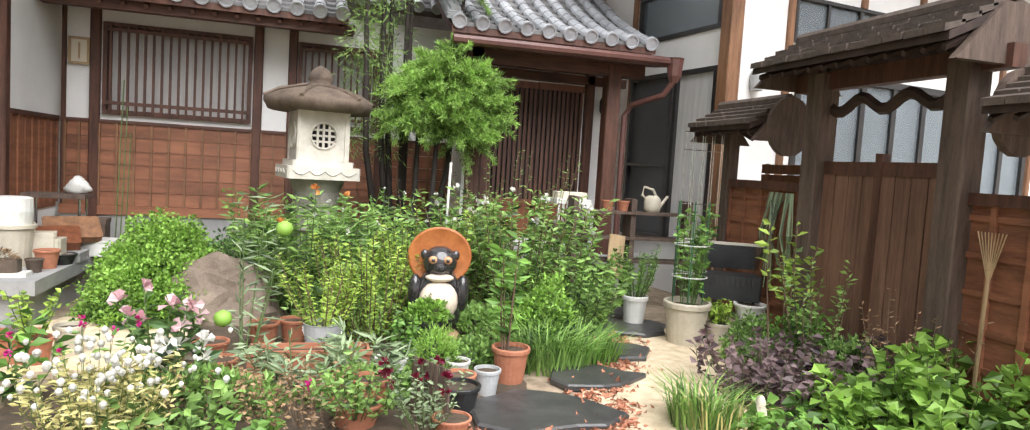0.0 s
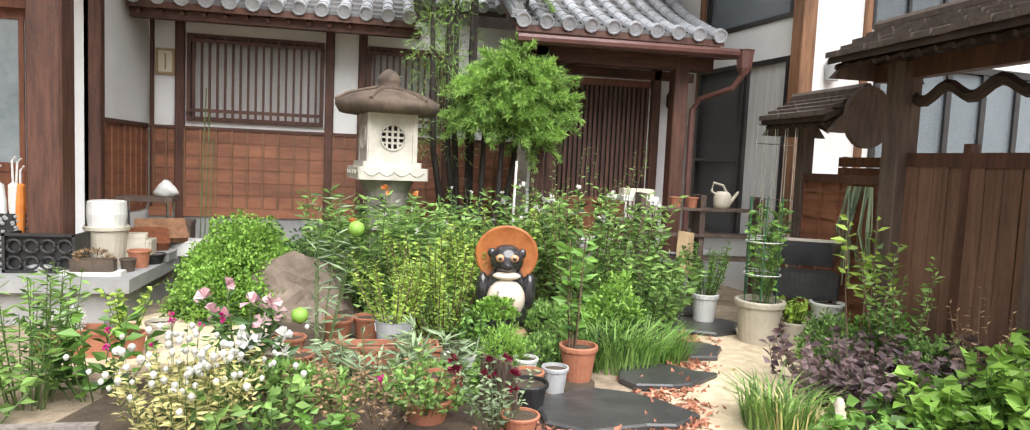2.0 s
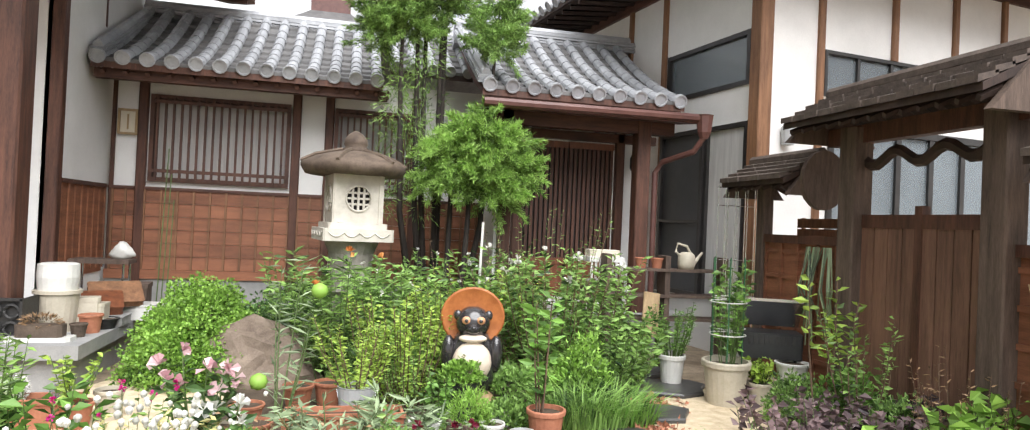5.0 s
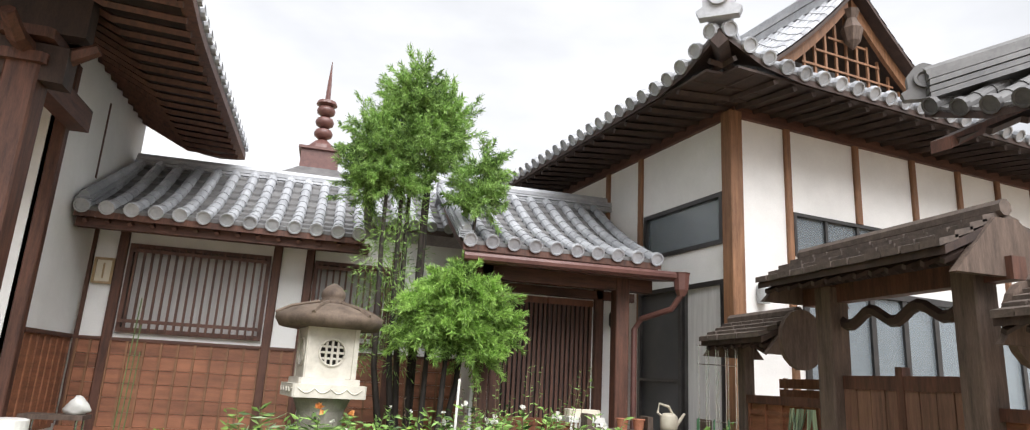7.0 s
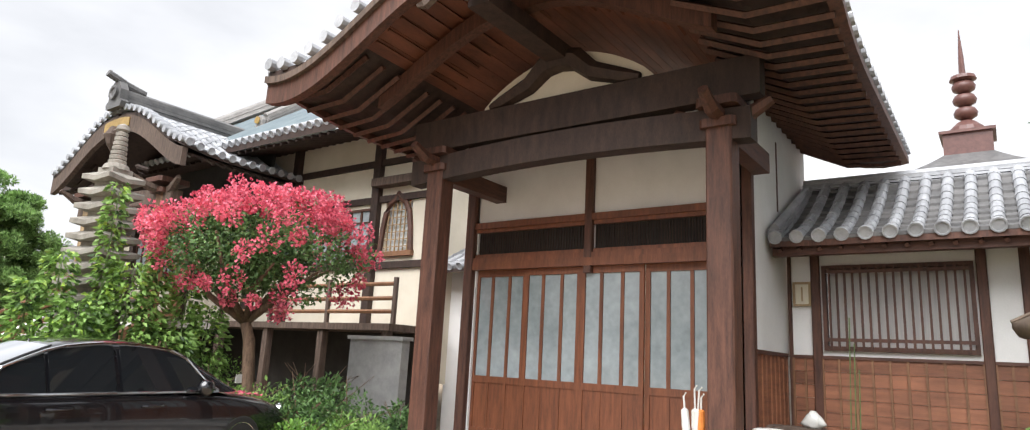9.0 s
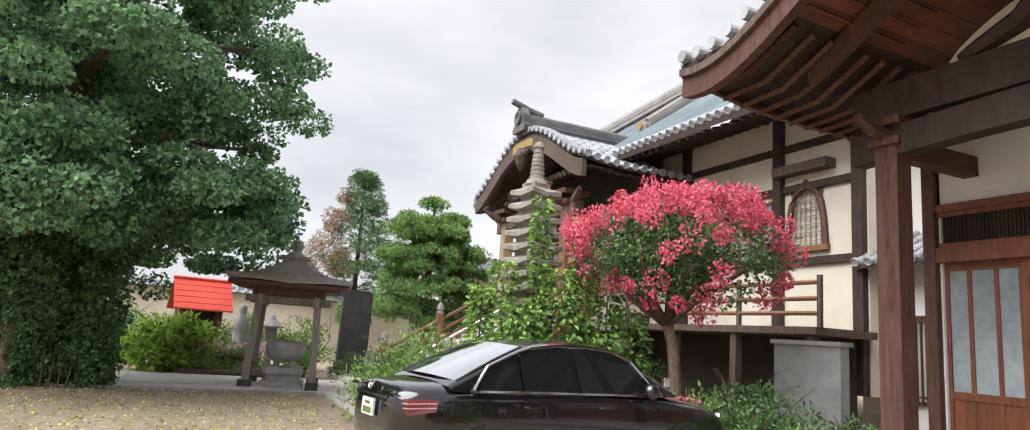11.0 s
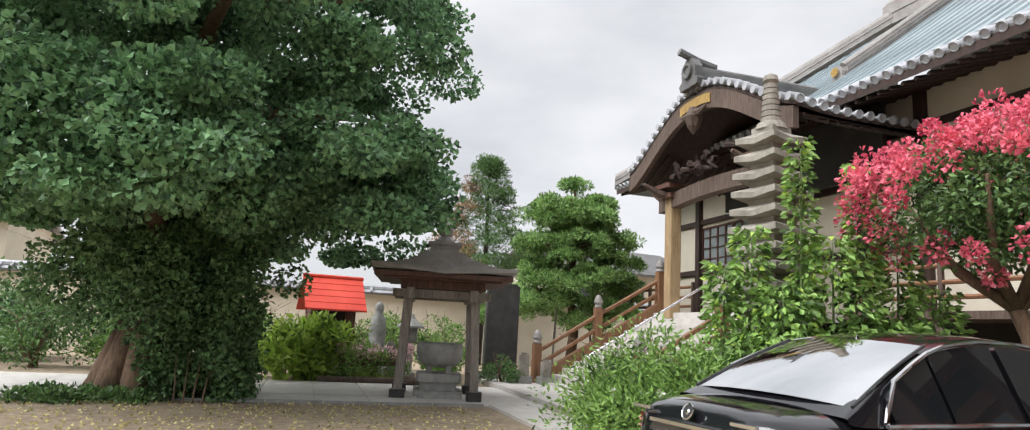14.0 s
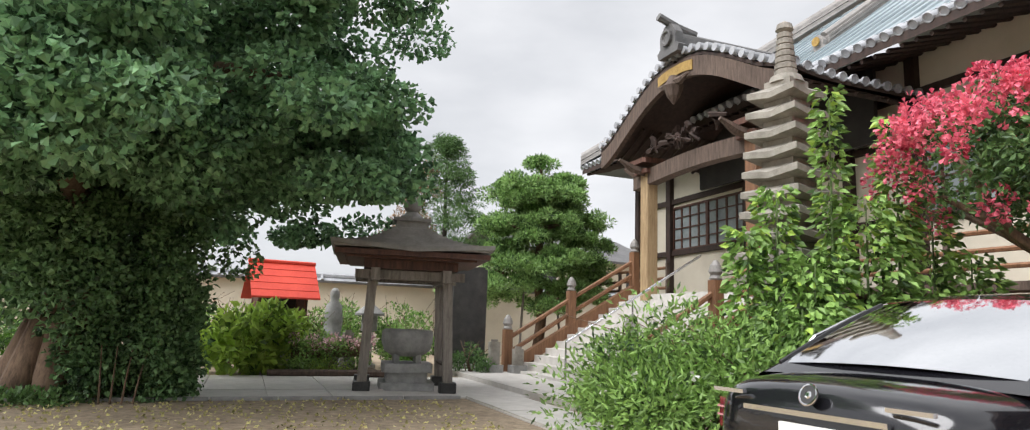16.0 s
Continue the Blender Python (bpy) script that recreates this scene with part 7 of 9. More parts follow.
    lathe([(0.02, 0.012), (0.012, 0.018)], 10, 0, 0, bm)
    part("emblem_ring", bm, CHROME, emb)
    part("chrome_strip", box(-0.42, 0.42, -0.025, 0.0, 0.825, 0.85), CHROME, t)
    pl = part("number_plate", box(-0.17, 0.17, -0.04, -0.018, 0.62, 0.79), WHITE_PL, t, "white number plate")
    part("plate_digits", box(-0.12, 0.12, -0.044, -0.04, 0.64, 0.70), STEM, pl)
    part("plate_line", box(-0.07, 0.07, -0.044, -0.04, 0.73, 0.76), STEM, pl)
    part("model_badge", box(0.40, 0.62, -0.008, 0.02, 0.895, 0.915), CHROME, t, "small chrome model badge")
    part("model_badge", box(-0.66, -0.44, -0.008, 0.02, 0.895, 0.915), CHROME, t, "small chrome model badge")
    part("antenna", lathe([(0.03, 0), (0.012, 0.05), (0.004, 0.07)], 8), CAR_PAINT, t).matrix_basis = pose(0, 1.5, 1.405)
    p = np.stack([rng.uniform(-0.6, 0.6, 260), rng.uniform(3.6, 4.3, 260), np.zeros(260)], 1)
    p[:, 2] = 0.955 - (p[:, 1] - 3.6) * 0.13
    ob = leaf_part("fallen_petals", p, rng.normal(size=p.shape) * np.array([1, 1, 0.15]), 0.05, 0.045, P_MYRTLE, None, shape="fan")
    ob.matrix_basis = t.matrix_basis.copy()
    tagged(ob, "pink petals fallen on the car bonnet", "petals", kind="stuff")


sedan()
# fallen leaves on the gravel
p = np.stack([rng.uniform(-18.4, -8, 5200), rng.uniform(-8, 1.8, 5200), np.full(5200, 0.012)], 1)
ob = leaf_part("fallen_leaves", p, rng.normal(size=p.shape) * np.array([1, 1, 0.2]), 0.05, 0.05, L_YELLOW, None, shape="fan")
tagged(ob, "small yellow ginkgo leaves scattered on the gravel", "leaves", kind="stuff")

# ---- garden ground ----
def patch(name, ring, z, material, label, category, seed=0, h=0.02):
    """A low sheet of uneven outline laid over the ground."""
    bm = bmesh.new()
    n = len(ring)
    pts = []
    for i in range(n):
        a, b = Vector((*ring[i], 0)), Vector((*ring[(i + 1) % n], 0))
        for k in range(6):
            q = a.lerp(b, k / 6)
            j = noise.noise(q * 2.3 + Vector((seed, 0, 0)))
            pts.append((q.x + 0.10 * j, q.y + 0.10 * noise.noise(q * 2.1 + Vector((0, seed, 3)))))
    prism(bm, pts, z - h, z)
    return tagged(part(name, bm, material), label, category, kind="structure")


patch("planting_soil", [(-2.4, 3.0), (1.0, 2.8), (1.3, 5.0), (2.6, 6.2), (3.0, 8.0), (0, 9.6), (-2.2, 9.2), (-2.2, 6.6), (-1.6, 5.6)], 0.012, SOIL, "dark planting soil of the garden bed", "soil", 1)
patch("planting_soil_right", [(2.3, 2.4), (4.05, 2.4), (4.05, 6.6), (3.5, 5.6), (2.9, 4.9)], 0.014, SOIL, "dark planting soil below the gate", "soil", 2)
patch("grit_path", [(1.3, 3.0), (2.3, 2.9), (2.9, 4.7), (3.9, 5.5), (3.5, 6.4), (2.8, 6.0), (2.2, 5.2), (1.5, 4.2)], 0.02, SAND, "pale yellow grit path between the beds", "path", 3)
patch("grit_corner", [(-2.6, 5.2), (-1.4, 5.2), (-1.2, 6.3), (-2.3, 6.9), (-2.6, 6.4)], 0.018, SAND, "pale grit beside the porch step", "path", 4)
chips = []
for (xa, ya), (xb, yb) in (((1.45, 3.5), (1.75, 4.2)), ((1.6, 4.2), (2.2, 5.0)), ((2.1, 4.9), (2.6, 5.9)), ((0.7, 3.5), (1.5, 3.65)), ((0.2, 3.5), (0.9, 3.8))):
    for k in range(330):
        f = rng.random()
        chips.append((xa + (xb - xa) * f + rng.normal(0, 0.12), ya + (yb - ya) * f + rng.normal(0, 0.1), 0.024))
chips = np.array(chips)
tagged(leaf_part("clay_chips", chips, rng.normal(size=chips.shape) * np.array([1, 1, 0.35]), rng.uniform(0.03, 0.08, len(chips)), rng.uniform(0.02, 0.05, len(chips)), RUBBLE), "red clay chips and dry leaves along the stepping stones", "gravel", kind="stuff")
# raised stone-edged bed behind
rb = tagged(part("raised_bed", box(-2.0, 3.2, 7.4, 7.6, 0.0, 0.45), STONE_BROWN), "low stone edge of the raised planting bed", "edging", kind="structure")
part("bed_soil", box(-2.0, 3.2, 7.6, 9.3, 0.0, 0.42), SOIL, rb)


def stepping_stone(x, y, rx, ry, rz, seed):
    bm = bmesh.new()
    ring = []
    rs = random.Random(seed)
    n = 11
    for k in range(n):
        a = 2 * math.pi * (k + rs.uniform(-0.25, 0.25)) / n
        j = rs.uniform(0.78, 1.12)
        ring.append((math.cos(a) * rx * j, math.sin(a) * ry * j))
    lo = [bm.verts.new((a, b, 0.0)) for a, b in ring]
    mi = [bm.verts.new((a * 1.01, b * 1.01, 0.035)) for a, b in ring]
    hi = [bm.verts.new((a * 0.97, b * 0.97, 0.05 + rs.uniform(-0.004, 0.004))) for a, b in ring]
    for r0, r1 in ((lo, mi), (mi, hi)):
        for i in range(n):
            bm.faces.new((r0[i], r0[(i + 1) % n], r1[(i + 1) % n], r1[i]))
    bm.faces.new(hi)
    bm.faces.new(lo[::-1])
    ob = part("stepping_stone", bm, STONE_DARK)
    ob.matrix_basis = pose(x, y, 0.01, 0, 0, rz)
    return tagged(ob, "flat dark slate stepping stone in the garden path", "stone", "stepping stones")


stepping_stone(1.15, 4.02, 0.56, 0.38, -12, 1)
stepping_stone(1.82, 4.66, 0.40, 0.26, -5, 2)
stepping_stone(2.3, 5.3, 0.36, 0.24, 10, 5)
stepping_stone(2.85, 6.2, 0.48, 0.34, 10, 3)
stepping_stone(2.9, 6.95, 0.4, 0.26, 0, 4)


# ---- stone lantern ----
def lantern():
    t = thing("stone_lantern", "snow-viewing stone lantern with brown cap and pale carved fire box", "stone lantern", pose(-0.24, 7.6, 0, 0, 0, 12))
    part("shaft", lathe([(0.34, 0.0), (0.34, 0.25), (0.24, 0.3), (0.22, 0.75), (0.26, 0.8), (0.22, 0.85), (0.24, 1.2), (0.3, 1.34)], 20), STONE_PAG, t)
    part("platform", box(-0.37, 0.37, -0.37, 0.37, 1.34, 1.47, 0.02), STONE_PALE, t, "pale platform with carved swags")
    part("platform_step", box(-0.31, 0.31, -0.31, 0.31, 1.47, 1.53, 0.02), STONE_PALE, t)
    for i in range(4):
        sw = bmesh.new()
        for k in range(4):
            x0 = -0.32 + k * 0.16
            tube([(x0 + 0.16 * j / 5, -0.372, 1.43 - 0.045 * math.sin(math.pi * j / 5)) for j in range(6)], 0.008, 4, sw)
        part("swag", sw, STONE_PALE, t).matrix_basis = pose(0, 0, 0, 0, 0, 90 * i)
    # fire box: four walls, each with a round opening
    for i in range(4):
        bm = bmesh.new()
        n = 24
        r, cz, hw, z0, z1 = 0.125, 1.79, 0.255, 1.53, 2.04
        outer, inner, inner2 = [], [], []
        for k in range(n):
            a = 2 * math.pi * k / n
            c, s = math.cos(a), math.sin(a)
            m = min(hw / abs(c) if abs(c) > 1e-6 else 9, (0.25 if s > 0 else 0.26) / abs(s) if abs(s) > 1e-6 else 9)
            outer.append(bm.verts.new((c * m, -hw, cz + s * m)))
            inner.append(bm.verts.new((c * r, -hw, cz + s * r)))
            inner2.append(bm.verts.new((c * r, -hw + 0.05, cz + s * r)))
        for k in range(n):
            j = (k + 1) % n
            bm.faces.new((outer[k], outer[j], inner[j], inner[k]))
            bm.faces.new((inner[k], inner[j], inner2[j], inner2[k]))
        bmesh.ops.recalc_face_normals(bm, faces=bm.faces)
        w = part("fire_box_wall", bm, STONE_PALE, t)
        w.matrix_basis = pose(0, 0, 0, 0, 0, 90 * i)
        part("ring", tube([(0.135 * math.cos(2 * math.pi * k / 20), -0.262, 1.79 + 0.135 * math.sin(2 * math.pi * k / 20)) for k in range(21)], 0.012, 5), STONE_PALE, w)
        for k in (-1, 0, 1):
            h = math.sqrt(0.125 ** 2 - (k * 0.06) ** 2)
            part("bar", box(k * 0.06 - 0.011, k * 0.06 + 0.011, -0.25, -0.225, 1.79 - h, 1.79 + h), STONE_PALE, w)
            part("bar", box(-h, h, -0.246, -0.222, 1.79 + k * 0.06 - 0.011, 1.79 + k * 0.06 + 0.011), STONE_PALE, w)
        for x in (-0.235, 0.235):
            part("edge", box(x - 0.02, x + 0.02, -0.268, -0.25, 1.53, 2.04), STONE_PALE, w)
    # dark block fills the hollow fire box in place of its inner shade
    part("shade_core", box(-0.19, 0.19, -0.19, 0.19, 1.53, 2.03), SHADE_IN, t)
    bm = bmesh.new()
    n = 6
    loops = []
    for f, z, r in ((0, 2.04, 0.50), (0, 2.10, 0.545), (0, 2.15, 0.54), (0.3, 2.23, 0.42), (0.6, 2.28, 0.27), (1, 2.31, 0.12)):
        loops.append([bm.verts.new(((r * (1.0 + (0.05 if k % 2 == 0 else 0)) * math.cos(math.pi * k / 6)), r * (1.0 + (0.05 if k % 2 == 0 else 0)) * math.sin(math.pi * k / 6), z + (0.02 if k % 2 == 0 and r > 0.5 else 0))) for k in range(12)])
    for l0, l1 in zip(loops, loops[1:]):
        for i in range(12):
            bm.faces.new((l0[i], l0[(i + 1) % 12], l1[(i + 1) % 12], l1[i]))
    bm.faces.new(loops[0][::-1])
    bm.faces.new(loops[-1])
    part("cap", bm, STONE_BROWN, t, "broad brown lichened cap", smooth=True)
    for k in range(6):
        a = k * math.pi / 3
        part("cap_rib", tube([(0.57 * math.cos(a), 0.57 * math.sin(a), 2.17), (0.42 * math.cos(a), 0.42 * math.sin(a), 2.25), (0.14 * math.cos(a), 0.14 * math.sin(a), 2.32)], 0.022, 5), STONE_BROWN, t)
    part("jewel", lathe([(0.13, 2.28), (0.14, 2.33), (0.11, 2.35), (0.13, 2.38), (0.125, 2.43), (0.08, 2.49), (0.02, 2.53)], 16), STONE_BROWN, t, smooth=True)


lantern()


# ---- raccoon-dog figure, one plain mesh with painted zones ----
def raccoon_dog():
    bm = bmesh.new()

    def ell(cx, cy, cz, rx, ry, rz, mi, n=16, m=10):
        rings = [[bm.verts.new((cx + rx * math.sin(math.pi * j / m) * math.cos(2 * math.pi * k / n), cy + ry * math.sin(math.pi * j / m) * math.sin(2 * math.pi * k / n), cz - rz * math.cos(math.pi * j / m))) for k in range(n)] for j in range(1, m)]
        for r0, r1 in zip(rings, rings[1:]):
            for k in range(n):
                f = bm.faces.new((r0[k], r0[(k + 1) % n], r1[(k + 1) % n], r1[k]))
                f.material_index = mi
        for r, rev in ((rings[0], True), (rings[-1], False)):
            f = bm.faces.new(r[::-1] if rev else r)
            f.material_index = mi

    ell(0, 0.02, 0.38, 0.21, 0.18, 0.34, 0)
    ell(0, -0.09, 0.42, 0.165, 0.12, 0.18, 1)
    ell(0, 0.0, 0.74, 0.15, 0.14, 0.14, 0)
    ell(0, -0.12, 0.70, 0.06, 0.06, 0.045, 0)
    ell(-0.06, -0.115, 0.77, 0.038, 0.03, 0.034, 2)
    ell(0.06, -0.115, 0.77, 0.038, 0.03, 0.034, 2)
    ell(-0.06, -0.142, 0.77, 0.016, 0.012, 0.016, 0)
    ell(0.06, -0.142, 0.77, 0.016, 0.012, 0.016, 0)
    ell(0, -0.175, 0.715, 0.02, 0.015, 0.016, 0)
    ell(0, -0.1, 0.62, 0.12, 0.08, 0.035, 1)
    ell(-0.2, -0.02, 0.48, 0.06, 0.07, 0.16, 0)
    ell(0.2, -0.02, 0.48, 0.06, 0.07, 0.16, 0)
    ell(-0.11, -0.05, 0.09, 0.10, 0.14, 0.09, 3)
    ell(0.11, -0.05, 0.09, 0.10, 0.14, 0.09, 3)
    ell(-0.13, -0.01, 0.80, 0.035, 0.03, 0.045, 0)
    ell(0.13, -0.01, 0.80, 0.035, 0.03, 0.045, 0)
    # hat: a broad disc tilted behind the head, with rings
    rings = []
    for r, y in ((0.27, 0.05), (0.275, 0.07), (0.25, 0.10), (0.20, 0.12), (0.15, 0.16), (0.05, 0.20), (0.20, 0.07), (0.25, 0.055)):
        rings.append([bm.verts.new((r * math.cos(2 * math.pi * k / 28), y, 0.78 + r * 0.92 * math.sin(2 * math.pi * k / 28))) for k in range(28)])
    for a, b in ((0, 1), (1, 2), (2, 3), (3, 4), (4, 5), (7, 0), (6, 7)):
        for k in range(28):
            f = bm.faces.new((rings[a][k], rings[a][(k + 1) % 28], rings[b][(k + 1) % 28], rings[b][k]))
            f.material_index = 4
    f = bm.faces.new(rings[6])
    f.material_index = 4
    bmesh.ops.recalc_face_normals(bm, faces=bm.faces)
    me = bpy.data.meshes.new("raccoon_dog_figure")
    for f in bm.faces:
        f.smooth = True
    bm.to_mesh(me)
    bm.free()
    for m in (GLAZE, BELLY, P_EYE, FEET, HAT):
        me.materials.append(m)
    ob = new("raccoon_dog_figure", me)
    ob.matrix_basis = pose(0.78, 5.66, 0.01, 0, 0, -8)
    tagged(ob, "glazed black pottery raccoon-dog figure with cream belly and orange hat", "figurine")


GLAZE = mat("black brown glaze", (0.012, 0.011, 0.012), (0.05, 0.045, 0.045), 5, 0.18, 0.05, coat=0.6)
BELLY = mat("cream glaze", (0.60, 0.47, 0.37), (0.76, 0.66, 0.55), 5, 0.35, 0.04)
P_EYE = mat("orange eye paint", (0.55, 0.25, 0.12), (0.65, 0.36, 0.2), 5, 0.3, 0.0)
FEET = mat("buff glaze", (0.30, 0.19, 0.10), (0.46, 0.33, 0.2), 5, 0.4, 0.05)
HAT = mat("orange brown glazed hat", (0.26, 0.075, 0.018), (0.48, 0.17, 0.05), 7, 0.4, 0.2)
raccoon_dog()


# ---- plants ----
def stems_plant(parent, n, r, h, leaf_m, ln, wd, per=16, lean=0.25, stem_m=None, rad=0.005, droop=0.2, name="foliage", lo=0.12, label=""):
    """Upright stems, each with leaves along it; returns the stems' tips."""
    paths, tips, base, ways = [], [], [], []
    for k in range(n):
        a, q = rng.uniform(0, 6.28), math.sqrt(rng.random()) * r
        x, y, hh = math.cos(a) * q, math.sin(a) * q, h * rng.uniform(0.65, 1.05)
        tx, ty = x + math.cos(a) * lean * hh * rng.uniform(0.2, 1), y + math.sin(a) * lean * hh * rng.uniform(0.2, 1)
        pts = [Vector((x * 0.6, y * 0.6, 0)), Vector(((x + tx) / 2, (y + ty) / 2, hh * 0.55)), Vector((tx, ty, hh))]
        paths.append((pts, [rad, rad * 0.8, rad * 0.4]))
        tips.append(pts[2])
        for j in range(per):
            f = lo + (1 - lo) * (j + rng.random()) / per
            p = pts[0].lerp(pts[1], f * 2) if f < 0.5 else pts[1].lerp(pts[2], f * 2 - 1)
            b = rng.uniform(0, 6.28)
            base.append(p)
            ways.append((math.cos(b), math.sin(b), rng.uniform(-droop, 0.7)))
    bm = bmesh.new()
    for p, rr in paths:
        tube(p, rr, 5, bm)
    tagged(part("stem", bm, stem_m or STEM, parent), kind="stuff")
    m = len(base)
    leaf_part(name, np.array([tuple(b) for b in base]), np.array(ways), ln * rng.uniform(0.6, 1.25, m), wd * rng.uniform(0.7, 1.2, m), leaf_m, parent, label)
    return tips


def heads(parent, tips, material, size, petals=8, name="flower", label="", ball_like=False):
    base = np.repeat(np.array([tuple(t) for t in tips]), petals, 0)
    way = rng.normal(size=base.shape) + (np.array([0, -0.6, 0.6]) if not ball_like else 0)
    return tagged(leaf_part(name, base, way, size, size * 0.85, material, parent, label, shape="fan"), kind="stuff")


def plant(name, label, x, y, n, r, h, leaf_m, ln, wd, per=16, lean=0.25, z=0.0, flower=None, category="plant", group="", **kw):
    t = thing(name, label, category, pose(x, y, z), group)
    tips = stems_plant(t, n, r, h, leaf_m, ln, wd, per, lean, **kw)
    if flower:
        fm, size, share, petals, lab = flower
        pick = [p for p in tips if rng.random() < share]
        if pick:
            heads(t, pick, fm, size, petals, label=lab)
    return t


def grass_tuft(name, label, x, y, n, r, h, material, wd=0.012, lean=0.5, z=0.0, category="grass"):
    """Arching blades, each bent once."""
    a = rng.uniform(0, 6.28, n)
    q = np.sqrt(rng.random(n)) * r
    b = np.stack([np.cos(a) * q, np.sin(a) * q, np.zeros(n)], 1)
    hh = h * rng.uniform(0.5, 1.1, n)
    da = a + rng.normal(0, 0.6, n)
    out = np.stack([np.cos(da), np.sin(da), np.zeros(n)], 1)
    mid = b + out * (hh * lean * 0.3)[:, None] + np.array([0, 0, 1]) * (hh * 0.65)[:, None]
    tip = b + out * (hh * lean)[:, None] + np.array([0, 0, 1]) * (hh * rng.uniform(0.75, 1.0, n))[:, None]
    sd = np.stack([-np.sin(da), np.cos(da), np.zeros(n)], 1) * wd / 2
    v = np.stack([b - sd, b + sd, mid - sd * 0.8, mid + sd * 0.8, tip], 1).reshape(-1, 3)
    i = np.arange(n)[:, None] * 5
    me = bpy.data.meshes.new(name)
    me.from_pydata(v.tolist(), [], np.concatenate([i + np.array([0, 1, 3]), i + np.array([0, 3, 2]), i + np.array([2, 3, 4])]).tolist())
    me.materials.append(material)
    ob = new(name, me)
    ob.matrix_basis = pose(x, y, z)
    return tagged(ob, label, category, kind="stuff")


def mound(name, label, x, y, rx, ry, h, material, n, ln, wd, z=0.0, category="plant"):
    """A dense low dome of small leaves with an uneven skin."""
    d = unit(rng.normal(size=(n, 3)))
    d[:, 2] = np.abs(d[:, 2])
    k = np.array([1 + 0.24 * noise.noise(Vector(v * 2.2) + Vector((x, y, 0))) + 0.15 * noise.noise(Vector(v * 6)) + 0.10 * noise.noise(Vector(v * 14)) for v in d])[:, None]
    p = d * k * np.array([rx, ry, h]) * (0.78 + 0.26 * rng.random((n, 1)))
    ob = leaf_part(name, p, d + rng.normal(size=d.shape) * 0.7 + np.array([0, 0, 0.25]), ln * rng.uniform(0.7, 1.3, n), wd * rng.uniform(0.7, 1.3, n), material)
    ob.matrix_basis = pose(x, y, z)
    return tagged(ob, label, category)


# cedar clump: several thin dark trunks with feathery sprays
def cedar():
    t = thing("feathery_cedar", "clump of slim dark trunks with feathery bright green sprays", "tree", pose(0.8, 8.35, 0.4))
    tr = []
    tops = [(-0.55, -0.1, 4.3, 0.0), (-0.25, 0.1, 4.9, 0.0), (0.0, 0.2, 4.7, 0.05), (0.55, -0.1, 3.9, 0.25), (-0.35, 0.0, 4.6, -0.1), (0.3, -0.35, 2.2, 0.3), (0.1, -0.2, 2.3, 0.1), (-0.05, 0.15, 4.7, 0.0)]
    for x, y, h, l in tops:
        tr.append(([(x * 0.5, y, 0), (x * 0.9, y, h * 0.3), (x, y, h * 0.65), (x + l * 0.3, y, h)], [0.045, 0.035, 0.028, 0.01]))
    for one in tr:
        trunk_part("trunk", [one], BARK_DARK, t)

    def sprays(name, spots, per, material, droop, label=""):
        """Fans of fine shoots along short arching twigs, gathered in loose tufts."""
        p, w = [], []
        for x, y, z, r, h, m in spots:
            for k in range(m):
                d = unit(rng.normal(size=3) + np.array([0, -0.25, 0.1]))
                c = np.array([x, y, z]) + d * np.array([r, r, h]) * rng.uniform(0.15, 0.75)
                run = unit(d * np.array([1, 1, 0.5]) + rng.normal(size=3) * 0.3) * rng.uniform(0.18, 0.36)
                f = rng.random((per, 1))
                q = c + run * f - np.array([0, 0, 1]) * droop * f ** 2 + rng.normal(size=(per, 3)) * 0.03 * (1.15 - f)
                p.append(q)
                w.append(run / 0.27 + rng.normal(size=(per, 3)) * 0.75 - np.array([0, 0, droop]))
        p, w = np.concatenate(p), np.concatenate(w)
        leaf_part(name, p, w, rng.uniform(0.05, 0.10, len(p)), 0.013, material, t, label)

    sprays("upper_foliage", [(-0.66, 0, 4.00, 0.46, 0.58, 100), (-0.28, 0.05, 4.62, 0.46, 0.62, 130), (0.10, 0.1, 4.40, 0.40, 0.56, 90), (-0.22, 0.0, 4.00, 0.54, 0.48, 100), (-0.80, 0, 3.55, 0.34, 0.40, 60), (-0.45, -0.05, 3.60, 0.40, 0.30, 50)], 130, L_CEDAR_D, -0.05)
    sprays("side_foliage", [(0.62, -0.1, 3.80, 0.28, 0.34, 50), (0.60, -0.1, 3.42, 0.30, 0.26, 44)], 120, L_CEDAR_D, -0.02, "smaller tuft of sprays on its own trunk")
    sprays("lower_foliage", [(0.34, -0.42, 2.28, 0.36, 0.28, 70), (0.10, -0.4, 2.02, 0.36, 0.32, 70), (0.62, -0.42, 2.02, 0.40, 0.34, 90), (0.36, -0.45, 1.82, 0.48, 0.34, 100), (0.82, -0.38, 1.76, 0.30, 0.26, 50), (-0.06, -0.4, 1.70, 0.28, 0.22, 36), (0.58, -0.42, 1.54, 0.36, 0.18, 44)], 130, L_CEDAR, 0.05, "bright feathery lower sprays")
    p, w = [], []
    for k in range(70):
        c = np.array([rng.uniform(-0.75, -0.1), rng.uniform(-0.2, 0.3), rng.uniform(1.3, 3.3)])
        q = c + rng.normal(size=(36, 3)) * 0.09
        p.append(q)
        w.append(q - c)
    p, w = np.concatenate(p), np.concatenate(w)
    leaf_part("inner_foliage", p, w, 0.09, 0.013, L_CEDAR_D, t)


cedar()


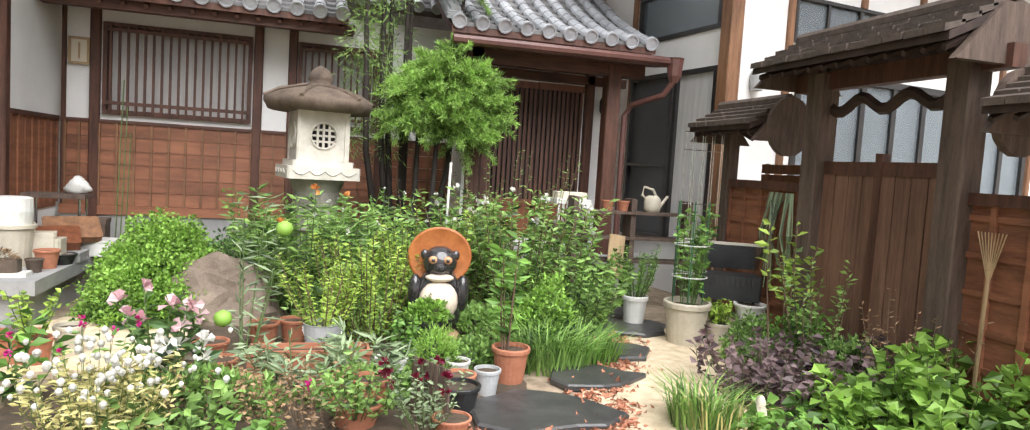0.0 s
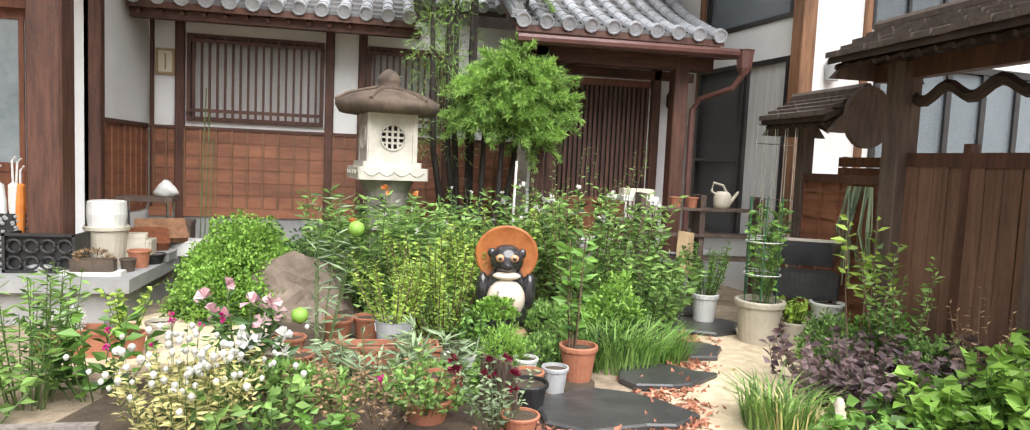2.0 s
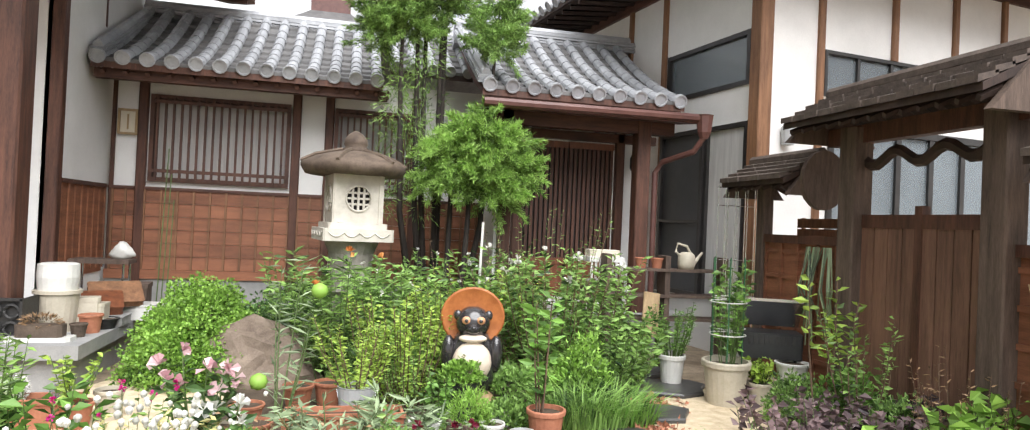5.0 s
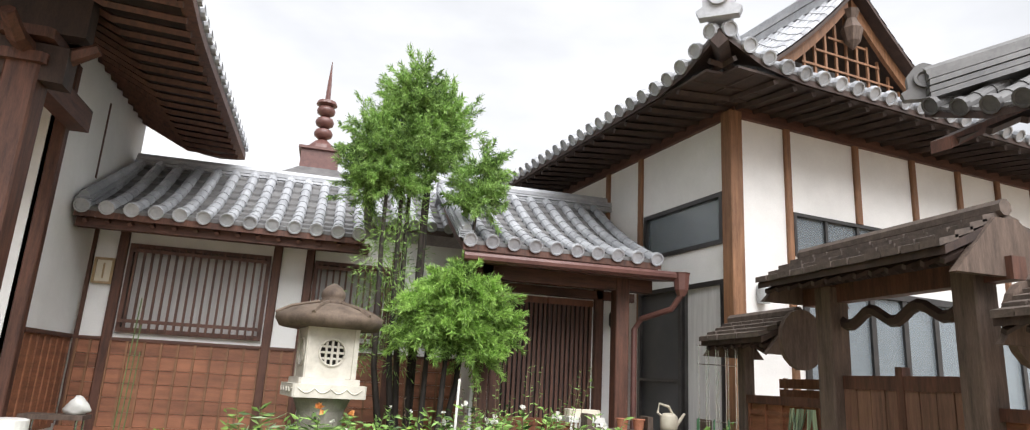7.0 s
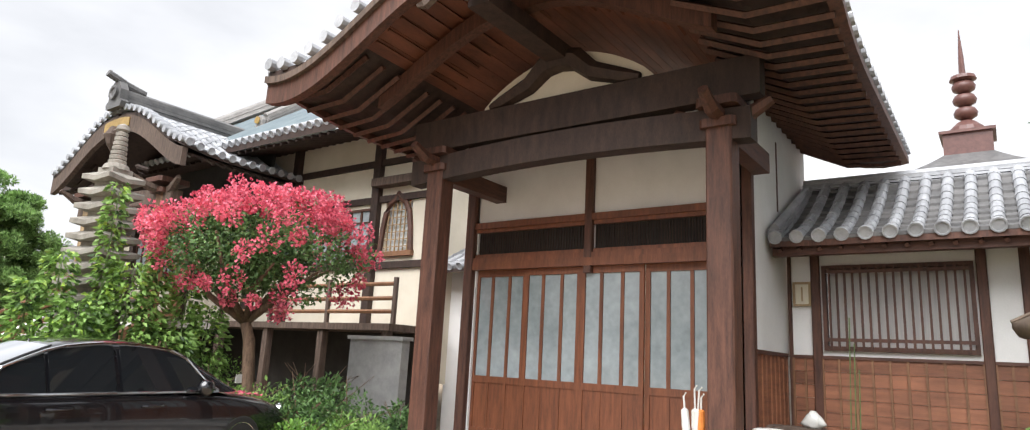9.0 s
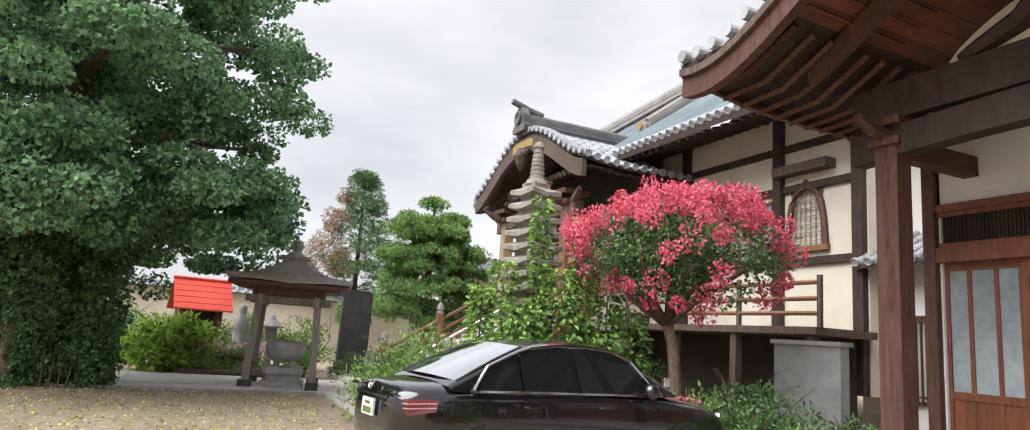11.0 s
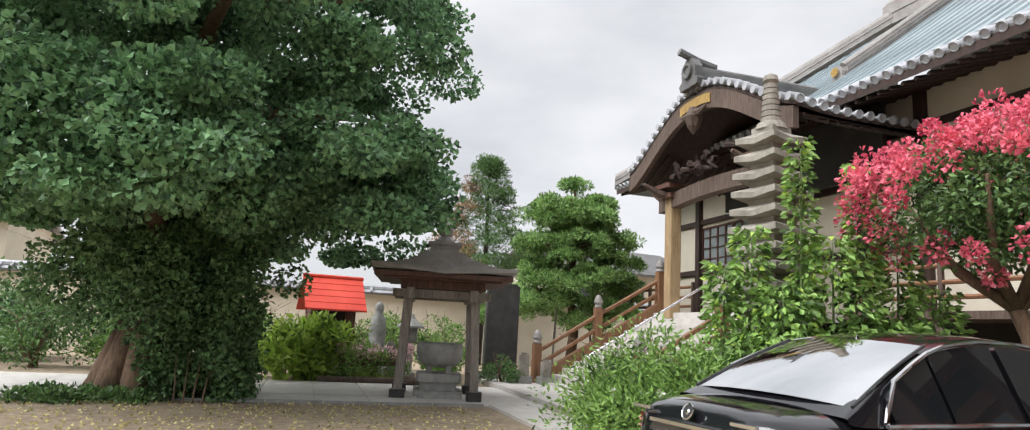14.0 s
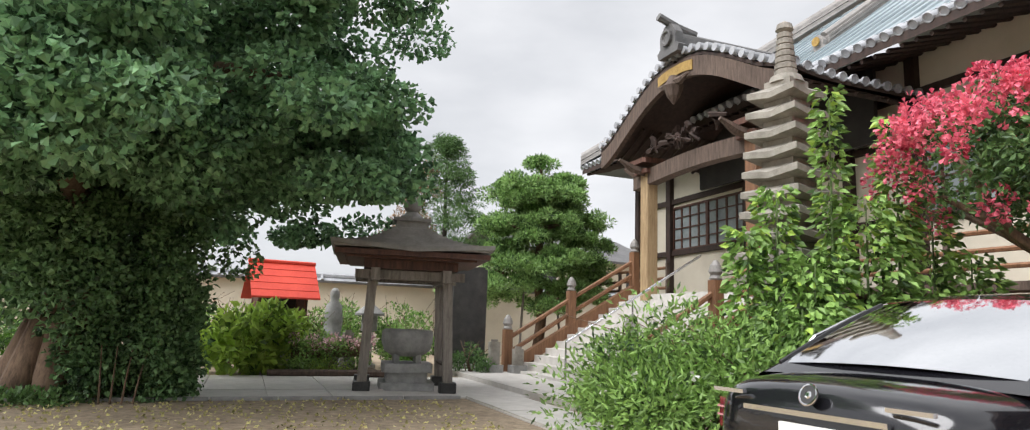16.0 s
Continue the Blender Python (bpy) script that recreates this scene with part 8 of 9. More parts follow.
# ---- pots ----
def pot(x, y, r, h, material, label, z=0.0, taper=0.74, soil=True, rim=True, group="flower pots", name="flower_pot"):
    t = thing(name, label, "flower pot", pose(x, y, z, 0, 0, rng.uniform(0, 90)), group)
    rr = [(r * taper, 0), (r * 0.97, h * 0.86)]
    if rim:
        rr += [(r * 1.06, h * 0.87), (r * 1.08, h * 0.97), (r * 1.05, h), (r * 0.94, h), (r * 0.92, h * 0.86)]
    else:
        rr += [(r, h), (r * 0.95, h), (r * 0.92, h * 0.86)]
    part("body", lathe(rr, 22, top=False), material, t, smooth=False)
    if soil:
        part("soil", lathe([(r * 0.93, h * 0.84), (r * 0.93, h * 0.88)], 18), SOIL, t)
    return t


def planter(x, y, w, d, h, material, label, rz=0.0, z=0.0):
    t = thing("trough_planter", label, "planter", pose(x, y, z, 0, 0, rz), "trough planters")
    for a, b, c, e in ((-w, w, -d, -d + 0.02), (-w, w, d - 0.02, d), (-w, -w + 0.02, -d + 0.02, d - 0.02), (w - 0.02, w, -d + 0.02, d - 0.02)):
        part("side", box(a, b, c, e, 0, h), material, t)
    part("rim", box(-w - 0.015, w + 0.015, -d - 0.015, -d + 0.02, h - 0.03, h + 0.004), material, t)
    part("soil", box(-w + 0.02, w - 0.02, -d + 0.02, d - 0.02, 0.01, h - 0.04), SOIL, t)
    return t


# left front: planters by the porch step
planter(-2.42, 5.5, 0.30, 0.12, 0.22, TERRA, "pinkish-brown trough planter with cacti")
pot(-2.1, 5.42, 0.11, 0.2, TERRA, "red-brown plastic pot with a variegated shrub")
plant("variegated_shrub", "small yellow-green variegated shrub in a pot", -2.1, 5.42, 9, 0.12, 0.34, L_LIME, 0.06, 0.04, 14, 0.35, 0.18)
pot(-1.95, 5.62, 0.1, 0.24, BEIGE_PL, "beige pot behind the red one")
cac = part("cactus", lathe([(0.05, 0), (0.085, 0.05), (0.09, 0.1), (0.06, 0.16), (0.01, 0.18)], 16), L_BLUE, smooth=True)
cac.matrix_basis = pose(-2.55, 5.5, 0.18)
tagged(cac, "round grey spiny cactus in the trough", "cactus")
p, w = ball(500, (-2.55, 5.5, 0.27), (0.1, 0.1, 0.1), 0.95)
tagged(leaf_part("cactus_spines", p, w, 0.03, 0.006, P_WHITE), "pale spines of the round cactus", "spines", kind="stuff")
tagged(part("glass_jar", lathe([(0.05, 0), (0.07, 0.03), (0.07, 0.09), (0.055, 0.12)], 16, top=False), GLASS), "small clear jar in the trough", "jar").matrix_basis = pose(-2.22, 5.5, 0.19, 30)
plant("leafy_weed", "tall feathery green weed at the bed's edge", -2.35, 4.45, 26, 0.28, 0.85, L_MIX, 0.09, 0.022, 30, 0.2)
plant("leafy_weed", "broad-leaved green plant at the bed's edge", -2.0, 4.55, 12, 0.25, 0.55, L_HEDGE, 0.12, 0.07, 12, 0.3)
plant("leafy_weed", "sprawling green weed with dry leaves", -2.5, 4.0, 18, 0.35, 0.5, L_MIX, 0.09, 0.05, 14, 0.4)
tagged(part("edging_plank", box(-2.9, -1.75, 3.86, 3.92, 0, 0.09), WOOD_SILVER), "weathered wooden edging plank", "plank")
# yellowing globe amaranth in front
ga = plant("globe_amaranth", "yellowing clump of white globe flowers", -1.3, 3.95, 80, 0.32, 0.42, L_YELLOW, 0.065, 0.020, 16, 0.3, rad=0.003)
tips = [(rng.normal(0, 0.24), rng.normal(0, 0.18), rng.uniform(0.28, 0.56)) for k in range(110)]
bm = bmesh.new()
for x, y, z in tips:
    rr = rng.uniform(0.013, 0.021)
    lathe([(rr * 0.5, z - rr), (rr, z), (rr * 0.9, z + rr * 0.6), (rr * 0.3, z + rr * 1.1)], 7, x, y, bm)
tagged(part("blossom", bm, P_WHITE, ga, "round white flower heads"), kind="stuff")
plant("globe_amaranth", "magenta globe flowers on thin stems", -1.5, 4.4, 14, 0.3, 0.55, L_MIX, 0.07, 0.025, 6, 0.2, flower=(P_MAGENTA, 0.025, 0.8, 10, "small magenta flower heads"), rad=0.003)
# white and pink star flowers
plant("desert_rose", "glossy-leaved plant with white and pink star flowers", -1.18, 4.85, 9, 0.16, 0.62, L_DEEP, 0.13, 0.05, 16, 0.3, flower=(P_PINK, 0.075, 0.9, 6, "pink and white star flowers"), rad=0.01)
plant("desert_rose", "glossy-leaved plant with white star flowers", -1.0, 4.6, 6, 0.14, 0.42, L_DEEP, 0.12, 0.05, 12, 0.3, flower=(P_WHITE, 0.07, 0.9, 6, "white star flowers"), rad=0.01)
# green ground-cover heap before the barred window
mound("ivy_mound", "dense heap of small bright green round leaves", -1.60, 7.15, 0.62, 0.66, 0.88, L_GROUND, 17000, 0.030, 0.032)
mound("ivy_mound", "dense green leaves trailing to the ground", -1.62, 6.75, 0.52, 0.42, 0.6, L_GROUND, 7500, 0.030, 0.032)
mound("ground_cover", "low fine green ground cover", -0.95, 7.2, 0.55, 0.4, 0.75, L_DEEP, 2600, 0.04, 0.03)
rock = bmesh.new()
bmesh.ops.create_icosphere(rock, subdivisions=4, radius=1)
for v in rock.verts:
    k = 1 + 0.26 * noise.noise(v.co * 1.3) + 0.12 * noise.noise(v.co * 4) + 0.05 * noise.noise(v.co * 9)
    v.co = Vector((v.co.x * 0.56 * k, v.co.y * 0.38 * k, v.co.z * 0.52 * k * (1.0 - 0.2 * v.co.x)))
rk = tagged(part("garden_rock", rock, STONE_ROCK), "rough brown garden boulder", "rock")
rk.matrix_basis = pose(-0.97, 6.85, 0.05)

# rows of pots in the middle left
for x, y, r, h, m, lab in ((-0.62, 5.85, 0.12, 0.2, TERRA, "terracotta pot with a white label"), (-0.38, 5.95, 0.12, 0.2, TERRA, "plain terracotta pot of soil"), (-0.95, 5.35, 0.12, 0.18, TERRA, "wide terracotta pot of succulents"),
                           (-0.85, 4.95, 0.12, 0.16, TERRA, "terracotta pot of succulents"), (-1.05, 4.75, 0.13, 0.2, BEIGE_PL, "faded beige plastic flower pot"), (0.30, 4.75, 0.11, 0.2, WHITE_PL, "white round plastic flower pot"),
                           (1.17, 4.72, 0.135, 0.27, TERRA, "terracotta pot with a leafy sapling"), (0.93, 4.46, 0.09, 0.19, GREY_PL, "small grey pot of succulents"), (0.78, 4.75, 0.09, 0.17, WHITE_PL, "small white plastic flower pot"),
                           (0.66, 4.12, 0.13, 0.2, BLACK_PL, "black plastic pot with a seedling"), (0.72, 4.4, 0.11, 0.18, TERRA, "terracotta pot behind the black one"), (0.55, 3.78, 0.11, 0.12, TERRA, "wide terracotta pot of dry soil"),
                           (0.02, 4.02, 0.15, 0.15, TERRA, "wide terracotta bowl of petunias"), (0.12, 4.25, 0.12, 0.22, TERRA, "tilted old terracotta flower pot"), (0.95, 5.2, 0.09, 0.15, GREY_PL, "small grey pot under herbs")):
    pot(x, y, r, h, m, lab)
bucket = thing("white_bucket", "open white plastic bucket with a young conifer", "bucket", pose(-0.16, 5.34, 0))
part("body", lathe([(0.115, 0), (0.145, 0.30), (0.15, 0.31), (0.14, 0.31), (0.135, 0.28)], 22, top=False), GREY_PL, bucket)
part("handle", tube([(0.15 * math.cos(a), 0.02 - 0.16 * math.sin(a) * 0.3, 0.28 - 0.16 * math.sin(a)) for a in [k * math.pi / 8 for k in range(9)]], 0.004, 5), STEEL, bucket)
plant("young_conifer", "young yellow-green conifer with feathery branches", -0.16, 5.36, 16, 0.16, 0.62, L_LIME, 0.055, 0.02, 60, 0.45, 0.2, stem_m=BARK, rad=0.006)
plant("young_conifer", "spreading yellow-green feathery shrub", 0.28, 5.95, 36, 0.45, 0.95, L_LIME, 0.06, 0.025, 60, 0.35, stem_m=BARK, rad=0.007)
plant("young_conifer", "fine-leaved dark green twiggy shrub", 0.35, 5.7, 26, 0.4, 0.55, L_MIX, 0.03, 0.016, 70, 0.35, stem_m=BARK, rad=0.005)
planter(-0.25, 5.05, 0.42, 0.12, 0.2, TERRA, "long terracotta trough of mixed plants")
# balloon-plant with inflated pods
bp = plant("balloon_milkweed", "tall milkweed with narrow leaves and an inflated pale green pod", -0.75, 5.5, 5, 0.12, 1.25, L_BLUE, 0.15, 0.022, 26, 0.25, rad=0.007)
for x, y, z in ((0.28, -0.1, 1.02), (-0.1, -0.4, 0.4)):
    part("pod", lathe([(0.01, z - 0.06), (0.05, z - 0.04), (0.065, z), (0.05, z + 0.04), (0.01, z + 0.06)], 14, x, y), L_GROUND, bp, "inflated pale green pod", smooth=True)
plant("lily", "arching lily stem with pale buds", -0.3, 6.4, 3, 0.1, 1.25, L_MIX, 0.16, 0.025, 26, 0.45, flower=(P_ORANGE, 0.06, 1.0, 6, "pale orange lily bud"), rad=0.007)
plant("oleander", "narrow-leaved grey-green plant spreading over the pots", 0.12, 4.78, 14, 0.22, 0.36, L_BLUE, 0.17, 0.028, 22, 0.7, rad=0.006)
plant("oleander", "narrow-leaved grey-green plant over the trough", -0.35, 4.7, 12, 0.22, 0.34, L_BLUE, 0.15, 0.028, 20, 0.7, rad=0.006)
plant("petunia", "trailing petunia with magenta flowers", 0.02, 3.95, 26, 0.26, 0.32, L_MIX, 0.06, 0.03, 14, 0.6, 0.1, flower=(P_MAGENTA, 0.05, 0.16, 7, "magenta petunia flowers"), rad=0.003)
plant("petunia", "dry trailing stems with wine-red flowers", 0.42, 3.85, 26, 0.22, 0.34, L_BLUE, 0.05, 0.02, 12, 0.4, 0.05, flower=(P_WINE, 0.045, 0.5, 7, "wine-red flowers"), rad=0.003)
plant("dry_petunia", "dried brown tangle of trailing stems", -0.28, 4.0, 60, 0.35, 0.34, L_DRY, 0.04, 0.02, 8, 0.5, stem_m=BARK, rad=0.002)
plant("dry_petunia", "dried brown tangle of trailing stems in the trough", -0.7, 4.35, 60, 0.4, 0.32, L_DRY, 0.04, 0.02, 8, 0.5, stem_m=BARK, rad=0.002)
plant("coleus", "light green leafy seedling between pots", -0.5, 3.75, 10, 0.2, 0.22, L_HEDGE, 0.08, 0.05, 10, 0.4)
plant("coleus", "light green leafy seedlings between pots", -0.95, 3.85, 14, 0.28, 0.3, L_MIX, 0.09, 0.06, 10, 0.4)
mound("fine_herb", "soft mound of fine blue-green foliage", 0.62, 4.82, 0.2, 0.18, 0.38, L_GROUND, 2200, 0.05, 0.008)
# little picket edging
pf = thing("picket_edging", "short grey-brown plastic picket edging", "edging fence", pose(0.44, 4.02, 0.02, 0, 0, -62))
for k in range(7):
    bm = bmesh.new()
    prism(bm, [(k * 0.055 - 0.14 - 0.016, -0.008), (k * 0.055 - 0.14 + 0.016, -0.008), (k * 0.055 - 0.14 + 0.016, 0.008), (k * 0.055 - 0.14 - 0.016, 0.008)], 0, 0.36)
    part("picket", bm, WOOD_GREY, pf)
for z in (0.1, 0.26):
    part("rail", box(-0.17, 0.21, 0.008, 0.018, z, z + 0.03), WOOD_GREY, pf)
# black pot before the figure
pot(0.66, 5.42, 0.13, 0.32, BLACK_PL, "tall black pot with a round white sticker")
mound("pot_herb", "small green herb mound in the black pot", 0.66, 5.42, 0.17, 0.15, 0.14, L_GROUND, 900, 0.04, 0.03, 0.32)
plant("pot_herb", "round-leaved green herb trailing from a pot", 0.48, 5.35, 12, 0.1, 0.4, L_HEDGE, 0.06, 0.055, 12, 0.3)
# middle: leafy sapling, narrow-leaved clumps, butterfly-bush
plant("citrus_sapling", "upright sapling with pale oval leaves", 1.14, 4.75, 4, 0.05, 0.95, L_HEDGE, 0.12, 0.055, 24, 0.12, 0.22, stem_m=BARK, rad=0.008)
grass_tuft("rush_clump", "dense clump of narrow bright green leaves", 1.6, 5.15, 700, 0.38, 0.36, L_MIX, 0.013, 0.75)
grass_tuft("rush_clump", "narrow bright green leaves spilling onto the stones", 1.95, 5.2, 420, 0.28, 0.30, L_HEDGE, 0.013, 0.9)
mound("euonymus", "bright green small-leaved shrub", 1.75, 5.6, 0.28, 0.25, 0.6, L_GROUND, 1500, 0.05, 0.03)
plant("butterfly_bush", "large loose shrub with narrow leaves and a few white flowers", 1.75, 6.6, 70, 0.62, 1.3, L_MIX, 0.10, 0.034, 60, 0.35, flower=(P_WHITE, 0.05, 0.22, 6, "small white flowers"), stem_m=BARK, rad=0.006)
plant("butterfly_bush", "arching reddish shoots above the shrub", 1.65, 6.9, 22, 0.5, 1.75, L_MIX, 0.06, 0.016, 30, 0.2, stem_m=BARK, rad=0.005)
plant("bellflower", "narrow-leaved green perennials beside the stones", 2.2, 6.2, 46, 0.45, 0.8, L_MIX, 0.09, 0.036, 36, 0.3)
plant("bellflower", "grey-green perennials with tiny white flowers", 0.6, 6.9, 80, 0.75, 1.2, L_MIX, 0.10, 0.034, 46, 0.25, flower=(P_WHITE, 0.03, 0.3, 6, "tiny white flowers"))
plant("bellflower", "loose green perennials beside the lantern", -0.35, 7.0, 60, 0.55, 1.2, L_MIX, 0.11, 0.034, 40, 0.25)
plant("lime_shrub", "lime-green feathery shoots in the bed", 0.75, 6.4, 22, 0.4, 1.1, L_LIME, 0.06, 0.025, 50, 0.35, stem_m=BARK)
plant("lime_shrub", "lime-green feathery shoots leaning over", 1.1, 6.75, 16, 0.3, 1.2, L_LIME, 0.06, 0.025, 50, 0.45, stem_m=BARK)
mound("low_cover", "dark green low leaves round the figure", 1.15, 5.75, 0.35, 0.3, 0.35, L_MIX, 1500, 0.06, 0.035)
mound("low_cover", "low green leaves between pots", 0.95, 5.0, 0.28, 0.25, 0.24, L_MIX, 1200, 0.05, 0.03)
mound("low_cover", "low grey-green succulents beside the path", 2.55, 6.75, 0.35, 0.35, 0.35, L_BLUE, 1500, 0.04, 0.03)
mound("low_cover", "green leaves filling the bed", 0.2, 6.3, 0.6, 0.4, 0.5, L_MIX, 2600, 0.07, 0.035)
mound("low_cover", "green leaves filling the back bed", 1.3, 7.7, 0.9, 0.4, 0.75, L_MIX, 3000, 0.08, 0.035)
mound("low_cover", "green leaves filling the back bed", -0.6, 7.9, 0.8, 0.4, 0.8, L_MIX, 2600, 0.08, 0.035)
mound("low_cover", "low leaves in front of the pots", 0.1, 4.45, 0.4, 0.2, 0.2, L_MIX, 1300, 0.05, 0.03)
mound("low_cover", "low leaves among the front pots", -0.9, 4.4, 0.5, 0.3, 0.22, L_MIX, 1500, 0.06, 0.035)
plant("dry_stalk", "dry brown seed stalks by the lantern", 1.05, 7.3, 12, 0.35, 1.35, L_DRY, 0.04, 0.02, 14, 0.25, stem_m=BARK, rad=0.003)
tagged(part("white_stake", tube([(1.05, 7.0, 0), (1.09, 7.0, 1.6)], 0.014, 6), WHITE_PL), "thin white plastic stake", "stake")

# right: pots with supports
for x, y, r, h, m, lab in ((3.18, 5.66, 0.21, 0.42, BEIGE_PL, "large pale pot with a ring support"), (3.42, 6.05, 0.17, 0.36, BEIGE_PL, "pale beige pot with climber"), (2.98, 6.35, 0.13, 0.34, WHITE_PL, "tall white cylindrical flower pot"),
                           (3.52, 5.62, 0.11, 0.22, BEIGE_PL, "small beige pot with bright herb"), (3.8, 5.55, 0.15, 0.2, WHITE_PL, "wide white pot on an upturned pot"), (3.62, 5.25, 0.12, 0.2, WHITE_PL, "white plastic pot by the fence"), (3.72, 5.02, 0.09, 0.18, WHITE_PL, "small white plastic flower pot")):
    pot(x, y, r, h, m, lab, 0.22 if "upturned" in lab else 0.0)
pot(3.8, 5.55, 0.12, 0.22, GREY_PL, "upturned grey pot used as a stand", taper=1.1, soil=False, rim=False)
for x, y, hh in ((3.18, 5.66, 1.0), (3.42, 6.05, 1.0)):
    sp = thing("ring_plant_support", "green wire ring plant support in a pot", "plant support", pose(x, y, 0.36), "ring plant supports")
    for k in range(3):
        a = k * 2.1
        part("stake", tube([(0.16 * math.cos(a), 0.16 * math.sin(a), 0), (0.16 * math.cos(a), 0.16 * math.sin(a), hh)], 0.006, 5), GREEN_PL, sp)
    for z in (0.3, 0.6):
        part("ring", tube([(0.165 * math.cos(k * 0.3927), 0.165 * math.sin(k * 0.3927), z) for k in range(17)], 0.005, 5), WHITE_PL, sp)
plant("tomato", "leggy climbing plant on a ring support", 3.18, 5.66, 9, 0.12, 0.95, L_HEDGE, 0.07, 0.05, 14, 0.1, 0.38)
plant("tomato", "leafy climbing plant on a ring support", 3.42, 6.05, 12, 0.14, 1.0, L_MIX, 0.08, 0.05, 18, 0.15, 0.32)
plant("rosemary", "bushy narrow-leaved herb in a white pot", 2.98, 6.35, 26, 0.14, 0.55, L_HEDGE, 0.05, 0.012, 40, 0.3, 0.3)
plant("bright_herb", "bright yellow-green herb in a small pot", 3.52, 5.62, 14, 0.1, 0.24, L_LIME, 0.06, 0.045, 14, 0.35, 0.2)
# wire trellis tower behind
tw = thing("wire_trellis", "thin bare metal wire trellis", "trellis", pose(3.95, 6.75, 0), "")
for k in range(9):
    part("wire", tube([(-0.28 + k * 0.06, -0.05 * (k % 2), 0.2), (-0.28 + k * 0.06, -0.05 * (k % 2), 2.12)], 0.005, 4), STEEL, tw)
for z in (0.9, 1.3, 1.9, 2.1):
    part("wire", tube([(-0.3, 0, z), (0.24, 0, z)], 0.005, 4), STEEL, tw)
# black grill with its silver lid
gr = thing("charcoal_grill", "black metal grill box with a raised silvery lid", "grill", pose(3.75, 5.85, 0, 0, 0, -25))
part("box", box(-0.28, 0.28, -0.18, 0.18, 0.42, 0.66, 0.02), BLACK_PL, gr)
part("lid", sheet(lambda s, d: Vector((s, 0.18 - d * 0.22, 0.72 + d * 0.26)), (-0.3, 0.3), (0, 1), 0.03), STEEL, gr, "silvery sloping lid")
for k in range(9):
    part("slot", box(-0.22 + k * 0.05, -0.19 + k * 0.05, -0.19, -0.175, 0.56, 0.64), IRON, gr)
for a in (-0.22, 0.22):
    for b in (-0.13, 0.13):
        part("leg", tube([(a, b, 0), (a, b, 0.42)], 0.015, 6), IRON, gr)
# low rail bench with bits on it near the inner porch
bn = thing("slatted_shelf", "grey weathered slatted plant shelf", "shelf", pose(3.35, 7.35, 0, 0, 0, -6))
for z in (0.55, 0.82, 1.12):
    for k in range(3):
        part("slat", box(-0.75, 0.75, -0.14 + k * 0.1, -0.07 + k * 0.1, z, z + 0.03), WOOD_GREY, bn)
for x in (-0.7, 0.0, 0.7):
    part("leg", box(x - 0.03, x + 0.03, -0.12, 0.16, 0, 1.3), WOOD_GREY, bn)
crate = thing("plastic_crate", "cream slotted plastic crate with folded cloths", "crate", pose(2.72, 7.75, 0.95))
for k in range(8):
    part("slat", box(-0.2 + k * 0.052, -0.17 + k * 0.052, -0.16, -0.15, 0.02, 0.24), WHITE_PL, crate)
part("rim", box(-0.22, 0.22, -0.17, 0.17, 0.24, 0.3), WHITE_PL, crate)
part("cloth", box(-0.19, 0.19, -0.14, 0.14, 0.3, 0.38, 0.05), PLASTER_CREAM, crate)
part("tray", box(-0.2, 0.2, -0.15, 0.15, 0.0, 0.02), WHITE_PL, crate)
st = thing("crate_stand", "grey stand under the crate", "stand", pose(2.72, 7.75, 0))
part("top", box(-0.22, 0.22, -0.17, 0.17, 0.88, 0.95), WOOD_GREY, st)
for a in (-0.18, 0.18):
    for b in (-0.13, 0.13):
        part("leg", box(a - 0.03, a + 0.03, b - 0.03, b + 0.03, 0, 0.88), WOOD_GREY, st)
for x in (3.05, 3.25):
    pot(x, 7.35, 0.07, 0.12, TERRA, "small terracotta pot on the shelf", 1.15)
wc = thing("watering_can", "cream plastic watering can on the shelf", "watering can", pose(3.6, 7.3, 1.15))
part("body", lathe([(0.09, 0), (0.10, 0.05), (0.10, 0.16), (0.06, 0.2)], 16), BEIGE_PL, wc, smooth=True)
part("spout", tube([(0.08, 0, 0.05), (0.2, 0, 0.2)], [0.025, 0.015], 8), BEIGE_PL, wc)
part("handle", tube([(-0.08, 0, 0.16), (-0.14, 0, 0.2), (-0.12, 0, 0.3), (0.0, 0, 0.27), (0.04, 0, 0.2)], 0.015, 6), BEIGE_PL, wc)
wb = thing("wooden_clog_board", "worn plank leaning against the shelf", "plank", pose(3.05, 7.05, 0.4, -14, 8, 0))
part("board", box(-0.1, 0.1, -0.015, 0.015, 0, 0.5, 0.01), WOOD_PALE, wb)
# hanging green cords on the fence and straw broom
hc = bmesh.new()
for k in range(26):
    y = 5.4 + rng.uniform(0, 0.35)
    tube([(GXX - 0.06, y, 1.5), (GXX - 0.10 - rng.uniform(0, 0.05), y + rng.uniform(-0.15, 0.1), 1.1), (GXX - 0.07, y + rng.uniform(-0.25, 0.15), 0.7 + rng.uniform(-0.15, 0.2))], 0.007, 4, hc)
tagged(part("hanging_cords", hc, L_BLUE), "bundle of grey-green drying stalks hanging on the fence", "stalks", kind="stuff")
br = thing("bamboo_broom", "pale bamboo rake standing against the gate wing", "broom", pose(GXX - 0.12, 3.38, 0))
part("pole", tube([(0, 0, 0), (0.03, 0, 1.1)], 0.014, 6), WOOD_PALE, br)
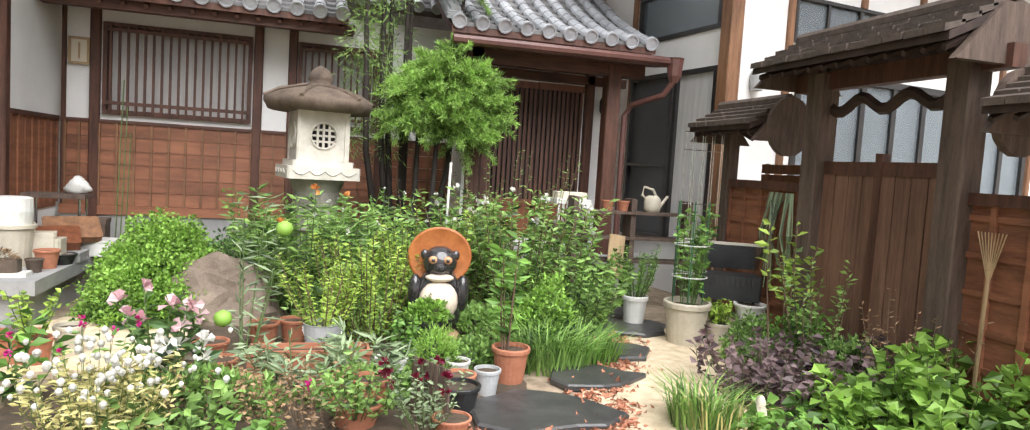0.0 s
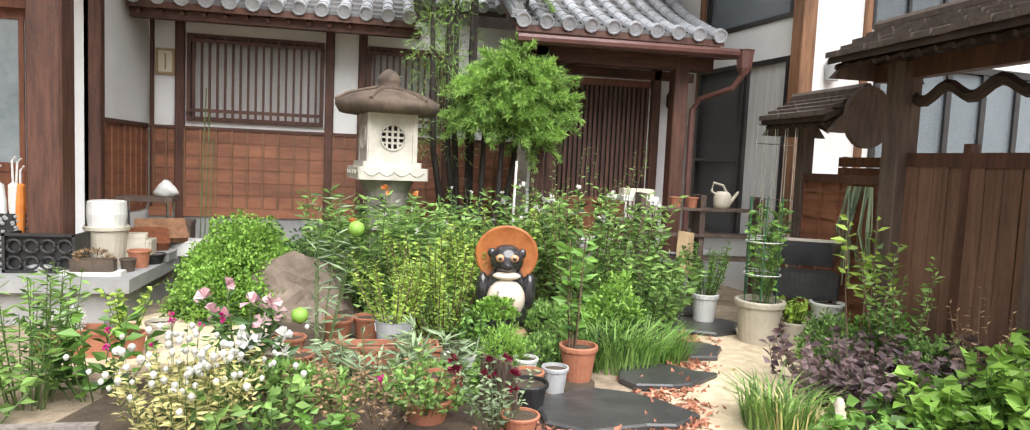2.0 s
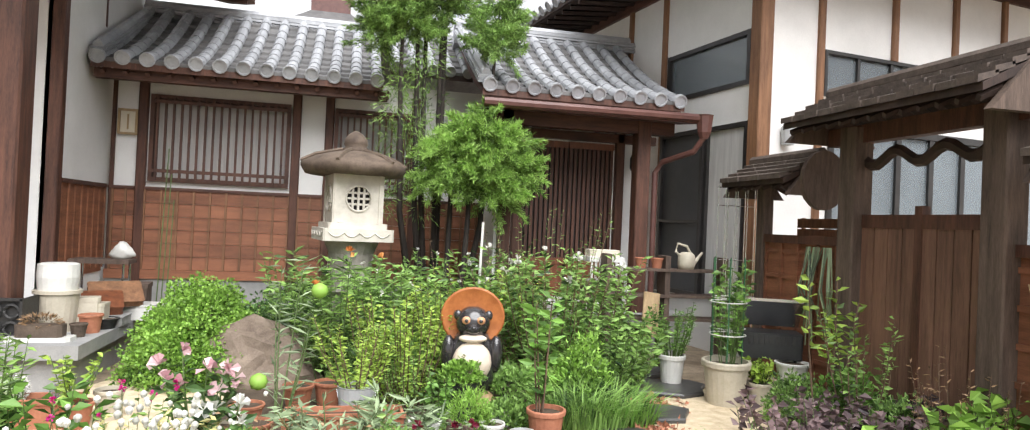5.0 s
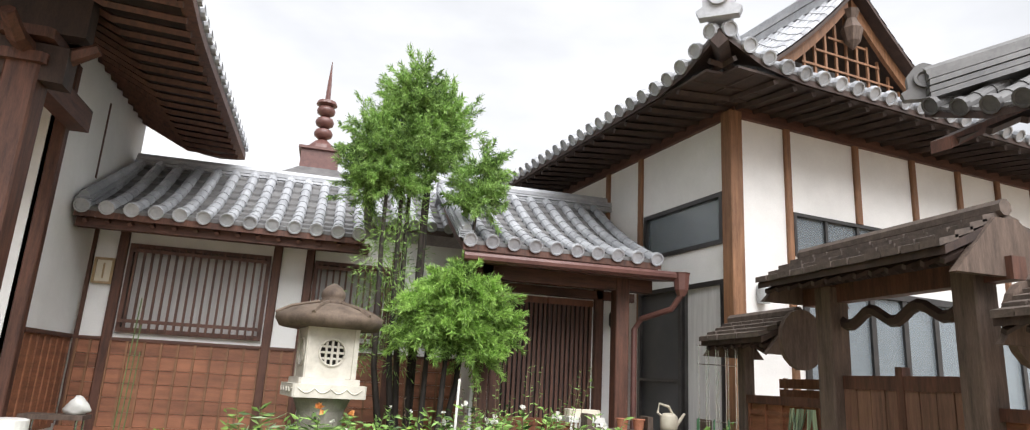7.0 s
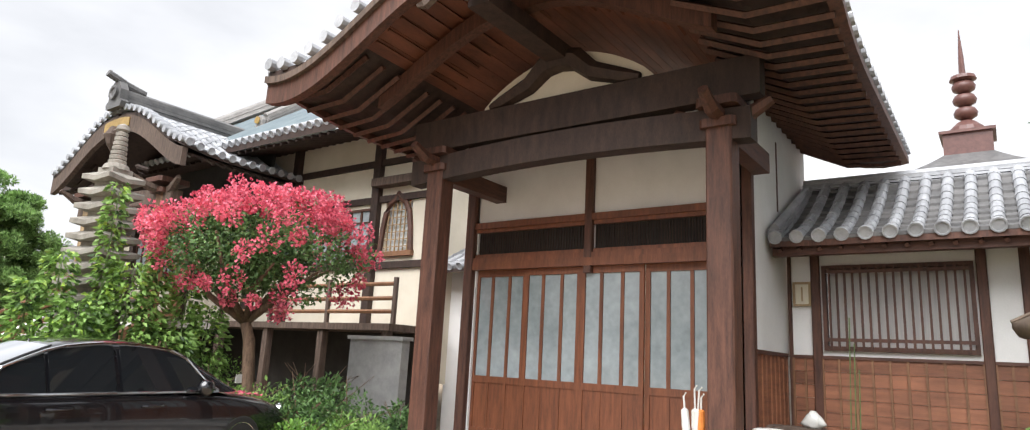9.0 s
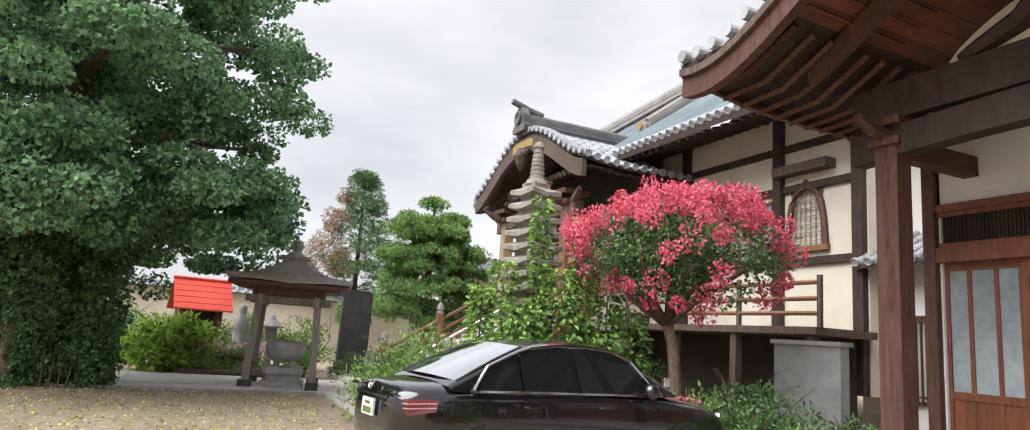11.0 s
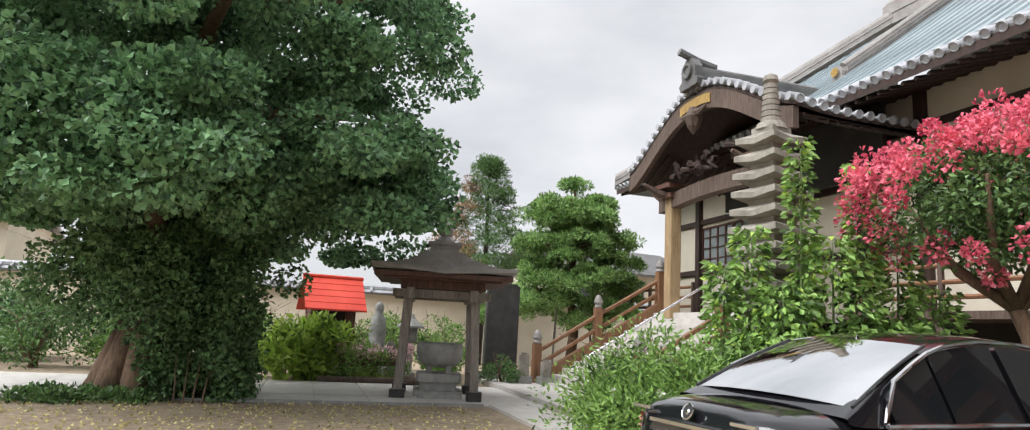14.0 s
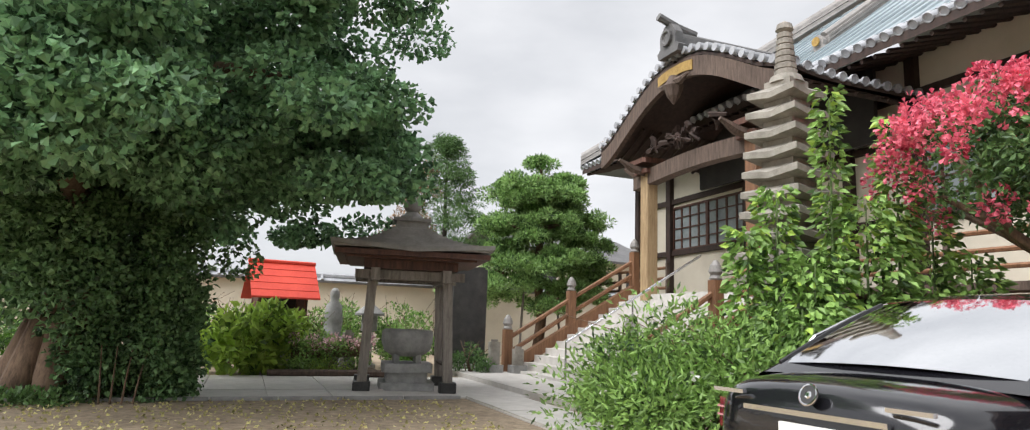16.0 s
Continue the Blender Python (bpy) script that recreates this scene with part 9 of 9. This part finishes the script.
for k in range(9):
    part("tine", tube([(0.03, 0, 1.0), (0.02, -0.1 + k * 0.025, 1.35)], 0.005, 4), WOOD_PALE, br)
# lanky shrub before the gate, perilla, lettuce and leek
plant("fig_sapling", "lanky sapling with lime young leaves", 3.55, 4.75, 5, 0.2, 1.3, L_LIME, 0.12, 0.05, 16, 0.2, stem_m=BARK, rad=0.008, lo=0.5)
plant("fig_sapling", "leafy thin-stemmed shrub before the gate", 3.7, 4.55, 10, 0.22, 1.05, L_MIX, 0.07, 0.035, 26, 0.2, stem_m=BARK, rad=0.006)
mound("euonymus", "round small-leaved green bush", 3.45, 5.0, 0.26, 0.24, 0.42, L_MIX, 1800, 0.035, 0.025)
mound("euonymus", "round small-leaved green bush", 3.75, 4.75, 0.3, 0.25, 0.5, L_HEDGE, 1600, 0.04, 0.03)
mound("euonymus", "low green leaves at the gate's foot", 3.75, 4.2, 0.3, 0.35, 0.4, L_MIX, 1600, 0.05, 0.03)
plant("purple_perilla", "spreading purple-leaved perilla plant before the garden gate", 2.95, 4.1, 44, 0.5, 0.42, L_PURPLE, 0.08, 0.06, 18, 0.4)
plant("purple_perilla", "spreading purple-leaved perilla plant before the garden gate", 3.5, 4.0, 36, 0.45, 0.46, L_PURPLE, 0.08, 0.06, 18, 0.4)
plant("squash_vine", "broad light green lobed leaves", 3.35, 3.35, 34, 0.45, 0.36, L_GROUND, 0.11, 0.09, 12, 0.4)
plant("squash_vine", "broad light green lobed leaves", 2.6, 3.3, 18, 0.35, 0.24, L_HEDGE, 0.10, 0.08, 10, 0.4)
plant("squash_vine", "large soft light green lobed leaves in front", 3.45, 3.0, 20, 0.45, 0.42, L_GROUND, 0.10, 0.085, 14, 0.4)
plant("squash_vine", "broad light green leaves by the gate", 3.8, 3.3, 34, 0.4, 0.6, L_GROUND, 0.11, 0.09, 12, 0.3)
grass_tuft("leek_clump", "upright green grassy leaves with pale ends", 2.15, 3.7, 230, 0.2, 0.36, L_MIX, 0.015, 0.7)
grass_tuft("leek_clump", "pale drying grassy leaves", 2.2, 3.6, 40, 0.22, 0.36, L_YELLOW, 0.010, 0.7)
plant("feather_grass", "wispy brown seed heads before the gate", 3.85, 3.7, 24, 0.3, 0.85, L_DRY, 0.05, 0.012, 14, 0.2, stem_m=BARK, rad=0.003)
fg = bmesh.new()
lathe([(0.03, 0), (0.06, 0.04), (0.07, 0.1), (0.06, 0.16), (0.045, 0.19), (0.05, 0.23), (0.03, 0.28), (0.01, 0.29)], 14, 0, 0, fg)
ob = tagged(part("bird_ornament", fg, BEIGE_PL, smooth=True), "small white bird garden ornament on a stake", "ornament")
ob.matrix_basis = pose(2.36, 3.4, 0.12) @ Matrix.Scale(0.65, 4)
tagged(part("ornament_stake", tube([(2.36, 3.4, 0), (2.36, 3.4, 0.14)], 0.012, 6), WOOD_PALE), "short stake under the bird ornament", "stake")

# ---- things on the porch platform ----
us = thing("umbrella_stand", "black pebbled umbrella stand holding white and orange umbrellas", "umbrella stand", pose(-3.62, 7.0, 0.42))
part("body", lathe([(0.10, 0), (0.105, 0.02), (0.095, 0.3), (0.10, 0.5), (0.09, 0.5), (0.085, 0.05)], 16, top=False), IRON, us)
pebb = bmesh.new()
for k in range(80):
    a, z = rng.uniform(0, 6.28), rng.uniform(0.03, 0.48)
    bmesh.ops.create_icosphere(pebb, subdivisions=1, radius=0.02, matrix=Matrix.Translation((0.1 * math.cos(a), 0.1 * math.sin(a), z)))
tagged(part("pebbles", pebb, STONE, us), kind="stuff")
ORANGE = mat("orange cloth", (0.62, 0.17, 0.03), (0.76, 0.28, 0.06), 6, 0.6, 0.1)
for k, (dx, m, lab) in enumerate(((-0.04, WHITE_PL, "white folded umbrella"), (0.03, WHITE_PL, "white folded umbrella"), (0.07, ORANGE, "orange folded umbrella"), (-0.01, WHITE_PL, "clear folded umbrella"))):
    u = thing("umbrella", lab + " in the stand", "umbrella", pose(-3.62 + dx, 6.98 + 0.03 * (k % 2), 0.46, 3 * (k - 1), 4 * (k - 1.5), 0), "umbrellas")
    part("canopy", lathe([(0.006, 0), (0.03, 0.2), (0.045, 0.55), (0.04, 0.72), (0.012, 0.74)], 10), m, u)
    part("handle", tube([(0, 0, 0.7), (0, 0, 0.86 + 0.08 * (k % 2)), (0.03, 0, 0.9 + 0.08 * (k % 2))], 0.01, 6), WHITE_PL, u)
ir = thing("iron_scroll_panel", "black wrought-iron box with ring scrollwork round the pillar", "iron stand", pose(-3.25, 6.72, 0.42))
for k in range(4):
    for j in range(2):
        part("ring", tube([(-0.2 + k * 0.135 + 0.058 * math.cos(a), -0.06, 0.09 + j * 0.15 + 0.058 * math.sin(a)) for a in [q * 0.524 for q in range(13)]], 0.014, 5), IRON, ir)
for z in (0.0, 0.33):
    part("rail", box(-0.29, 0.29, -0.075, -0.045, z, z + 0.025), IRON, ir)
for x in (-0.28, 0.28):
    part("upright", box(x - 0.012, x + 0.012, -0.075, 0.25, 0, 0.35), IRON, ir)
part("back_panel", box(-0.27, 0.27, -0.03, -0.02, 0.02, 0.33), IRON, ir)
pbk = thing("plastic_pail", "stacked beige and white plastic pails", "pail", pose(-2.88, 7.15, 0.42))
part("pail", lathe([(0.15, 0), (0.18, 0.34), (0.2, 0.35), (0.2, 0.38)], 22), BEIGE_PL, pbk)
part("white_pail", lathe([(0.16, 0.38), (0.175, 0.5), (0.17, 0.62), (0.14, 0.63)], 22), WHITE_PL, pbk)
dp = thing("dish_garden", "low stone-textured pot of dry moss on a white tray", "flower pot", pose(-2.8, 6.62, 0.42))
part("tray", box(-0.25, 0.25, -0.1, 0.1, 0, 0.035, 0.03), WHITE_PL, dp)
part("trough", box(-0.18, 0.18, -0.08, 0.08, 0.035, 0.14, 0.03), STONE_BROWN, dp)
p, w = ball(500, (0, 0, 0.15), (0.16, 0.07, 0.07), 0.6)
leaf_part("moss", p, w, 0.04, 0.01, L_DRY, dp)
tb = thing("low_bench", "low grey wooden bench with a white bag on it", "bench", pose(-3.0, 8.75, 0.42))
part("seat", box(-0.32, 0.3, -0.16, 0.16, 0.52, 0.57), WOOD_GREY, tb)
for a in (-0.26, 0.24):
    for b in (-0.12, 0.12):
        part("leg", tube([(a, b, 0), (a, b, 0.52)], 0.015, 6), STEEL, tb)
bag = bmesh.new()
bmesh.ops.create_icosphere(bag, subdivisions=3, radius=1)
for v in bag.verts:
    k = 1 + 0.2 * noise.noise(v.co * 2.5)
    k += 0.16 * noise.noise(v.co * 6)
    v.co = Vector((v.co.x * 0.12 * k * (1.0 - 0.55 * v.co.z), v.co.y * 0.09 * k, max(-0.09, v.co.z * 0.11 * k)))
ob = tagged(part("plastic_bag", bag, WHITE_PL, smooth=True), "white plastic bag on the bench", "bag")
ob.matrix_basis = pose(-2.82, 8.78, 1.082)
for k, (x, y, z, w, d, h, rz, rx, m, lab) in enumerate(((-2.72, 7.7, 0.42, 0.22, 0.16, 0.2, 20, 25, WOOD_RED, "brown wooden box lying tilted"), (-2.5, 8.0, 0.42, 0.3, 0.16, 0.16, -10, 0, WHITE_PL, "white polystyrene box"), (-2.62, 7.35, 0.42, 0.1, 0.1, 0.24, 0, 0, BEIGE_PL, "beige plastic container"), (-3.05, 7.6, 0.42, 0.14, 0.12, 0.3, 8, 0, WHITE_PL, "white plastic canister"), (-2.56, 7.55, 0.42, 0.16, 0.16, 0.09, 0, 0, STONE, "grey shallow basin"), (-2.95, 7.95, 0.42, 0.2, 0.15, 0.2, 12, 0, BLACK_PL, "black storage tub"), (-2.68, 7.3, 0.42, 0.11, 0.09, 0.3, 15, 0, BEIGE_PL, "cream lidded canister"), (-2.9, 7.45, 0.42, 0.09, 0.09, 0.36, 0, 0, WHITE_PL, "tall white canister"), (-2.6, 7.85, 0.6, 0.24, 0.17, 0.07, 25, 32, WOOD_WARM, "shallow brown wooden tray leaning"), (-2.66, 8.3, 0.42, 0.26, 0.2, 0.34, 6, 0, WOOD_GREY, "weathered grey wooden crate"))):
    b = thing("storage_box", lab + " on the porch platform", "box", pose(x, y, z + (0.06 if rx else 0), rx, 0, rz), "boxes on the platform")
    part("body", box(-w, w, -d, d, 0, h * 0.86, 0.02), m, b)
    part("lid", box(-w * 1.03, w * 1.03, -d * 1.03, d * 1.03, h * 0.86, h, 0.02), m, b)
for x, y, r, h, m, lab in ((-2.56, 7.05, 0.10, 0.17, TERRA, "terracotta pot on the platform edge"), (-2.58, 6.82, 0.07, 0.12, STONE_BROWN, "small brown glazed pot on the platform"), (-3.0, 7.75, 0.13, 0.22, GREY_PL, "grey plastic pot among the boxes"), (-2.52, 7.3, 0.12, 0.10, IRON, "shallow black iron bowl on the platform")):
    pot(x, y, r, h, m, lab, 0.42)
for k in range(3):
    tagged(part("bamboo_pole", tube([(-2.4 + 0.05 * k, 8.6, 0.3), (-2.36 + 0.04 * k, 8.7, 2.3 - 0.3 * k)], 0.007, 5), STEM), "thin green bamboo garden pole", "pole", "bamboo poles")
wp = thing("wall_plaque", "square pale wooden wall plaque with a lattice", "plaque", pose(-3.16, 9.93, 2.72))
for a, b, c, d in ((-0.12, 0.12, -0.17, -0.14), (-0.12, 0.12, 0.14, 0.17), (-0.12, -0.09, -0.14, 0.14), (0.09, 0.12, -0.14, 0.14)):
    part("frame", box(a, b, -0.04, 0, c, d), WOOD_PALE, wp)
part("panel", box(-0.09, 0.09, -0.02, -0.005, -0.14, 0.14), PLASTER_CREAM, wp)
part("bar", box(-0.01, 0.01, -0.03, -0.02, -0.1, 0.1), WOOD_PALE, wp)
bw = thing("wood_stack_board", "reddish slatted board leaning behind the fence", "board", pose(4.6, 6.2, 0))
for k in range(4):
    part("slat", box(-0.05, 0.0, -0.38, 0.38, 1.36 + k * 0.11, 1.46 + k * 0.11), WOOD_WARM, bw)
for y in (-0.38, 0.34):
    part("upright", box(0.0, 0.03, y, y + 0.04, 0.0, 1.8), WOOD_WARM, bw)
